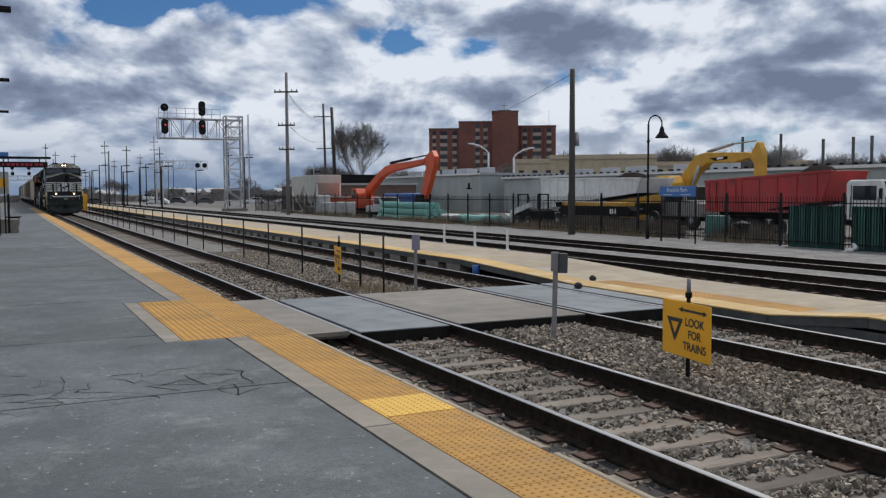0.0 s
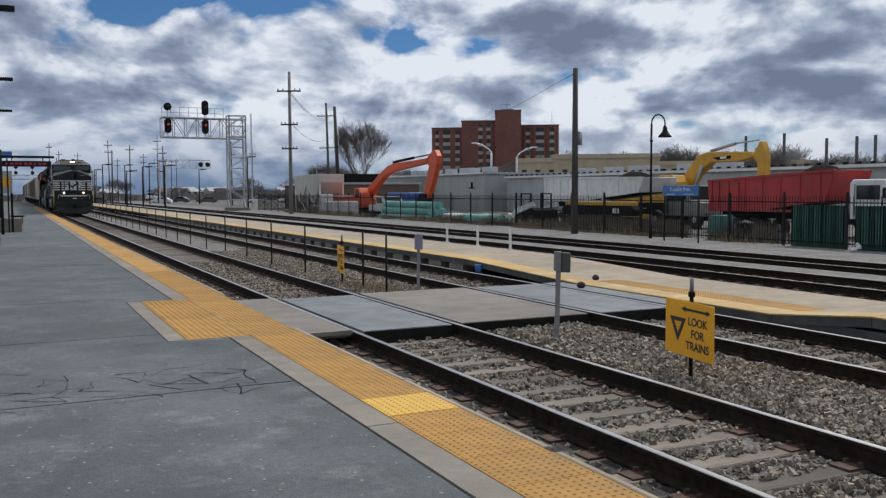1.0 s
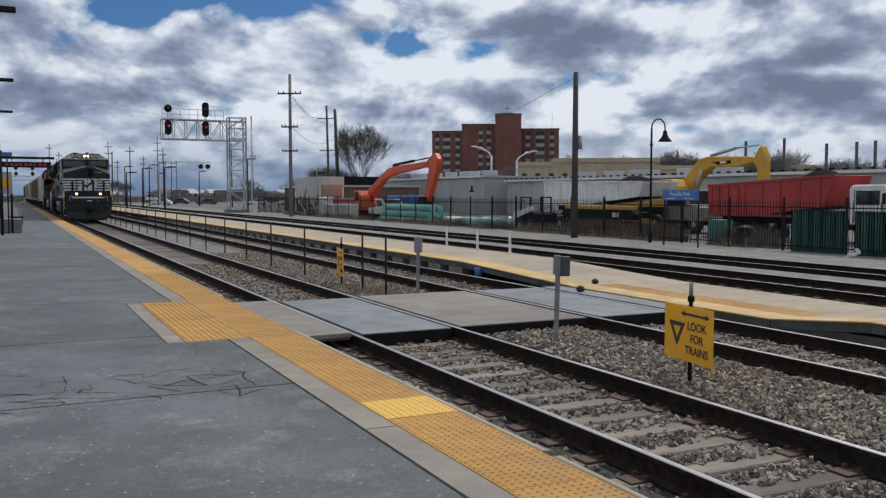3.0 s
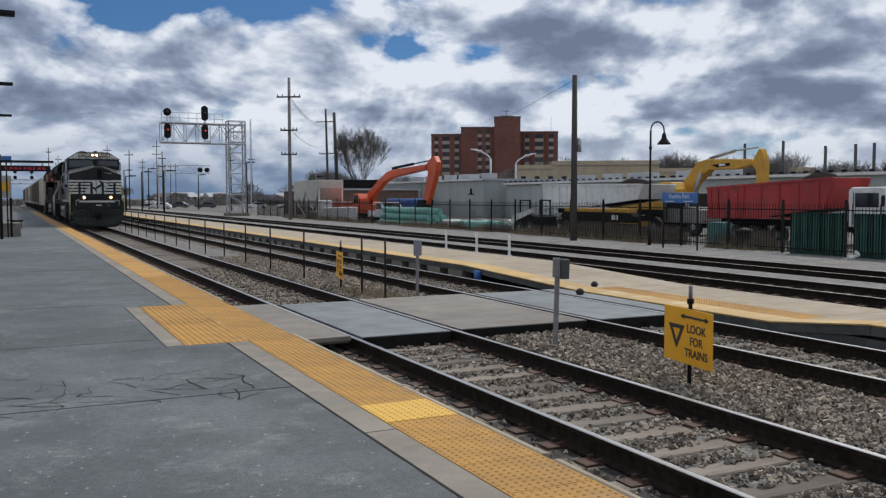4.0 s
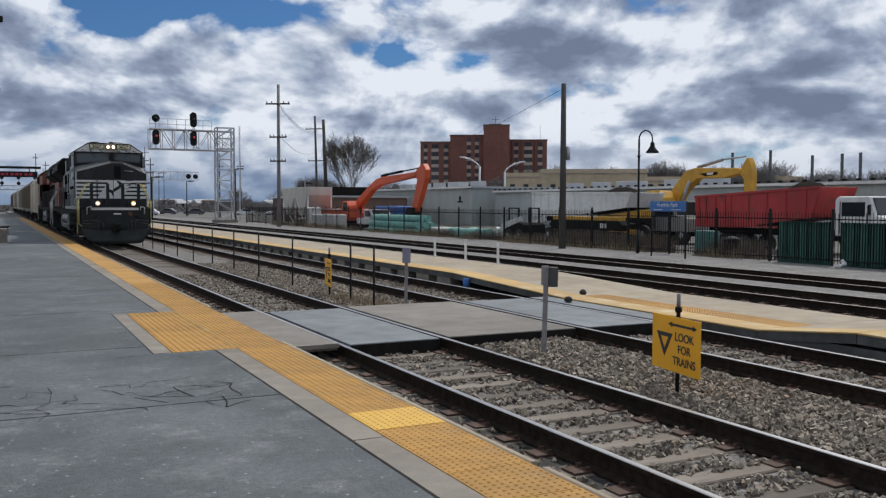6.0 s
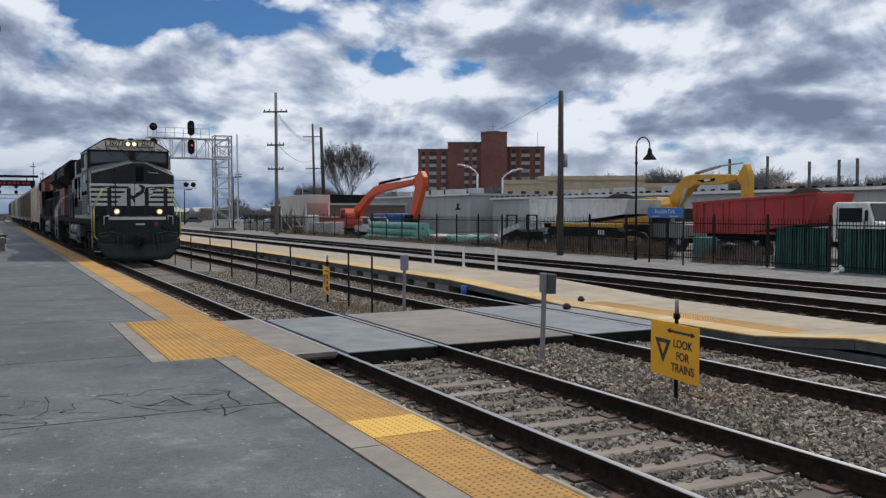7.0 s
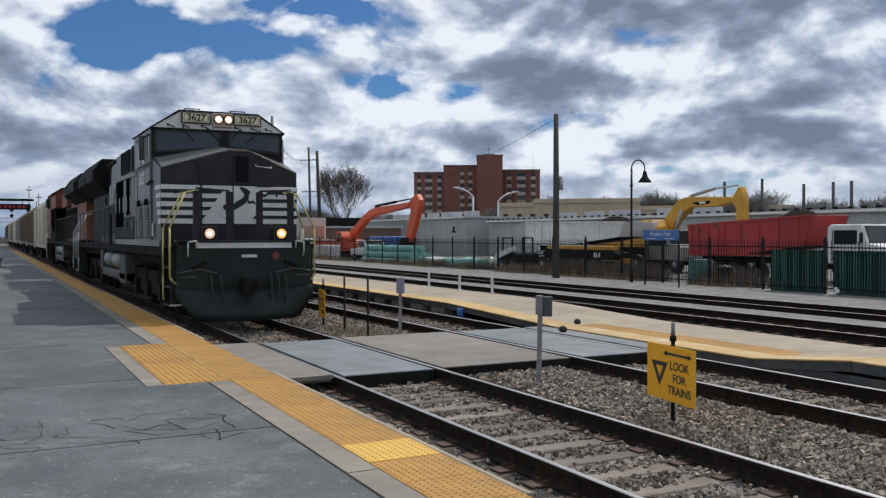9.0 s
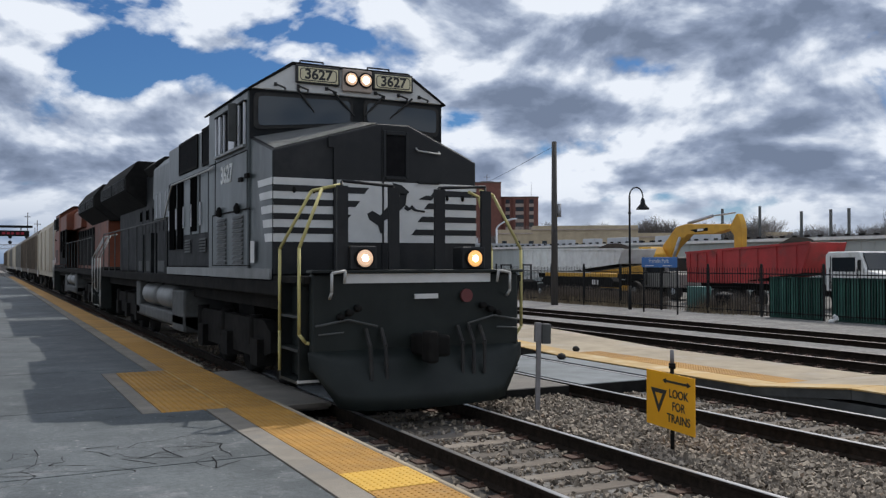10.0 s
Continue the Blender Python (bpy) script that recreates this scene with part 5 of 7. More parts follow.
    prism(bm, [(-1.55, 4.29), (-1.57, 4.315), (-0.92, 4.745), (0.92, 4.745), (1.57, 4.315), (1.55, 4.29), (0.9, 4.70), (-0.9, 4.70)], "y", 1.0, 3.85)
    part("roof", bm, "grime", cab, bevel=0.01)
    if lead:
        bm = bmesh.new()
        prism(bm, [(-1.52, 3.62), (-1.52, 4.33), (1.52, 4.33), (1.52, 3.62)], "y", 1.075, 1.1)
        part("cab_face", bm, "loco_dark", cab, "black panel round the windshields")
    for left in (True, False):
        outer = [(-1.47, 3.74), (0.03, 3.88), (0.03, 4.30), (-1.47, 4.27)] if left else [(0.20, 3.90), (1.46, 3.80), (1.46, 4.27), (0.20, 4.30)]
        inner = [(-1.41, 3.79), (-0.02, 3.92), (-0.02, 4.25), (-1.41, 4.22)] if left else [(0.25, 3.95), (1.41, 3.86), (1.41, 4.22), (0.25, 4.25)]
        bm = bmesh.new()
        prism(bm, rounded(outer, 0.09), "y", 1.05, 1.075)
        part("windshield_seal", bm, "rubber", cab)
        bm = bmesh.new()
        prism(bm, rounded(inner, 0.07), "y", 1.036, 1.052)
        part("windshield", bm, "windshield" if lead else "window", cab, "dark windshield, the lead one greyed as if reflecting sky")
        for x, reach in ((-0.85, 0.2), (-0.30, 0.25)) if left else ((0.50, -0.22), (0.98, -0.26)):
            bm = bmesh.new()
            tube(bm, [(x, 1.0, 4.36), (x + reach * 0.6, 1.01, 4.21), (x + reach, 1.02, 4.12)], 0.016, 6)
            tube(bm, [(x + reach * 0.7, 1.025, 4.20), (x + reach * 1.35, 1.028, 4.04)], 0.011, 5)
            part("wiper", bm, "rubber", cab)
    bm = bmesh.new()
    prism(bm, [(-1.50, 4.36), (-1.50, 4.32), (1.50, 4.32), (1.50, 4.36), (0.98, 4.70), (-0.90, 4.70)], "y", 1.02, 1.1)
    part("brow", bm, "loco_white" if lead else paint, cab, "pale grey panel above the windshield", bevel=0.01)
    if lead:
        for x in (-1.12, -0.78, -0.35, 0.42, 0.8, 1.15):
            bm = bmesh.new()
            tube(bm, [(x - 0.05, 1.0, 4.40), (x - 0.03, 0.93, 4.37), (x + 0.07, 0.93, 4.34), (x + 0.09, 1.0, 4.33)], 0.013, 6)
            box(bm, x - 0.07, x - 0.03, 0.99, 1.02, 4.37, 4.42)
            part("wiper_arm", bm, "rubber", cab)
        for x in (-0.6, 0.45):
            bm = bmesh.new()
            tube(bm, [(x - 0.2, 1.05, 4.70 - 0.5 * max(0, abs(x) - 0.8)), (x - 0.2, 1.02, 4.775), (x + 0.15, 1.02, 4.775), (x + 0.15, 1.05, 4.70)], 0.012, 6)
            part("roof_grab_iron", bm, "grime", cab)
        for x in (-0.51, 0.68):
            bm = bmesh.new()
            box(bm, x - 0.37, x + 0.30, 0.96, 1.02, 4.44, 4.71)
            nb = part("number_box", bm, "sign_black", cab, bevel=0.02)
            bm = bmesh.new()
            box(bm, x - 0.335, x + 0.265, 0.952, 0.962, 4.465, 4.675)
            part("board", bm, "number_board", nb)
            bm = bmesh.new()
            tube(bm, [(px, 0.951, pz) for px, pz in rounded([(x - 0.31, 4.485), (x + 0.24, 4.485), (x + 0.24, 4.655), (x - 0.31, 4.655)], 0.05)] + [(x - 0.31, 0.951, 4.53)], 0.007, 5)
            part("board_border", bm, "sign_black", nb)
            lettering("number", "3627", 0.20, "sign_black", nb, pose(x - 0.035, 0.950, 4.57, 90), 0.002, 1.05, 0.006)
        bm = bmesh.new()
        box(bm, -0.17, 0.30, 0.95, 1.02, 4.38, 4.71)
        hb = part("headlight_box", bm, "stone_trim", cab, bevel=0.02)
        for x in (-0.04, 0.19):
            bm = bmesh.new()
            lathe(bm, [(0.115, 0.93), (0.115, 0.95), (0.10, 0.948)], (x, 0, 4.56), 16, "y")
            part("bezel", bm, "grime", hb)
            bm = bmesh.new()
            lathe(bm, [(0.01, 0.915), (0.07, 0.92), (0.10, 0.934)], (x, 0, 4.56), 16, "y")
            part("headlight", bm, "lamp_on", hb, "lit headlight")
            bm = bmesh.new()
            lathe(bm, [(0.006, 0.900), (0.035, 0.905), (0.055, 0.917)], (x, 0, 4.56), 14, "y")
            part("lamp_core", bm, "lamp_core", hb, "bright lamp core")
    for s in (-1, 1):
        for y0, y1 in ((1.24, 2.95),) if lead else ((1.55, 2.35), (2.45, 3.2)):
            if lead:
                bm = bmesh.new()
                box(bm, s * 1.542 - 0.004, s * 1.542 + 0.004, y0, y1, 3.54, 4.14)
                part("side_window", bm, "window_dark", cab, "dark side window")
                boxes("window_sill", [(s * 1.565 - 0.03, s * 1.565 + 0.03, y0 - 0.06, y1 + 0.06, 3.50, 3.54)], "dull_silver", cab)
                boxes("window_head", [(s * 1.56 - 0.02, s * 1.56 + 0.02, y0 - 0.06, y1 + 0.06, 4.14, 4.17)], "grime", cab)
                bars = ((1.2, 0.05), (1.50, 0.05), (1.78, 0.34), (2.42, 0.04), (2.66, 0.10), (2.92, 0.06))
                for yb, w in bars:
                    boxes("window_frame", [(s * 1.56 - 0.014, s * 1.56 + 0.014, yb, yb + w, 3.54, 4.14)], "silver" if y0 < 2 else "grime_grey", cab)
                continue
            bm = bmesh.new()
            box(bm, s * 1.545 - 0.01, s * 1.545 + 0.01, y0, y1, 3.55, 4.18)
            part("side_window", bm, "window", cab, "dark side window")
            for yy in (y0 - 0.03, y1):
                boxes("window_frame", [(s * 1.56 - 0.015, s * 1.56 + 0.015, yy, yy + 0.04, 3.5, 4.22)], "silver" if lead else "grime", cab)
        bm = bmesh.new()
        box(bm, s * 1.64 - 0.10, s * 1.64 + 0.02, 1.42, 1.47, 3.6, 4.15)
        part("mirror", bm, "grime_grey", cab, bevel=0.01)
        if lead:
            r90 = pose(s * 1.543, 2.35, 3.20, 90, 0, -90 if s < 0 else 90)
            lettering("number", "3627", 0.37, "loco_white", cab, r90, 0.006, 1.0, 0.010)
        # louvres low on the body side
        for y0 in (1.35, 2.35):
            bm = bmesh.new()
            for k in range(11):
                z = 1.83 + k * 0.066
                prism(bm, [(s * 1.545, z), (s * 1.575, z), (s * 1.545, z + 0.045)], "y", y0, y0 + 0.55)
            part("louvre", bm, "grime_grey", cab, "grey metal louvre")
        bm = bmesh.new()
        box(bm, s * 1.545 - 0.004, s * 1.545 + 0.004, 0.75, 0.93, 1.85, 2.15)
        part("notice_plate", bm, "loco_white", cab)
        for yy, zz in ((1.0, 3.05), (1.35, 3.02)):
            bm = bmesh.new()
            box(bm, s * 1.56 - 0.02, s * 1.56 + 0.02, yy, yy + 0.16, zz, zz + 0.06)
            part("light_bracket", bm, "grime", cab)
        if lead:
            # louvre surround, panel seams, hooks and the long side handrail
            for y0, y1, z0, z1 in ((0.97, 3.3, 2.60, 2.625), (0.97, 3.3, 1.80, 1.815), (0.97, 0.985, 1.8, 2.62), (3.29, 3.305, 1.8, 2.62), (1.13, 1.145, 2.62, 3.45), (3.1, 3.115, 2.62, 3.5), (1.15, 3.58, 3.44, 3.455)):
                boxes("panel_seam", [(s * 1.5425 - 0.004, s * 1.5425 + 0.004, y0, y1, z0, z1)], "grime", cab)
            for yy in (1.59, 2.70):
                bm = bmesh.new()
                lathe(bm, [(0.01, 2.56), (0.05, 2.58), (0.05, 2.66), (0.02, 2.72)], (s * 1.575, yy, 0), 10, "z")
                part("lifting_hook", bm, "grime", cab)
            bm = bmesh.new()
            tube(bm, [(s * 1.56, 3.15, 3.40), (s * 1.6, 3.2, 3.37), (s * 1.6, 6.6, 3.37), (s * 1.6, 7.4, 2.80), (s * 1.55, 7.7, 2.77)], 0.017, 6)
            part("handrail", bm, "handrail", L)
            for y0, y1, z0, z1 in ((3.32, 4.15, 3.56, 4.10), (4.65, 6.2, 3.58, 4.08)):
                boxes("intake_frame", [(s * 1.50 - 0.03, s * 1.50 + 0.045, y0 - 0.05, y0, z0, z1), (s * 1.50 - 0.03, s * 1.50 + 0.045, y1, y1 + 0.05, z0, z1),
                                       (s * 1.50 - 0.03, s * 1.50 + 0.06, y0 - 0.05, y1 + 0.05, z1, z1 + 0.05), (s * 1.50 - 0.03, s * 1.50 + 0.05, y0 - 0.05, y1 + 0.05, z0 - 0.05, z0)], "grime", L)
                boxes("intake_screen", [(s * 1.515 - 0.006, s * 1.515 + 0.006, y0, y1, z0, z1)], "window_dark", L)
            for y0 in (3.8, 5.07):
                bm = bmesh.new()
                for k in range(5):
                    z = 2.04 + k * 0.05
                    prism(bm, [(s * 1.535, z), (s * 1.56, z), (s * 1.535, z + 0.035)], "y", y0, y0 + 0.5)
                part("louvre", bm, "grime_grey", L, "grey metal louvre")
            # pale upper panel and dark stepped lockers along the walkway
            bm = bmesh.new()
            box(bm, s * 1.28 - 0.2, s * 1.28 + 0.2, 7.6, 9.4, 2.80, 3.40)
            part("upper_panel", bm, "loco_side", L, "upper side panel, greyed for sky reflection", bevel=0.02)
            for yb in (7.9, 8.5, 9.0):
                boxes("panel_strip", [(s * 1.485 - 0.006, s * 1.485 + 0.006, yb, yb + 0.05, 2.84, 3.36)], "silver", L)
            for yb, w in ((8.4, 1.0), (10.3, 0.9), (11.5, 0.7)):
                boxes("locker", [(s * 1.2 - 0.2, s * 1.2 + 0.2, yb, yb + w, 1.62, 2.55)], "loco_dark", L)
                boxes("locker_plate", [(s * 1.405 - 0.006, s * 1.405 + 0.006, yb + 0.1, yb + w - 0.1, 1.66, 1.9)], "grime_grey", L)
        # full-width lower cabinet behind the cab with doors and dark gaps
        bm = bmesh.new()
        box(bm, s * 1.49 - 0.03, s * 1.49 + 0.03, 3.6, 7.4, 1.78, 3.45)
        cabinet = part("cabinet", bm, lower, L, bevel=0.02)
        for k in range(5):
            bm = bmesh.new()
            y0 = 3.7 + k * 0.73
            box(bm, s * 1.522 - 0.008, s * 1.522 + 0.008, y0, y0 + 0.56, 2.36, 3.38)
            part("door", bm, "loco_side" if lead else "grime", cabinet, bevel=0.01)
            bm = bmesh.new()
            box(bm, s * 1.55 - 0.012, s * 1.55 + 0.012, y0 + 0.50, y0 + 0.53, 2.5, 2.9)
            part("door_handle", bm, "silver" if lead else "grime", cabinet)
        for y0, y1, z0 in ((4.57, 5.05, 2.41), (5.84, 6.28, 2.11), (6.55, 7.1, 2.11)):
            bm = bmesh.new()
            box(bm, s * 1.542 - 0.01, s * 1.542 + 0.01, y0, y1, z0, 3.40)
            part("vent_grille", bm, "void", cabinet, "dark open vent")
        handrail_run(L, s * 1.5, 7.7, 18.8, 1.62, 2.76, 8, "grime_grey")
    # hood
    bm = bmesh.new()
    prism(bm, [(-0.98, 1.62), (-0.98, 4.15), (-0.72, 4.36), (0.72, 4.36), (0.98, 4.15), (0.98, 1.62)], "y", 3.75, 19.0)
    hood = part("hood", bm, "loco_dark" if lead else "loco_orange", L, bevel=0.02)
    bm = bmesh.new()
    prism(bm, [(-1.50, 3.42), (-1.50, 4.13), (-1.05, 4.40), (1.05, 4.40), (1.50, 4.13), (1.50, 3.42)], "y", 3.6, 7.45)
    prism(bm, [(-1.20, 3.40), (-1.18, 4.12), (-0.92, 4.38), (0.92, 4.38), (1.18, 4.12), (1.20, 3.40)], "y", 7.4, 11.3)
    part("blower_housing", bm, "loco_side" if lead else "loco_orange", hood, bevel=0.02)
    for k in range(13):
        for s in (-1, 1):
            bm = bmesh.new()
            y0 = 7.75 + k * 0.54
            box(bm, s * 0.99 - 0.01, s * 0.99 + 0.01, y0, y0 + 0.47, 1.75, 3.3)
            part("door", bm, "loco_dark" if lead else "grime", hood)
            if k % 2 == 0:
                bm = bmesh.new()
                box(bm, s * 1.005 - 0.006, s * 1.005 + 0.006, y0 + 0.05, y0 + 0.42, 3.0, 3.25)
                part("grille", bm, "void", hood)
    bm = bmesh.new()
    prism(bm, [(-0.95, 3.35), (-1.52, 3.80), (-1.52, 4.18), (-1.22, 4.60), (1.22, 4.60), (1.52, 4.18), (1.52, 3.80), (0.95, 3.35)], "y", 13.7, 19.6)
    part("radiator", bm, "grime", hood, "flared dark radiator housing", bevel=0.02)
    for s in (-1, 1):
        bm = bmesh.new()
        for k in range(9):
            prism(bm, [(s * 1.52, 3.83 + k * 0.038), (s * 1.545, 3.83 + k * 0.038), (s * 1.52, 3.855 + k * 0.038)], "y", 13.9, 16.5)
            prism(bm, [(s * 1.52, 3.83 + k * 0.038), (s * 1.545, 3.83 + k * 0.038), (s * 1.52, 3.855 + k * 0.038)], "y", 16.8, 19.4)
        part("cooling_slats", bm, "loco_mid", hood, "slatted radiator side, painted grey as if lit")
    bm = bmesh.new()
    prism(bm, [(-1.0, 4.1), (-1.15, 4.3), (-0.9, 4.5), (0.9, 4.5), (1.15, 4.3), (1.0, 4.1)], "y", 11.4, 13.1)
    part("muffler_box", bm, "grime", hood, bevel=0.02)
    bm = bmesh.new()
    box(bm, -0.35, 0.35, 12.0, 12.7, 4.4, 4.68)
    cyl(bm, (0.2, 1.9, 4.72), (0.2, 1.9, 4.86), 0.11, n=12)
    box(bm, -0.75, -0.45, 1.5, 2.3, 4.72, 4.82)
    part("exhaust_stack", bm, "grime", L, bevel=0.01)
    # fuel tank, reservoirs, bogies
    bm = bmesh.new()
    prism(bm, [(-1.05, 0.42), (-1.45, 0.6), (-1.45, 0.85), (1.45, 0.85), (1.45, 0.6), (1.05, 0.42)], "y", 6.15, 12.2)
    box(bm, -1.45, 1.45, 6.15, 7.35, 0.5, 1.32)
    box(bm, -1.45, 1.45, 11.6, 12.2, 0.6, 1.42)
    part("fuel_tank", bm, "grime_grey", L, "dusty pale grey fuel tank", bevel=0.05)
    for s in (-1, 1):
        for y0 in (7.5, 9.5):
            bm = bmesh.new()
            lathe(bm, [(0.05, y0), (0.24, y0 + 0.08), (0.27, y0 + 0.2), (0.27, y0 + 1.6), (0.24, y0 + 1.72), (0.05, y0 + 1.8)], (s * 1.2, 0, 1.13), 18, "y")
            part("air_reservoir", bm, "dull_silver", L, "dusty silver air tank")
    bogie(L, 3.6, (-1.85, 0, 1.85), 0.53)
    bogie(L, 15.4, (-1.85, 0, 1.85), 0.53)
    return L


def hopper(label, material, n_ribs):
    h = thing("hopper_car", label, "freight car", None, "freight cars")
    bm = bmesh.new()
    prism(bm, [(-1.5, 1.35), (-1.55, 2.2), (-1.55, 3.9), (-1.25, 4.35), (1.25, 4.35), (1.55, 3.9), (1.55, 2.2), (1.5, 1.35)], "y", 1.6, 15.4)
    part("body", bm, material, h, bevel=0.04)
    bm = bmesh.new()
    for y0, y1, q in ((1.6, 0.35, 1), (15.4, 16.65, 1)):
        prism(bm, [(y0, 1.4), (y0, 3.9), (y1, 2.0), (y1, 1.4)][::q], "x", -0.35, 0.35)
    box(bm, -1.4, 1.4, 0.1, 16.9, 1.05, 1.35)
    part("end_frame", bm, material, h)
    bm = bmesh.new()
    for k in range(4):
        y = 2.6 + k * 3.3
        prism(bm, [(y, 1.35), (y + 2.4, 1.35), (y + 1.6, 0.5), (y + 0.8, 0.5)], "x", -0.9, 0.9)
    part("discharge_gate", bm, "grime", h)
    for s in (-1, 1):
        for k in range(n_ribs + 1):
            y = 1.7 + 13.5 * k / n_ribs
            boxes("side_rib", [(s * 1.58 - 0.035, s * 1.58 + 0.035, y - 0.05, y + 0.05, 1.4, 3.9)], material, h)
        for y in (0.3, 16.7):
            bm = bmesh.new()
            for k in range(7):
                tube(bm, [(s * 1.48, y - 0.2, 1.2 + k * 0.4), (s * 1.48, y + 0.2, 1.2 + k * 0.4)], 0.014, 5)
            for q in (-0.2, 0.2):
                tube(bm, [(s * 1.48, y + q, 0.9), (s * 1.48, y + q, 4.0)], 0.018, 5)
            part("ladder", bm, "handrail", h)
    bm = bmesh.new()
    box(bm, -0.5, 0.5, 1.6, 15.4, 4.4, 4.46)
    part("roof_walk", bm, "grime_grey", h)
    for yc in (2.6, 14.4):
        for s in (-1, 1):
            bm = bmesh.new()
            prism(bm, [(yc - 1.2, 0.45), (yc - 1.0, 0.7), (yc - 0.4, 0.85), (yc + 0.4, 0.85), (yc + 1.0, 0.7), (yc + 1.2, 0.45), (yc + 0.3, 0.3), (yc - 0.3, 0.3)], "x", s * 1.0, s * 1.14)
            for a in (-0.88, 0.88):
                lathe(bm, [(0.45, s * 0.7), (0.42, s * 0.72), (0.42, s * 0.85), (0.1, s * 0.85)], (0, yc + a, 0.43), 16, "x")
            part("truck_side", bm, "grime", h)
    return h


lead_loco = locomotive("locomotive", "black diesel locomotive with white nose stripes and lit headlights", "black")
second_loco = locomotive("locomotive", "faded orange and black diesel locomotive coupled behind the first", "orange")
TRAIN += [(lead_loco, 0.0), (second_loco, 41.2)]
FLIPPED.add(second_loco)
CARS = [("tan covered hopper car with ribbed sides", "hopper_tan", 3), ("brown covered hopper car with ribbed sides", "hopper_brown", 8),
        ("weathered brown covered hopper car", "hopper_brown", 6), ("grey covered hopper car with ribbed sides", "hopper_grey", 10),
        ("pale tan covered hopper car with smooth sides", "hopper_tan", 2), ("grey covered hopper car with ribbed sides", "hopper_grey", 8)]
built = [hopper(*c) for c in CARS]
for k in range(9):
    ob = built[k] if k < len(built) else copy_thing(built[k % 6], Matrix())
    TRAIN.append((ob, 42.9 + 17.3 * k))

# ---- yard behind the fence ----
def wheel(parent, x, y, z, r, w=0.28):
    bm = bmesh.new()
    lathe(bm, [(r * 0.6, -w / 2), (r * 0.95, -w / 2), (r, -w / 4), (r, w / 4), (r * 0.95, w / 2), (r * 0.6, w / 2)], (x, y, z), 20, "x")
    ty = part("wheel", bm, "rubber", parent)
    bm = bmesh.new()
    lathe(bm, [(r * 0.2, -w / 2 - 0.02), (r * 0.58, -w / 2 + 0.03), (r * 0.58, w / 2 - 0.03), (r * 0.2, w / 2 + 0.02)], (x, y, z), 14, "x")
    part("rim", bm, "grey_steel", ty)


def dump_trailer(name, label, m, length, z0, zl, zr, material, soil):
    """Tipper body along y, sides facing x; the far end is the deep one."""
    t = thing(name, label, "dump trailer", m)
    bm = bmesh.new()
    W = 2.4
    out = [(0, zr), (length, zl), (length - 0.1, z0), (length * 0.62, z0), (0.5, z0 + 0.55)]
    prism(bm, out, "x", 0, 0.08)
    prism(bm, out, "x", W - 0.08, W)
    prism(bm, [(0.0, zr - 0.02), (0.12, zr - 0.02), (0.60, z0 + 0.56), (0.48, z0 + 0.56)], "x", 0.08, W - 0.08)
    box(bm, 0.08, W - 0.08, length - 0.12, length - 0.02, z0, zl - 0.02)
    part("tipper_body", bm, material, t, bevel=0.02)
    bm = bmesh.new()
    prism(bm, [(0.5, z0 + 0.62), (length * 0.62, z0 + 0.06), (length - 0.2, z0 + 0.06), (length - 0.2, zl - 0.45), (0.3, zr - 0.4)], "x", 0.08, W - 0.08)
    part("load_floor", bm, "soil", t)
    n_frames = 7
    for k in range(n_frames):
        y = 0.75 + (length - 1.1) * k / (n_frames - 1)
        top = zr + (zl - zr) * y / length - 0.08
        boxes("side_frame", [(-0.035, 0.0, y, y + 0.06, z0 + (0.55 if y < length * 0.3 else 0.12), top)], material, t)
    boxes("lower_rail", [(-0.045, 0.0, length * 0.3, length - 0.15, z0 + 0.04, z0 + 0.14)], material, t)
    boxes("mudguard", [(0.0, 0.6, length * 0.56, length * 0.62 + 3.2, 0.84, 0.88)], "grime", t)
    for k in range(3):
        y = length * (0.72 + 0.085 * k)
        bm = bmesh.new()
        box(bm, -0.05, 0.0, y, y + 0.10, z0 + 0.02, zl - 0.10)
        part("side_rib", bm, material, t)
    bm = bmesh.new()
    prism(bm, [(0.0, zr + 0.02), (length, zl + 0.02), (length, zl - 0.09), (0.0, zr - 0.09)], "x", -0.05, 0.0)
    part("top_rail", bm, material, t)
    bm = bmesh.new()
    box(bm, 0.75, 1.65, 0.2, length - 0.3, z0 - 0.32, z0 - 0.02)
    part("chassis", bm, "grime", t)
    for k in range(3):
        for x in (0.35, 2.05):
            wheel(t, x, length * 0.62 + k * 1.15, 0.26, 0.5)
    if soil:
        bm = bmesh.new()
        n = 14
        grid = [[bm.verts.new((0.1 + 2.2 * i / 5, length * (0.04 + 0.5 * j / n),
                 zr - 0.35 + (zl - zr) * 0.5 * j / n + 0.72 * math.sin(math.pi * i / 5) * max(0, math.sin(math.pi * min(1, 1.35 * j / n))) + 0.12 * noise.noise((i * 0.9, j * 0.8, 3)))) for i in range(6)] for j in range(n + 1)]
        for j in range(n):
            for i in range(5):
                bm.faces.new((grid[j][i], grid[j][i + 1], grid[j + 1][i + 1], grid[j + 1][i])).smooth = True
        part("soil_load", bm, "soil", t, "heaped dark soil")
    return t


dump_trailer("dump_trailer", "red steel dump trailer heaped with dark soil", pose(32.5, 27.6, -0.24), 7.9, 1.05, 2.62, 3.0, "red", True)
dump_trailer("dump_trailer", "white steel dump trailer parked beyond the fence", pose(31.5, 39.4, -0.24), 10.3, 1.45, 2.98, 2.86, "white", True)


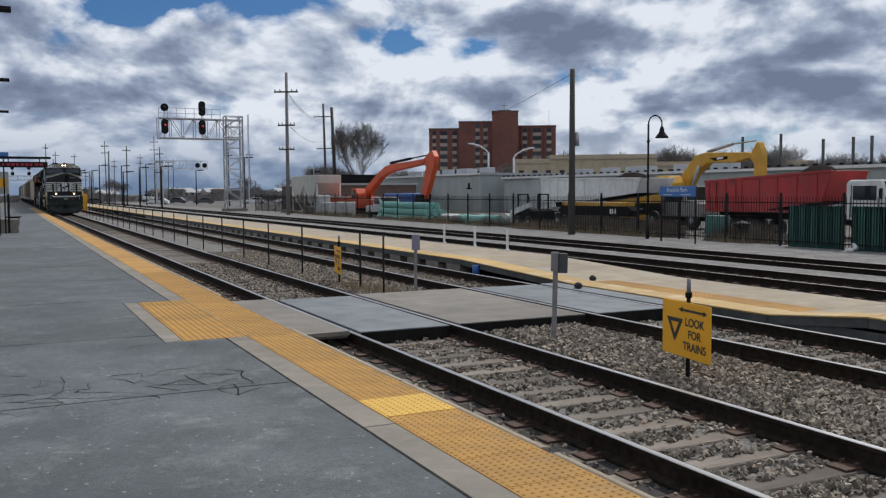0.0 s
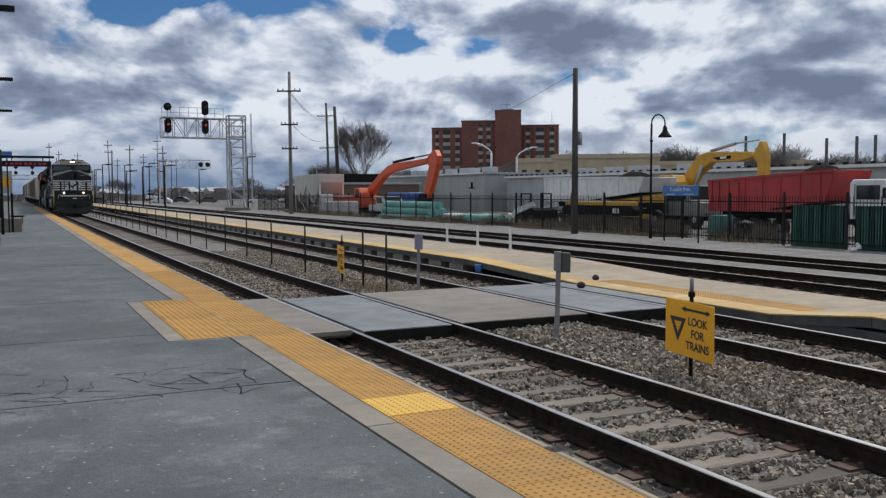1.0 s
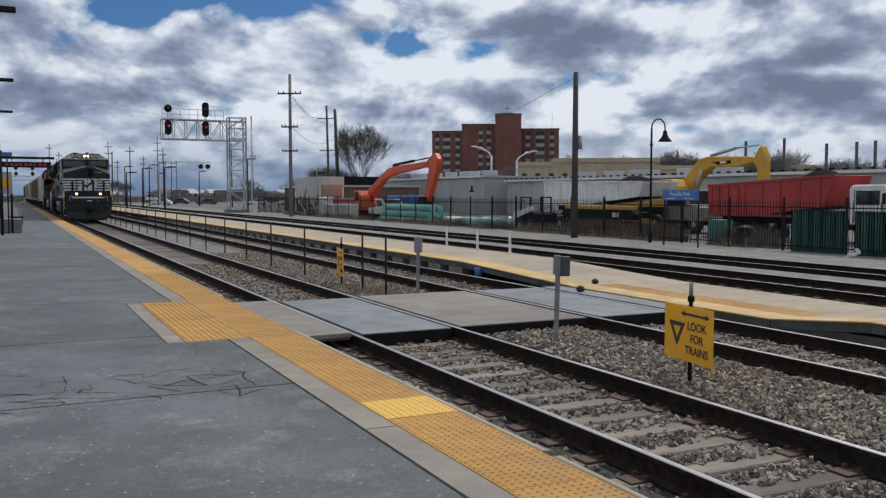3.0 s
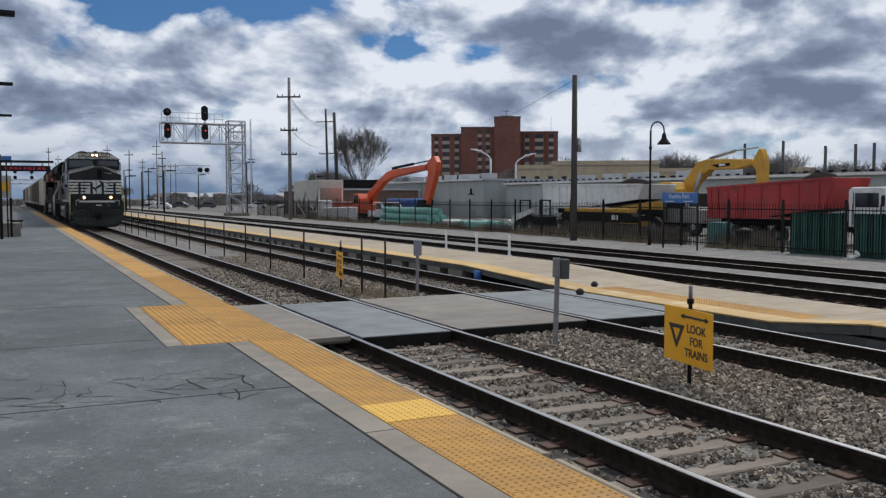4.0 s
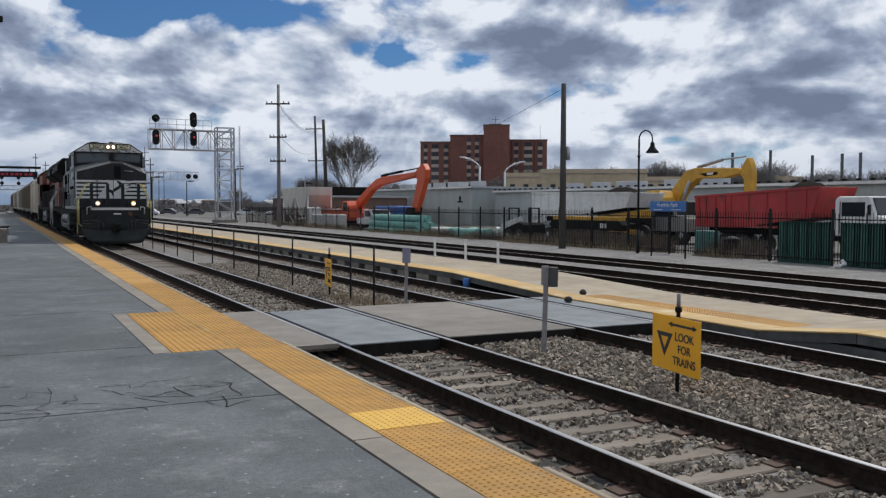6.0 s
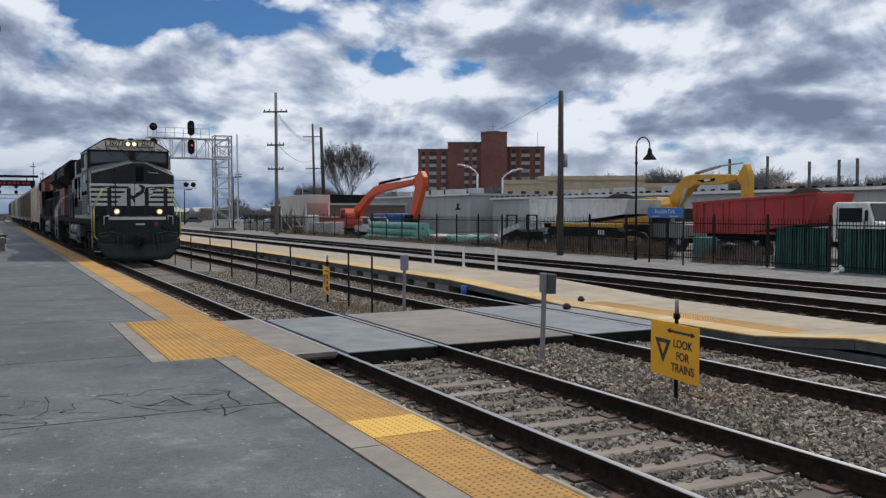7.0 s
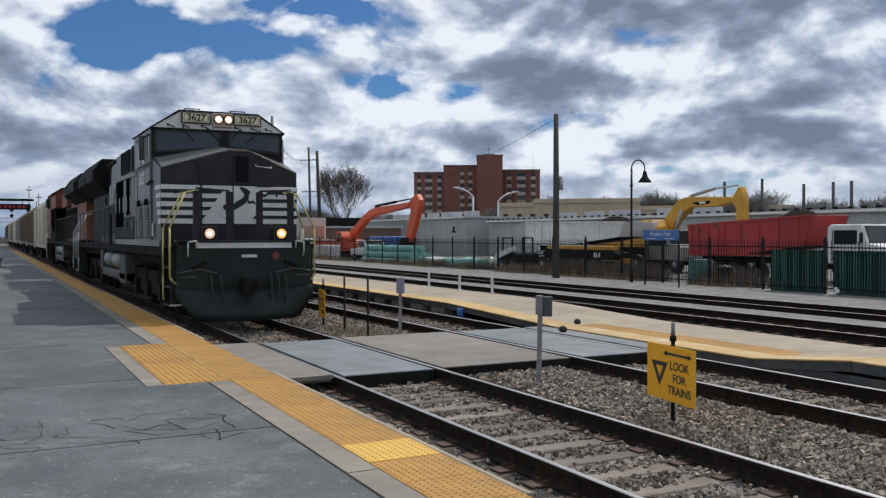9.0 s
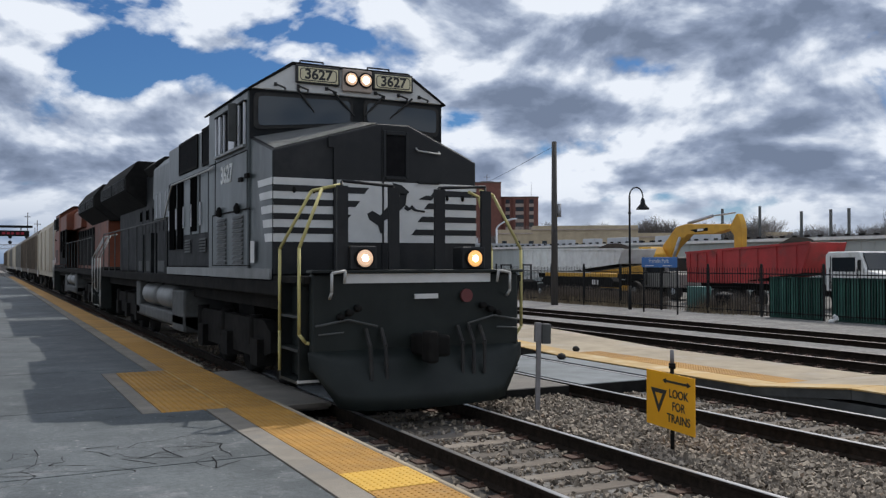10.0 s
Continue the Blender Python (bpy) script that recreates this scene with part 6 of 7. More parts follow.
def lorry_cab(m, label, material):
    t = thing("truck_cab", label, "truck", m)
    bm = bmesh.new()
    prism(bm, [(0, 0.7), (0, 2.25), (0.15, 2.4), (1.7, 2.4), (2.0, 1.6), (3.0, 1.45), (3.1, 0.7)], "x", 0, 2.3)
    part("cab_body", bm, material, t, bevel=0.06)
    bm = bmesh.new()
    box(bm, -0.012, 0.0, 0.35, 1.5, 1.55, 2.15)
    part("side_window", bm, "window", t)
    boxes("side_window", [(2.3, 2.312, 0.35, 1.5, 1.55, 2.15)], "window", t)
    for x in (-0.02, 2.3):
        boxes("door_seam", [(x, x + 0.02, 0.26, 0.29, 0.8, 2.2), (x, x + 0.02, 1.62, 1.65, 0.8, 2.0)], "grime", t)
        boxes("mirror", [(x - 0.12, x + 0.12, 1.72, 1.78, 1.6, 2.05)], "black_steel", t)
    bm = bmesh.new()
    prism(bm, [(1.74, 2.32), (2.01, 1.62), (2.05, 1.62), (1.78, 2.34)], "x", 0.15, 2.15)
    part("windshield", bm, "window", t)
    bm = bmesh.new()
    box(bm, 0.6, 1.7, -1.5, 3.0, 0.45, 0.72)
    part("chassis", bm, "grime", t)
    for y in (-0.9, 2.4):
        for x in (0.2, 2.1):
            wheel(t, x, y, 0.5, 0.5)
    return t


lorry_cab(pose(32.4, 26.75, -0.1, 0, 0, 180) @ pose(-2.3, 0, 0), "white truck cab in front of the dump trailer", "white")
lorry_cab(pose(33.6, 40.2, -0.25, 0, 0, 180) @ pose(-2.3, 0, 0), "grey truck cab parked among the machines", "hopper_grey")


def arm_plate(bm, x, w, pts):
    prism(bm, pts, "x", x - w / 2, x + w / 2)


def excavator(m, label, paint, boom, stick, body, track_len, bucket):
    """Tracked excavator whose boom lies along -y; outlines are given in (y, z)."""
    t = thing("excavator", label, "excavator", m, "excavators")
    y0, y1, zb, zt = body
    bm = bmesh.new()
    prism(bm, [(y0, zb), (y0 + 0.1, zb + 0.75), (y0 + 1.3, zt), (y1 - 0.5, zt), (y1, zt - 0.35), (y1 + 0.1, zb + 0.1), (y1 - 0.3, zb)], "x", -1.3, 1.3)
    part("house", bm, paint, t, bevel=0.06)
    bm = bmesh.new()
    prism(bm, [(y0 - 0.25, zb + 0.25), (y0 - 0.1, zt + 0.25), (y0 + 0.25, zt + 0.7), (y0 + 1.35, zt + 0.7), (y0 + 1.45, zb + 0.25)], "x", -1.32, -0.35)
    cabin = part("cabin", bm, paint, t, bevel=0.05)
    bm = bmesh.new()
    box(bm, -1.335, -1.32, y0 + 0.1, y0 + 1.15, zt - 0.2, zt + 0.55)
    part("side_window", bm, "window", cabin)
    for s in (-1, 1):
        bm = bmesh.new()
        yc = (y0 + y1) / 2
        h = zb - 0.1
        prof = [(yc - track_len / 2 + 0.3 * math.cos(a) - 0.0, h / 2 + h / 2 * math.sin(a)) for a in [math.pi / 2 + math.pi * i / 6 for i in range(7)]]
        prof += [(yc + track_len / 2 + 0.3 * math.cos(a), h / 2 + h / 2 * math.sin(a)) for a in [-math.pi / 2 + math.pi * i / 6 for i in range(7)]]
        prism(bm, prof, "x", s * 1.25 - 0.3, s * 1.25 + 0.3)
        tr = part("crawler_track", bm, "grime", t)
        bm = bmesh.new()
        n = int(track_len / 0.2)
        for k in range(n):
            y = yc - track_len / 2 + (k + 0.5) * track_len / n
            box(bm, s * 1.25 - 0.32, s * 1.25 + 0.32, y - 0.03, y + 0.03, h, h + 0.04)
        tagged(part("track_shoes", bm, "grime", tr), kind="stuff")
        bm = bmesh.new()
        box(bm, s * 1.25 - 0.33, s * 1.25 + 0.33, yc - track_len * 0.36, yc + track_len * 0.36, h * 0.35, h * 0.7)
        part("track_frame", bm, paint, tr)
    bm = bmesh.new()
    arm_plate(bm, 0.2, 0.55, boom)
    bo = part("boom", bm, paint, t, bevel=0.05)
    bm = bmesh.new()
    arm_plate(bm, 0.2, 0.42, stick)
    part("stick", bm, paint, t, bevel=0.04)
    bm = bmesh.new()
    arm_plate(bm, 0.2, 0.9, bucket)
    part("bucket", bm, "grime" if paint == "orange" else paint, t, bevel=0.03)
    return t, bo


ex1, bo1 = excavator(pose(37, 42.4, -0.25), "yellow tracked excavator with raised arm", "cat_yellow",
    [(0.4, 2.2), (-0.55, 2.2), (-1.1, 3.0), (-2.2, 3.75), (-4.4, 3.72), (-5.6, 3.95), (-5.5, 4.25), (-4.0, 4.3), (-2.0, 4.38), (-1.2, 4.22), (-0.1, 3.2)],
    [(-5.45, 3.95), (-5.75, 4.45), (-5.98, 4.78), (-6.1, 4.8), (-6.28, 4.45), (-6.4, 4.0), (-6.38, 2.5), (-5.82, 2.5), (-5.82, 3.6)],
    (-0.6, 5.6, 1.05, 2.35), 4.6, [(-6.6, 2.7), (-6.7, 1.9), (-6.0, 1.5), (-5.5, 2.0), (-5.55, 2.75)])
bm = bmesh.new()
cyl(bm, (0.2, -2.0, 4.42), (0.2, -4.0, 4.78), 0.10, n=10)
cyl(bm, (0.2, -4.0, 4.78), (0.2, -5.75, 4.88), 0.05, n=10)
part("ram", bm, "grey_steel", bo1, "steel hydraulic ram")
bm = bmesh.new()
cyl(bm, (-0.2, -0.9, 1.9), (-0.2, -1.7, 3.6), 0.09, n=10)
part("ram", bm, "grey_steel", bo1)
bm = bmesh.new()
prism(bm, [(-2.4, 4.02), (-3.9, 4.1), (-3.9, 3.92), (-2.9, 3.86)], "x", -0.085, -0.078)
part("decal", bm, "grime", bo1, "plain dark decal")
bm = bmesh.new()
prism(bm, [(-3.05, 3.92), (-3.55, 3.95), (-3.55, 4.06), (-3.05, 4.05)], "x", -0.09, -0.085)
part("decal", bm, "white", bo1, "plain white mark")
ex2, bo2 = excavator(pose(30, 77.0, -0.3), "orange tracked excavator with raised folded arm", "orange",
    [(1.2, 1.7), (0.3, 1.75), (-1.6, 2.75), (-3.4, 3.55), (-5.4, 3.95), (-9.0, 4.2), (-12.4, 4.45), (-12.6, 4.85), (-9.0, 4.72), (-5.6, 4.62), (-4.2, 4.45), (-2.2, 3.75), (0.6, 2.6)],
    [(-12.0, 4.7), (-13.3, 5.35), (-13.8, 5.45), (-14.3, 4.95), (-14.2, 4.3), (-13.4, 3.0), (-12.5, 1.65), (-11.5, 1.65), (-12.2, 3.1), (-12.7, 4.2)],
    (-0.5, 9.8, 0.75, 1.85), 6.0, [(-12.4, 2.0), (-12.1, 1.1), (-11.2, 0.9), (-10.9, 1.5), (-11.3, 2.0)])
bm = bmesh.new()
cyl(bm, (0.2, -5.4, 4.78), (0.2, -9.4, 4.98), 0.11, n=10)
cyl(bm, (0.2, -9.4, 4.98), (0.2, -12.9, 5.15), 0.055, n=10)
box(bm, -0.02, 0.42, -5.7, -5.3, 4.58, 4.82)
part("ram", bm, "grime", bo2)
bm = bmesh.new()
box(bm, -1.36, -1.30, 1.2, 9.6, 1.72, 1.84)
part("guard_rail", bm, "white", ex2)

# wagon-like sidings machine parts with pale marks
crawler = thing("crawler_loader", "dark low crawler machine with pale yellow deck", "loader", pose(27.6, 35.2, -0.25))
bm = bmesh.new()
prism(bm, [(0.2, 0.85), (0, 1.15), (0.3, 1.35), (6.2, 1.35), (6.5, 1.15), (6.3, 0.85)], "x", 0, 0.5)
part("side_frame", bm, "grime", crawler, bevel=0.04)
bm = bmesh.new()
box(bm, 0.05, 0.6, 0.5, 6.2, 1.36, 1.55)
part("deck", bm, "cat_yellow", crawler, bevel=0.02)
bm = bmesh.new()
prism(bm, [(0.0, 0.3), (0.4, 0.0), (5.8, 0.0), (6.3, 0.3), (6.3, 0.55), (5.9, 0.8), (0.4, 0.8), (0.0, 0.55)], "x", 0.05, 0.55)
part("crawler_track", bm, "grime", crawler)
for y in (1.3, 4.9):
    bm = bmesh.new()
    for k in range(3):
        box(bm, -0.008, 0.0, y + k * 0.2, y + k * 0.2 + 0.13, 0.98, 1.22)
    part("mark", bm, "white", crawler, "plain pale mark")

skid = thing("skid_loader", "small white and black skid-steer loader", "loader", pose(27.5, 44.0, -0.25))
bm = bmesh.new()
prism(bm, [(0.2, 0.35), (0.2, 1.0), (0.7, 1.1), (2.2, 1.1), (2.5, 0.8), (2.4, 0.35)], "x", 0, 1.5)
part("body", bm, "grime", skid, bevel=0.04)
for x in (0.0, 1.4):
    boxes("cage_frame", [(x, x + 0.08, 0.8, 0.88, 1.1, 1.95), (x, x + 0.08, 1.9, 1.98, 1.1, 1.95), (x, x + 0.08, 0.8, 1.98, 1.92, 2.0)], "black_steel", skid)
for x in (-0.12, 1.55):
    bm = bmesh.new()
    prism(bm, [(0.3, 1.25), (2.2, 0.75), (3.0, 0.25), (3.25, 0.3), (2.5, 1.05), (0.4, 1.5)], "x", x, x + 0.1)
    part("lift_arm", bm, "white", skid)
bm = bmesh.new()
prism(bm, [(2.9, 0.1), (3.6, 0.12), (3.3, 0.35), (3.25, 0.8), (3.0, 0.7)], "x", -0.1, 1.6)
part("bucket", bm, "white", skid)
for x in (0.0, 1.5):
    for y in (0.65, 1.85):
        wheel(skid, x, y, 0.36, 0.36, 0.22)

# pipes
PG = -0.25
def pipe_mesh(l, r):
    bm = bmesh.new()
    lathe(bm, [(r, 0), (r, l - 0.35), (r * 1.14, l - 0.3), (r * 1.14, l), (r * 0.9, l), (r * 0.9, l - 0.5)], (0, 0, 0), 16, "y")
    return mesh_of("pipe", bm, "pipe")
LONG, SHORT = pipe_mesh(8.4, 0.235), pipe_mesh(2.4, 0.34)
for row, n in ((0, 4), (1, 3), (2, 2)):
    for i in range(n):
        ob = new("drain_pipe", LONG)
        ob.matrix_basis = pose(25.3 + i * 0.54 + row * 0.27, 54.2 + 0.25 * row, PG + 0.27 + row * 0.46)
        tagged(ob, "long pale green plastic drain pipe in a stack", "pipe", "stacked green pipes")
for i, (x, y, a) in enumerate(((25.6, 46.3, 4), (26.3, 46.1, -3), (25.9, 48.6, 12))):
    ob = new("drain_pipe", SHORT)
    ob.matrix_basis = pose(x, y, PG + 0.385, 0, 0, a)
    tagged(ob, "short wide green plastic pipe lying open-ended", "pipe", "short green pipes")
bm = bmesh.new()
box(bm, 0, 2.2, 0, 5.5, 0, 2.05)
tagged(part("tarped_load", bm, "blue", at=pose(33.2, 75.5, -0.25), bevel=0.15), "load under a blue tarpaulin in the yard", "tarpaulin")
bm = bmesh.new()
prism(bm, [(0, 0), (0.2, 0.7), (1.3, 0.75), (1.6, 0.0)], "y", 0, 1.2)
tagged(part("pallet_wrap", bm, "white", at=pose(25.9, 49.6, -0.25) @ pose(0, 0, 0, 0, 0, 90), bevel=0.1), "pale wrapped pallet of building material", "pallet")


def car(name, label, m, material, pickup=False, s=1.0):
    t = thing(name, label, "car", m)
    bm = bmesh.new()
    if pickup:
        out = [(0, 0.45), (0, 1.0), (1.7, 1.02), (1.8, 1.75), (3.1, 1.75), (3.7, 1.1), (5.2, 1.0), (5.3, 0.45)]
    else:
        out = [(0, 0.35), (0.05, 0.85), (0.5, 1.0), (1.1, 1.42), (2.6, 1.45), (3.3, 0.98), (4.3, 0.85), (4.45, 0.35)]
    prism(bm, out, "x", 0, 1.8)
    part("car_body", bm, material, t, bevel=0.08)
    glass = [(1.95, 1.15), (1.95, 1.65), (3.0, 1.65), (3.4, 1.15)] if pickup else [(0.85, 1.02), (1.2, 1.36), (2.55, 1.38), (3.05, 1.02)]
    for x in (-0.008, 1.8):
        bm = bmesh.new()
        prism(bm, glass, "x", x, x + 0.008)
        part("side_window", bm, "window", t)
    bm = bmesh.new()
    e = 3.12 if pickup else 2.62
    zt, zb, ye = (1.7, 1.15, 3.72) if pickup else (1.4, 1.0, 3.32)
    prism(bm, [(e, zt), (ye, zb), (ye + 0.02, zb + 0.02), (e + 0.02, zt + 0.02)], "x", 0.15, 1.65)
    part("windshield", bm, "window", t)
    for y in ((0.95, 4.2) if pickup else (0.85, 3.55)):
        for x in (0.1, 1.7):
            wheel(t, x, y, 0.34, 0.34, 0.2)
    return t


car("pickup_truck", "white pickup truck parked behind the green pipes", pose(30.2, 73.5, -0.25, 0, 0, 180), "car_white", True)
R = random.Random(5)
for k, (x, y, rz, mname, lab) in enumerate(((19.5, 124, 70, "car_white", "white car on the far road"), (26.5, 128, 80, "car_dark", "dark car on the far road"),
        (32.0, 121, 75, "car_white", "white car parked beyond the crossing"), (37.0, 123, 95, "car_white", "pale car parked beyond the crossing"),
        (24.0, 137, 60, "car_dark", "dark car parked beyond the crossing"), (41.0, 130, 80, "car_dark", "dark car in the far lot"), (12.0, 131, 85, "car_dark", "dark car on the far road"))):
    car("parked_car", lab, pose(x * 1.5, y * 1.5, -0.4, 0, 0, rz), mname)
lorry_cab(pose(37.5, 262, -0.4, 0, 0, 150), "white truck waiting at the far road", "car_white")
bm = bmesh.new()
prism(bm, [(-60, 112.0), (140, 104.0), (140, 113.0), (-60, 121.0)], "z", -0.6, -0.365)
tagged(part("road", bm, "asphalt"), "grey asphalt road crossing beyond the platforms", "road", kind="structure")
bm = bmesh.new()
prism(bm, [(24.5, 84), (60, 84), (60, 104), (24.5, 106)], "z", -0.7, -0.22)
tagged(part("pavement", bm, "concrete"), "pale paved apron by the road", "pavement", kind="structure")


# ---- buildings ----
def warehouse(name, label, m, w, d, h, material, door=None):
    """Long low metal building; its long side runs along y at x = 0."""
    t = thing(name, label, "building", m)
    bm = bmesh.new()
    if door:
        y0, y1, zd = door
        box(bm, 0, 0.3, 0, y0, -0.3, h), box(bm, 0, 0.3, y1, w, -0.3, h), box(bm, 0, 0.3, y0, y1, zd, h)
        box(bm, 0.3, d, 0, 0.3, -0.3, h), box(bm, 0.3, d, w - 0.3, w, -0.3, h), box(bm, d - 0.3, d, 0.3, w - 0.3, -0.3, h)
        part("wall", bm, material, t)
        bm = bmesh.new()
        box(bm, 2.2, 2.3, y0 - 2, y1 + 2, -0.3, h)
        part("inner_wall", bm, "grime", t)
        bm = bmesh.new()
        box(bm, -0.12, 0.0, y0 - 0.2, y1 + 0.2, zd, zd + 0.25)
        part("door_lintel", bm, "white", t)
    else:
        box(bm, 0, d, 0, w, -0.3, h)
        part("wall", bm, material, t)
    bm = bmesh.new()
    box(bm, -0.25, d + 0.2, -0.2, w + 0.2, h, h + 0.22)
    part("roof", bm, "roof_grey", t)
    bm = bmesh.new()
    box(bm, -0.30, -0.25, -0.2, w + 0.2, h + 0.02, h + 0.2)
    part("gutter", bm, "white", t)
    n = int(w / 1.0)
    bm = bmesh.new()
    for k in range(n):
        box(bm, -0.02, 0.0, k * w / n, k * w / n + 0.06, -0.3, h)
    tagged(part("wall_rib", bm, material, t), kind="stuff")
    return t


w1 = warehouse("warehouse", "long grey metal warehouse with a flat roof", pose(48, 30, 0), 53, 26, 3.25, "metal_wall")
bm = bmesh.new()
for k in range(52):
    box(bm, -0.34, -0.25, 0.4 + k * 1.02, 0.75 + k * 1.02, 3.5, 3.62)
tagged(part("roof_clip", bm, "grime", w1), kind="stuff")
w2 = warehouse("warehouse", "grey metal warehouse with an open dark doorway", pose(46, 84.5, 0), 30, 24, 3.75, "metal_wall", (22.5, 27.0, 2.9))
for k, (y, z, s) in enumerate(((4, 3.98, 1.0), (9, 3.98, 1.4), (14, 3.98, 0.9), (19, 3.98, 1.3), (24, 3.98, 1.1))):
    bm = bmesh.new()
    box(bm, 3, 3 + s, y, y + 2 * s, z, z + 0.7)
    part("roof_unit", bm, "roof_grey", w2, bevel=0.05)
for k, (y, s) in enumerate(((26, 1.2), (31, 1.0), (37, 1.5), (42, 1.0), (47, 1.3))):
    bm = bmesh.new()
    box(bm, 6, 6 + s, y, y + 2 * s, 3.47, 4.25)
    part("roof_unit", bm, "roof_grey", w1, bevel=0.05)
bm = bmesh.new()
box(bm, -0.05, 0.0, 2.2, 3.4, 2.2, 2.35), box(bm, -0.05, 0.0, 2.6, 3.0, 2.35, 2.9)
part("wall_vent", bm, "grime", w2)
w3 = warehouse("brick_store", "low brown brick building beyond the fence", pose(33.5, 96, 0), 22, 10, 2.75, "brick_brown")
bm = bmesh.new()
box(bm, 0.5, 6, 2, 9, 2.97, 4.0)
part("roof_box", bm, "grime", w3)
for k in range(5):
    yy = (50.6, 46.9, 43.2, 40.8, 39.4)[k] * 1.06
    zt = (6.2, 6.2, 5.6, 5.6, 5.6)[k]
    bm = bmesh.new()
    box(bm, -0.075, 0.075, -0.075, 0.075, 3.3, zt - 0.12)
    box(bm, -0.2, 0.2, -0.2, 0.2, 3.3, 3.6)
    tagged(part("steel_column", bm, "grime_grey", at=pose(53, yy, 0.1)), "bare steel column standing above the warehouse roof", "column", "steel columns")

bin_set = thing("storage_hopper", "pale cream steel storage hopper on legs", "hopper", pose(27.3, 84.0, -0.25))
bm = bmesh.new()
prism(bm, [(0, 3.1), (0, 3.9), (8.5, 3.9), (8.5, 3.1), (7.0, 1.1), (6.0, 1.1), (4.25, 2.95), (2.5, 1.1), (1.5, 1.1)], "x", 0, 2.6)
part("bin", bm, "cream", bin_set, bevel=0.05)
for x in (0.05, 2.45):
    for y in (0.05, 4.2, 8.3):
        bm = bmesh.new()
        box(bm, x, x + 0.12, y, y + 0.12, 0, 3.2)
        part("leg", bm, "white", bin_set)
bm = bmesh.new()
tube(bm, [(0.1, 1, 3.9), (0.1, 1, 4.6), (0.1, 4, 4.6), (0.1, 4, 3.9)], 0.04, 6)
part("guard_rail", bm, "grey_steel", bin_set)
for y0, y1 in ((0.1, 4.2), (4.2, 8.3)):
    bm = bmesh.new()
    tube(bm, [(0.0, y0, 0.2), (0.0, y1, 2.2)], 0.045, 6)
    part("brace", bm, "white", bin_set)
for k, (y, w, h, lab) in enumerate(((76.5, 1.1, 1.9, "tall pale wrapped block by the fence"), (70.0, 3.0, 1.35, "pale wrapped building blocks by the fence"), (73.4, 2.4, 1.3, "pale wrapped building blocks by the fence"), (78.5, 2.6, 0.9, "grey heap of wrapped blocks"))):
    bm = bmesh.new()
    box(bm, 0, 1.2, 0, w, 0, h)
    tagged(part("wrapped_block", bm, "white" if k < 3 else "concrete", at=pose(25.0, y, -0.25), bevel=0.12), lab, "blocks", "wrapped blocks")


def apartment_block():
    t = thing("apartment_building", "tall red brick apartment building with a central tower", "building", pose(144.9, 307.6, -0.4, 0, 0, -29.2))
    wings = [(0, 11.4, 0, 14, 26.2), (11.4, 24.0, -2.2, 14, 28.6), (24.0, 33.6, -7.0, 12, 32.0), (33.6, 48.0, 0, 14, 27.0)]
    for x0, x1, y0, y1, h in wings:
        bm = bmesh.new()
        box(bm, x0, x1, y0, y1, 0, h)
        part("wall", bm, "brick", t)
        bm = bmesh.new()
        box(bm, x0 - 0.15, x1 + 0.15, y0 - 0.15, y1, h, h + 0.45)
        part("parapet", bm, "brick_brown", t)
    bm = bmesh.new()
    box(bm, 26, 31, 0, 5, 32.4, 33.4)
    tube(bm, [(28.5, 0.5, 32.4), (28.5, 0.5, 36.0)], 0.12, 5)
    tube(bm, [(27.2, 0.5, 35.0), (29.8, 0.5, 35.0)], 0.10, 5)
    part("roof_gear", bm, "weather_steel", t)
    bm = bmesh.new()
    tube(bm, [(45.5, 2, 27.4), (45.5, 2, 33.0)], 0.06, 5)
    part("antenna", bm, "weather_steel", t)
    pane, trim = bmesh.new(), bmesh.new()
    box(pane, 0, 1.0, -0.06, 0.02, 0, 1.55)
    box(trim, 0, 1.0, -0.04, 0.02, 0, 1.2)
    pane, trim = mesh_of("window", pane, "window"), mesh_of("window_panel", trim, "stone_trim")
    def row(xs, y0, ztop, scale):
        for x, w in xs:
            for k in range(8):
                z = ztop - 2.2 - 2.95 * k
                piece("window", pane, t, Matrix.Translation((x, y0, z)) @ Matrix.Diagonal((w, 1, 1, 1)))
                if scale:
                    piece("window_panel", trim, t, Matrix.Translation((x - 0.1, y0, z - 1.25)) @ Matrix.Diagonal((w + 0.2, 1, 1, 1)))
    row([(1.4, 1.2), (4.3, 2.6), (9.0, 1.5)], 0, 26.2, True)
    row([(17.8, 1.4), (20.8, 1.4)], -2.2, 28.6, True)
    row([(35.6, 1.5), (39.4, 3.0), (44.6, 1.6)], 0, 27.0, True)
    for x in (34.8, 38.3, 43.4):
        bm = bmesh.new()
        box(bm, x, x + 0.7, -0.5, 0, 0, 27.3)
        part("pilaster", bm, "brick", t)
    for k in range(8):
        bm = bmesh.new()
        box(bm, 33.56, 33.66, -4.6, -3.4, 28.5 - 2.95 * k, 30.0 - 2.95 * k)
        part("window", bm, "window", t)
    return t


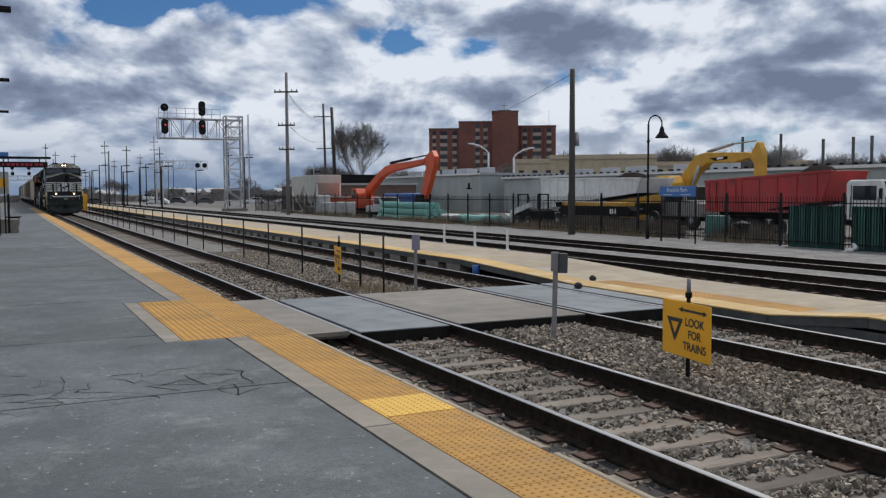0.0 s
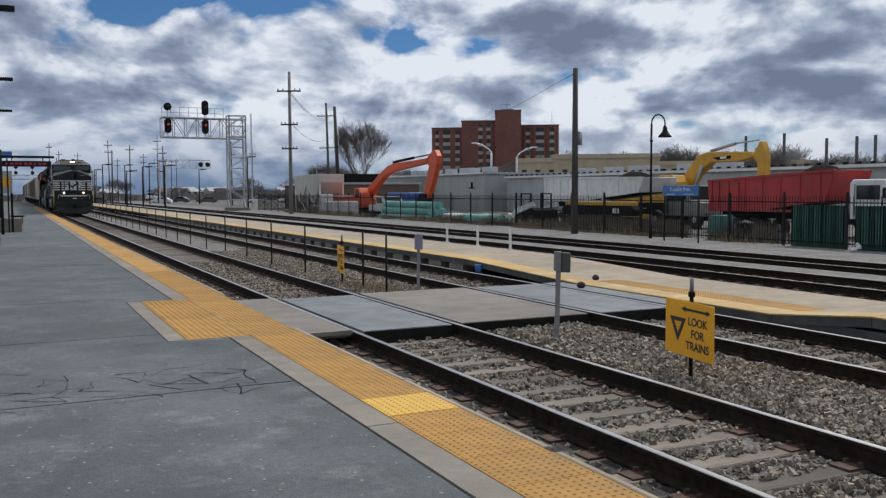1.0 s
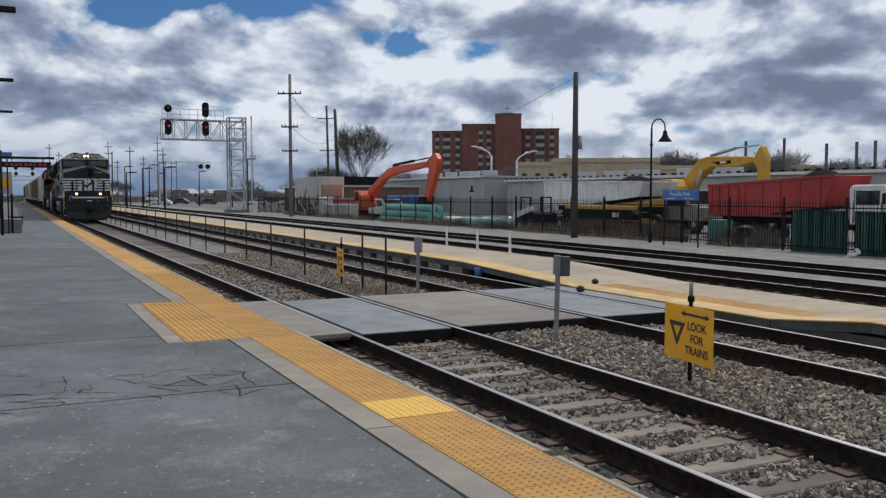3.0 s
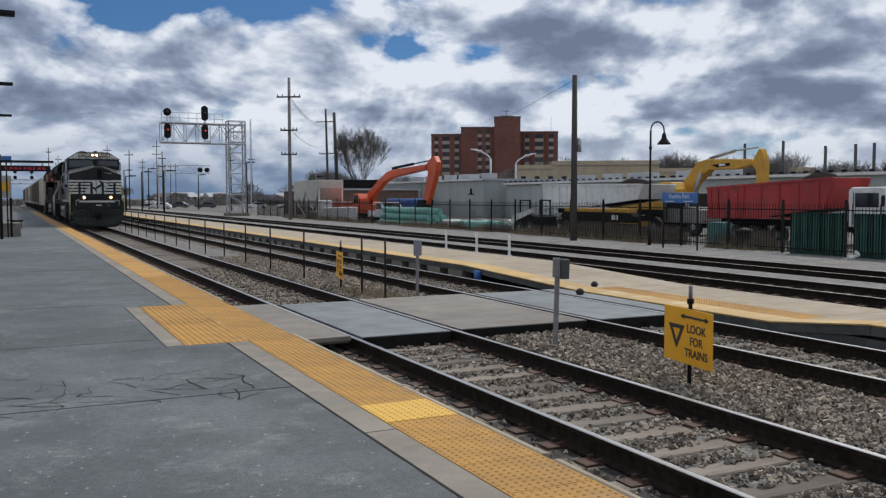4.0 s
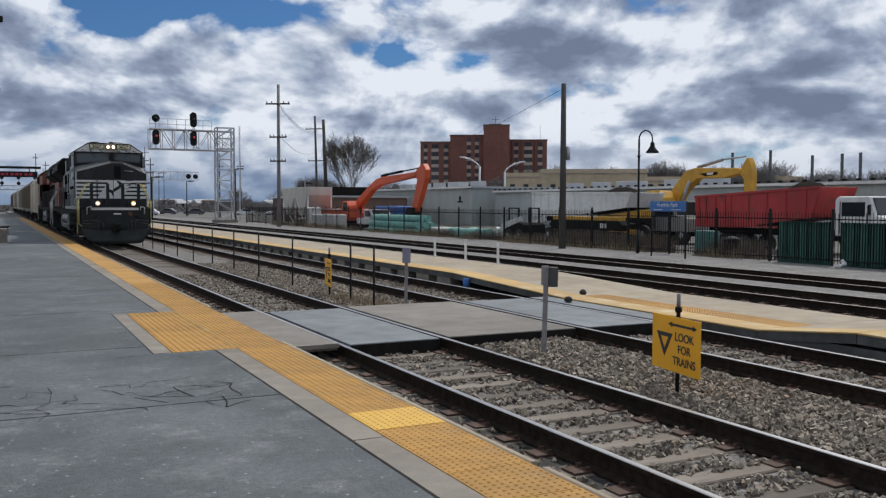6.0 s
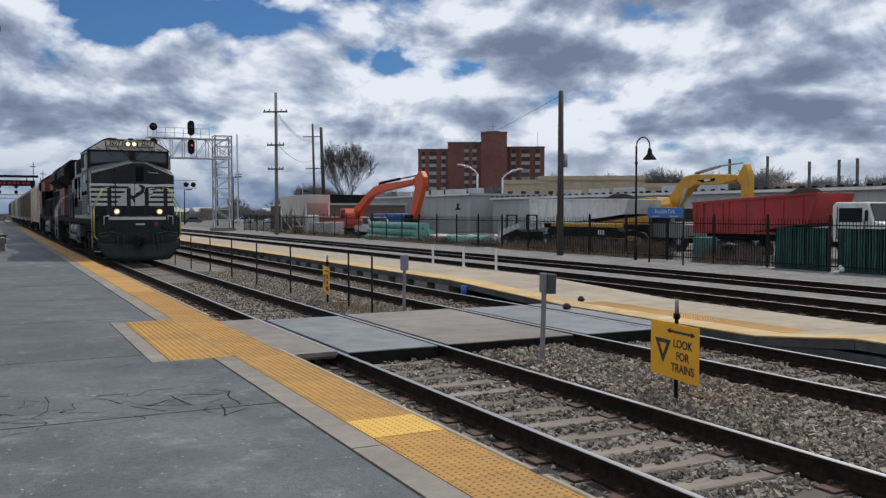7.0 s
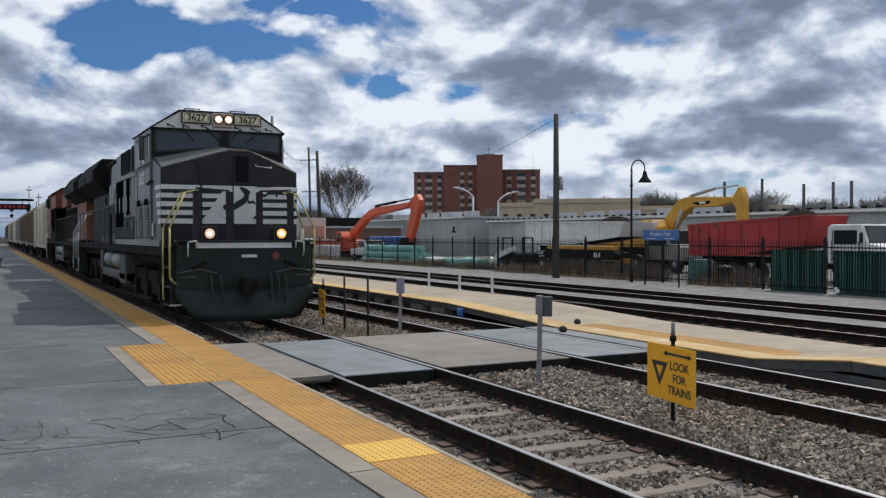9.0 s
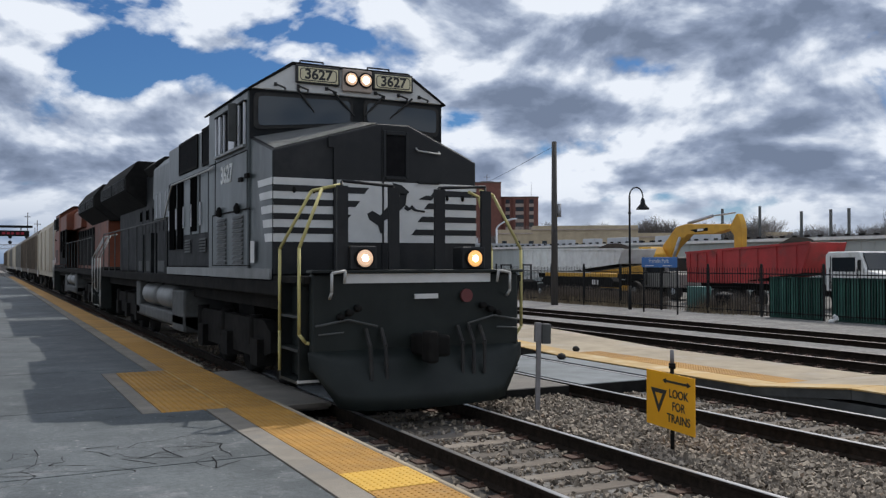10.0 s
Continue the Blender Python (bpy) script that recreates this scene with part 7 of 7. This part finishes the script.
apartment_block()
tan = thing("tan_building", "long tan brick building with a stepped roofline", "building", pose(112.5, 189.3, -0.4, 0, 0, -35))
for x0, x1, h in ((0, 8.5, 10.4), (8.5, 34, 11.3), (34, 70, 9.4)):
    bm = bmesh.new()
    box(bm, x0, x1, 0, 16, 0, h)
    part("wall", bm, "tan_brick", tan)
    bm = bmesh.new()
    box(bm, x0 - 0.1, x1 + 0.1, -0.25, 16, h - 1.1, h - 0.8)
    part("cornice", bm, "stone_trim", tan)
bm = bmesh.new()
box(bm, 0, 1.2, -0.05, 0.03, 0, 2.0)
PANE = mesh_of("window", bm, "window")
for k in range(20):
    for z in (5.6, 2.0):
        piece("window", PANE, tan, pose(1.0 + k * 3.3, 0, z))


# ---- trees ----
def bare_tree(name, label, m, h, seed, material="bark", levels=5, spread=0.55, sides=5, rmin=0.03):
    r = random.Random(seed)
    t = thing(name, label, "tree", m)
    trunk, crown = bmesh.new(), bmesh.new()
    reach = (0.22, 0.24, 0.19, 0.15, 0.105, 0.075, 0.05)
    forks = (6, 4, 3, 3, 2, 2, 0)
    def grow(p, d, rad, lev):
        rad = max(rad, rmin)
        steps = 3
        length = h * reach[lev] * r.uniform(0.75, 1.2)
        for k in range(steps):
            d = (d + Vector((r.uniform(-1, 1), r.uniform(-1, 1), r.uniform(-0.2, 0.6))) * 0.2).normalized()
            q = p + d * length / steps
            cyl(trunk if lev == 0 else crown, p, q, rad, max(rmin * 0.8, rad * 0.82), sides if lev < 3 else 3, caps=False)
            p, rad = q, rad * 0.82
            if lev > 0 and lev < levels and r.random() < 0.5:
                out = (d + Vector((r.uniform(-1, 1), r.uniform(-1, 1), r.uniform(-0.2, 0.7))) * spread).normalized()
                grow(p, out, rad * 0.55, lev + 1 if lev + 1 > 2 else 3)
        if lev < levels:
            for k in range(forks[lev]):
                a = 2 * math.pi * k / forks[0] + r.uniform(-0.4, 0.4)
                out = (d + Vector((r.uniform(-1, 1), r.uniform(-1, 1), r.uniform(-0.25, 0.55))) * spread).normalized()
                if lev == 0:
                    out = Vector((math.cos(a) * 0.66, math.sin(a) * 0.66, r.uniform(0.55, 1.1))).normalized()
                grow(p, out, rad * 0.66, lev + 1)
    grow(Vector((0, 0, -0.3)), Vector((0, 0, 1)), h * 0.026, 0)
    part("trunk", trunk, material, t)
    part("crown", crown, material, t)
    return t


big_tree = bare_tree("bare_tree", "large leafless tree with a wide branching crown", pose(38.7, 102.3, -0.3), 10.4, 20, levels=6, spread=0.62, rmin=0.012)
big_tree.scale = (0.66, 0.66, 1.06)
T1 = bare_tree("bare_tree", "leafless tree on the skyline", pose(150, 200, -0.4), 14, 9, "twig", 5, 0.85, 4, 0.024)
T2 = bare_tree("bare_tree", "leafless tree on the skyline", pose(158, 190, -0.4), 13, 12, "twig", 5, 0.9, 4, 0.024)
R = random.Random(31)
def far_tree(px_x, px_y, s):
    ob = copy_thing(R.choice((T1, T2)), pose(px_x, px_y, -0.4, 0, 0, R.uniform(0, 360)))
    ob.scale = (s, s, s * R.uniform(0.85, 1.1))
    return ob
for k in range(20):
    a = k / 19
    far_tree(132 + 48 * a + R.uniform(-2, 2), 222 - 62 * a + R.uniform(-3, 3), R.uniform(0.85, 1.12))
for k in range(14):
    a = k / 13
    far_tree(84 + 16 * a + R.uniform(-2, 2), 92 - 30 * a + R.uniform(-3, 3), R.uniform(0.5, 0.68))
for k in range(9):
    far_tree(R.uniform(42, 60), R.uniform(128, 175), R.uniform(0.4, 0.65))
for k in range(16):
    a = R.uniform(0, 1)
    far_tree(10 + 75 * a, 280 + R.uniform(-40, 60), R.uniform(0.3, 0.5))


def tree_line():
    """Far leafless woods: countless thin twigs in a ragged band."""
    g = np.random.RandomState(8)
    n = 60000
    ang = g.uniform(-0.12, 1.15, n)
    d = g.uniform(280, 420, n)
    base = np.stack([np.sin(ang) * d, np.cos(ang) * d, np.full(n, -1.0)], -1)
    hh = 6.0 + 1.3 * np.sin(ang * 31) + 0.9 * np.sin(ang * 83 + 1) + g.normal(0, 1.0, n)
    hh = hh * np.clip(0.30 + ang * 0.8, 0.30, 1.0)
    tip = base + np.stack([g.normal(0, 1.8, n), g.normal(0, 1.8, n), np.maximum(hh, 1.2)], -1)
    side = np.stack([np.cos(ang), -np.sin(ang), np.zeros(n)], -1) * g.uniform(0.03, 0.16, n)[:, None]
    v = np.stack([base - side, base + side, tip + side * 0.2, tip - side * 0.2], 1).reshape(-1, 3)
    ob = sheet("far_woods", v.tolist(), np.arange(4 * n).reshape(-1, 4).tolist(), "twig")
    tagged(ob, "far leafless woods along the horizon", "woods", kind="stuff")


tree_line()
for k in range(12):
    x, y = R.uniform(8, 110), R.uniform(310, 420)
    w, d, h = R.uniform(7, 11), R.uniform(7, 9), R.uniform(2.2, 3.0)
    hs = thing("house", "small far house with a pitched roof", "house", pose(x, y, -0.4, 0, 0, R.uniform(-30, 30)), "far houses")
    bm = bmesh.new()
    box(bm, 0, w, 0, d, 0, h)
    part("wall", bm, R.choice(("stone_trim", "roof_grey", "white", "brick_brown")), hs)
    bm = bmesh.new()
    prism(bm, [(-0.4, h), (d + 0.4, h), (d / 2, h + 1.7)], "x", -0.4, w + 0.4)
    part("roof", bm, R.choice(("roof_grey", "brick_brown", "roof_grey")), hs)
    for q in range(3):
        bm = bmesh.new()
        box(bm, w * (0.15 + 0.28 * q), w * (0.15 + 0.28 * q) + 1.2, -0.05, 0.02, 1.2, 2.6)
        part("window", bm, "window", hs)


# ---- signal bridge and poles ----
def truss(bm, p0, p1, up, n, r):
    p0, p1, up = Vector(p0), Vector(p1), Vector(up)
    for o in (Vector(), up):
        cyl(bm, p0 + o, p1 + o, r, n=5)
    for k in range(n + 1):
        a = p0.lerp(p1, k / n)
        cyl(bm, a, a + up, r * 0.7, n=4)
        if k < n:
            b = p0.lerp(p1, (k + 1) / n)
            cyl(bm, (a, a + up)[k % 2], (b + up, b)[k % 2], r * 0.6, n=4)


def signal_bridge(m):
    t = thing("signal_bridge", "silver lattice cantilever signal bridge over the tracks", "signal bridge", m)
    for dy in (0, 1.3):
        bm = bmesh.new()
        truss(bm, (6.9, dy, 0), (6.9, dy, 10.1), (1.75, 0, 0), 9, 0.085)
        part("mast_face", bm, "silver", t)
    for x in (6.9, 8.65):
        bm = bmesh.new()
        truss(bm, (x, 0, 0), (x, 0, 10.1), (0, 1.3, 0), 9, 0.085)
        part("mast_face", bm, "silver", t)
    for dy in (0, 1.3):
        bm = bmesh.new()
        truss(bm, (0, dy, 7.65), (8.65, dy, 7.65), (0, 0, 2.05), 7, 0.075)
        part("arm_truss", bm, "silver", t)
    bm = bmesh.new()
    for z in (10.2, 10.75):
        tube(bm, [(0, 0, z), (6.3, 0, z)], 0.03, 5)
    for k in range(8):
        tube(bm, [(k * 0.9, 0, 9.7), (k * 0.9, 0, 10.75)], 0.03, 5)
    part("catwalk_rail", bm, "silver", t)
    bm = bmesh.new()
    box(bm, 0, 6.5, 0.1, 1.2, 9.66, 9.72)
    part("catwalk", bm, "grey_steel", t)
    bm = bmesh.new()
    for q in (-0.2, 0.2):
        tube(bm, [(9.4, 0.6 + q, 0), (9.4, 0.6 + q, 10.4)], 0.035, 5)
    for k in range(28):
        tube(bm, [(9.4, 0.4, 0.4 + k * 0.36), (9.4, 0.8, 0.4 + k * 0.36)], 0.02, 4)
    part("ladder", bm, "silver", t)
    bm = bmesh.new()
    box(bm, 6.6, 8.95, -0.3, 1.6, -0.6, 0.25)
    part("footing", bm, "concrete", t)
    for x in (0.55, 4.35):
        for z, lit in ((10.75, False), (8.8, True)):
            bm = bmesh.new()
            if lit or x > 3:
                prism(bm, [(x + 0.36 * math.cos(a), z + (0.42 if math.sin(a) > 0 else -0.42) + 0.36 * math.sin(a)) for a in [2 * math.pi * i / 20 for i in range(20)]], "y", -0.30, -0.22)
            else:
                lathe(bm, [(0.40, -0.30), (0.40, -0.22)], (x, 0, z), 18, "y")
            head = part("signal_head", bm, "black_steel", t, "black signal target")
            bm = bmesh.new()
            lathe(bm, [(0.16, -0.55), (0.16, -0.30), (0.10, -0.30)], (x, 0, z), 12, "y")
            part("visor", bm, "black_steel", head)
            bm = bmesh.new()
            lathe(bm, [(0.02, -0.58), (0.13, -0.56)], (x, 0, z + (0.1 if lit else 0)), 10, "y")
            part("lens", bm, "signal_red" if lit else "window", head, "red signal lens" if lit else "")
            bm = bmesh.new()
            cyl(bm, (x, -0.2, z - 0.3), (x, -0.05, z - 0.3), 0.05, n=6)
            cyl(bm, (x, -0.1, z - 1.1), (x, -0.1, z), 0.05, n=6)
            part("bracket", bm, "silver", head)
    return t


signal_bridge(pose(14.3, 95.7, 0))
far_bridge = thing("signal_bridge", "small far silver signal bridge", "signal bridge", pose(27, 185, 0))
bm = bmesh.new()
for x in (0, 1.2):
    for y in (0, 1.2):
        tube(bm, [(x, y, -0.4), (x, y, 8.6)], 0.09, 5)
part("mast", bm, "silver", far_bridge)
bm = bmesh.new()
truss(bm, (-1.0, 0, 6.9), (10, 0, 6.9), (0, 0, 1.6), 8, 0.08)
part("arm_truss", bm, "silver", far_bridge)
for x in (8.0, 9.4):
    bm = bmesh.new()
    lathe(bm, [(0.5, -0.3), (0.5, -0.2)], (x, 0, 7.6), 14, "y")
    part("signal_head", bm, "black_steel", far_bridge)

utility_pole(pose(22.3, 76.6, 0, 0, 0, -30), 12.4, 0.18, [(10.7, 2.1), (7.8, 1.5), (5.7, 1.4)], "tall bleached wooden power pole with three crossarms", 0, "pole_grey")
utility_pole(pose(40, 118.5, 0, 0, 0, -25), 14.2, 0.20, [(12.4, 2.6), (8.0, 2.2)], "leaning wooden power pole with crossarms", -1.3)
utility_pole(pose(36, 103.0, 0), 12.2, 0.26, [], "leaning dark wooden pole", -2.2)
for h in (10.8, 10.6, 8.0):
    bm = bmesh.new()
    a, b = Vector((22.3, 76.6, h)), Vector((40, 118.5, h + 1.4))
    tube(bm, [a.lerp(b, k / 10) - Vector((0, 0, 4.0 * (k / 10) * (1 - k / 10))) for k in range(11)], 0.018, 4)
    tagged(part("overhead_wire", bm, "black_steel"), "thin sagging wire between the power poles", "wire", "power wires")


def yard_lamp(m, h, arm, label, material="black_steel"):
    t = thing("street_lamp", label, "street lamp", m, "far street lamps")
    bm = bmesh.new()
    cyl(bm, (0, 0, -0.4), (0, 0, h), 0.11, 0.08, 8)
    part("pole", bm, material, t)
    bm = bmesh.new()
    box(bm, -0.05, arm, -0.05, 0.05, h - 0.1, h)
    box(bm, arm * 0.45, arm + 0.45, -0.18, 0.18, h - 0.06, h + 0.08)
    part("head", bm, material, t, bevel=0.02)
    return t


for x, y, h, arm in ((14.3, 128, 4.9, 0.9), (16.9, 132, 5.6, 0.9), (17.8, 118, 5.4, 1.0), (8.5, 140, 5.0, 0.9), (27.0, 112, 6.4, 0.6), (29.5, 92, 4.2, 0.5), (10.2, 150, 5.2, 1.0)):
    yard_lamp(pose(x, y, 0, 0, 0, R.uniform(-15, 15)), h, arm, "dark street lamp with a flat head beyond the crossing")
for x, y, h in ((60.5, 109, 8.6), (62.8, 106, 7.9)):
    t = thing("street_lamp", "pale grey street lamp with a curved arm", "street lamp", pose(x, y, 0, 0, 0, -25), "curved street lamps")
    bm = bmesh.new()
    tube(bm, [(0, 0, -0.3), (0, 0, h - 1.3)], 0.13, 8)
    part("pole", bm, "silver", t)
    bm = bmesh.new()
    s = -1 if h > 8 else 1
    tube(bm, [(0, 0, h - 1.3), (s * 0.4, 0, h - 0.8), (s * 1.4, 0, h - 0.2), (s * 2.4, 0, h)], 0.10, 8)
    box(bm, s * 2.4 - 0.4, s * 2.4 + 0.4, -0.2, 0.2, h - 0.05, h + 0.12)
    part("arm", bm, "silver", t)
for x, y, h, arms in ((12.9, 133, 8.6, []), (22.5, 150, 10.2, [(9.0, 2.0), (7.6, 2.0)]), (19.6, 170, 11.5, [(10.5, 2.5)]), (34, 152, 11.5, [(10.4, 2.4), (9.0, 2.2)]),
                     (47, 190, 12, [(11, 2.4)]), (10.5, 230, 13, [(12, 2.4)]), (16.5, 260, 14, [(13, 2.6)]), (31, 240, 13, [(12, 2.6), (10.5, 2.2)])):
    utility_pole(pose(x, y, 0, 0, 0, R.uniform(-30, 30)), h * 0.92, 0.12, [(z * 0.92, w * 0.6) for z, w in arms], "far dark wooden power pole", R.uniform(-1, 1))

gantry = thing("signal_bridge", "dark far signal gantry spanning the tracks", "signal bridge", pose(0, 262, 0))
for x in (-3.5, 20.5):
    bm = bmesh.new()
    for q in (0, 0.9):
        tube(bm, [(x + q, 0, -0.4), (x + q, 0, 8.2)], 0.13, 5)
    for k in range(7):
        tube(bm, [(x, 0, k * 1.1), (x + 0.9, 0, (k + 1) * 1.1)], 0.06, 4)
    part("mast", bm, "weather_steel", gantry)
bm = bmesh.new()
truss(bm, (-3.5, 0, 5.7), (21.4, 0, 5.7), (0, 0, 1.1), 16, 0.09)
part("arm_truss", bm, "weather_steel", gantry)
for x in (1.5, 5.5, 9.5, 14.5):
    for z in (7.4, 8.9):
        bm = bmesh.new()
        lathe(bm, [(0.48, -0.3), (0.48, -0.2)], (x, 0, z), 12, "y")
        head = part("signal_head", bm, "black_steel", gantry)
    bm = bmesh.new()
    tube(bm, [(x, 0, 6.8), (x, 0, 9.4)], 0.07, 5)
    part("bracket", bm, "weather_steel", gantry)
for x, y, h, arms, lean in ((7.5, 205, 14.5, [(13.4, 1.8)], 0.6), (9.3, 212, 11.2, [], 0.0), (18.6, 196, 14.8, [(13.6, 2.6), (12.0, 2.6)], -1.0), (29.5, 205, 17.0, [(15.4, 3.0), (13.4, 3.0)], 0.0),
                          (13.7, 225, 9.5, [(8.8, 2.0)], 0.0), (24.5, 238, 12.5, [(11.6, 2.4), (10.2, 2.4)], 0.0), (36.0, 228, 12.0, [(11.2, 2.4)], 0.4), (42.5, 260, 13.5, [(12.6, 2.4)], 0.0), (20.8, 280, 11.0, [(10.0, 2.2)], 0.0)):
    utility_pole(pose(x, y, 0, 0, 0, R.uniform(-25, 25)), h * 0.86, 0.11, [(z * 0.86, w * 0.6) for z, w in arms], "thin far dark power pole", lean)
for x, y, h in ((13.2, 150, 6.4), (17.4, 158, 6.6), (21.6, 160, 7.0), (11.6, 175, 6.2), (25.6, 178, 6.0), (31.5, 168, 6.2), (15.2, 190, 6.6)):
    yard_lamp(pose(x, y, 0, 0, 0, R.uniform(-10, 10)), h, 0.9, "dark street lamp with a flat head beyond the crossing")

# ---- station end of the near platform ----
def platform_lamp(m):
    t = thing("platform_lamp", "dark platform lamp post with a flat arm", "street lamp", m, "platform lamps")
    bm = bmesh.new()
    cyl(bm, (0, 0, 0), (0, 0, 5.5), 0.07, 0.055, 10)
    part("pole", bm, "black_steel", t)
    bm = bmesh.new()
    box(bm, -0.06, 0.62, -0.12, 0.12, 5.46, 5.56)
    part("head", bm, "black_steel", t, bevel=0.02)
    return t


for y in (20.5, 33.0, 45.5):
    platform_lamp(pose(-0.42, y, PZ))
led = thing("display_board", "dark overhead platform display with red text bars", "sign", pose(0, 42.0, 0))
bm = bmesh.new()
box(bm, -0.3, 1.62, -0.12, 0.12, 3.0, 3.24)
part("case", bm, "black_steel", led, bevel=0.03)
bm = bmesh.new()
box(bm, -0.35, 1.75, -0.06, 0.06, 3.36, 3.46)
part("beam", bm, "black_steel", led)
for x in (0.1, 1.3):
    bm = bmesh.new()
    box(bm, x - 0.02, x + 0.02, -0.02, 0.02, 3.24, 3.36)
    part("hanger", bm, "black_steel", led)
for k in range(9):
    boxes("text_bar", [(-0.15 + k * 0.18, -0.15 + k * 0.18 + (0.13 if k % 3 else 0.09), -0.126, -0.12, 3.07, 3.17)], "led_red", led, "dim red light bar")
bm = bmesh.new()
cyl(bm, (-0.33, 0, PZ), (-0.33, 0, 3.7), 0.06, n=10)
part("pole", bm, "black_steel", led)
kiosk = thing("platform_kiosk", "grey platform information kiosk with a green poster", "kiosk", pose(0, 44.3, PZ))
boxes("case", [(-1.0, 0.10, 0, 0.3, 1.75, 2.75)], "metal_wall", kiosk, bevel=0.03)
for x in (-0.95, 0.0):
    boxes("leg", [(x, x + 0.1, 0.1, 0.2, 0, 1.75)], "black_steel", kiosk)
boxes("poster", [(-0.62, -0.34, -0.012, 0.0, 1.98, 2.5)], "lime", kiosk, "lime green poster")
bm = bmesh.new()
box(bm, -0.3, 0.12, -0.35, -0.3, 3.30, 3.60)
part("blue_sign", bm, "sign_blue", kiosk)
bm = bmesh.new()
box(bm, -0.30, 0.0, -0.3, -0.26, 2.05, 2.45)
part("yellow_notice", bm, "sign_yellow", kiosk)
bm = bmesh.new()
box(bm, -0.12, -0.06, -0.33, -0.27, 0, 3.6)
part("sign_post", bm, "black_steel", kiosk)
bm = bmesh.new()
box(bm, -1.0, 0.45, -0.6, 0.6, 0, 0.62)
tagged(part("planter", bm, "concrete", at=pose(0, 44.2, PZ) @ pose(0, 1.2, 0), bevel=0.04), "plain concrete planter box on the platform", "planter")
bench = thing("bench", "dark platform bench beyond the planter", "bench", pose(0.2, 56, PZ))
boxes("seat", [(-0.3, 0.5, 0, 1.6, 0.42, 0.48)], "black_steel", bench)
for y in (0.1, 1.45):
    boxes("leg", [(-0.2, 0.4, y, y + 0.06, 0, 0.42)], "black_steel", bench)
gate = thing("crossing_gate", "yellow and grey cabinet by the level crossing", "cabinet", pose(7.6, 118, -0.3))
boxes("case", [(0, 1.3, 0, 1.0, 0, 2.2)], "sign_yellow", gate, bevel=0.04)
boxes("base", [(-0.1, 1.4, -0.1, 1.1, -0.2, 0.1)], "concrete", gate)


def motions():
    for ob, offset in TRAIN:
        walk(ob, [(t, pose(TRACKS[0][0], y + offset, 0, 0, 0, 180 if ob in FLIPPED else 0)) for t, y in NOSE])
    start = NOSE[0][1]
    for axle, r in AXLES:
        base = axle.matrix_basis.translation.copy()
        rows = []
        for k in range(126):
            t = min(10.0, k * 0.08)
            for (t0, y0), (t1, y1) in zip(NOSE, NOSE[1:]):
                if t0 <= t <= t1:
                    y = y0 + (y1 - y0) * (t - t0) / (t1 - t0)
            rows.append((t, Matrix.Translation(base) @ Matrix.Rotation((start - y) / r, 4, "X")))
        walk(axle, rows)


motions()
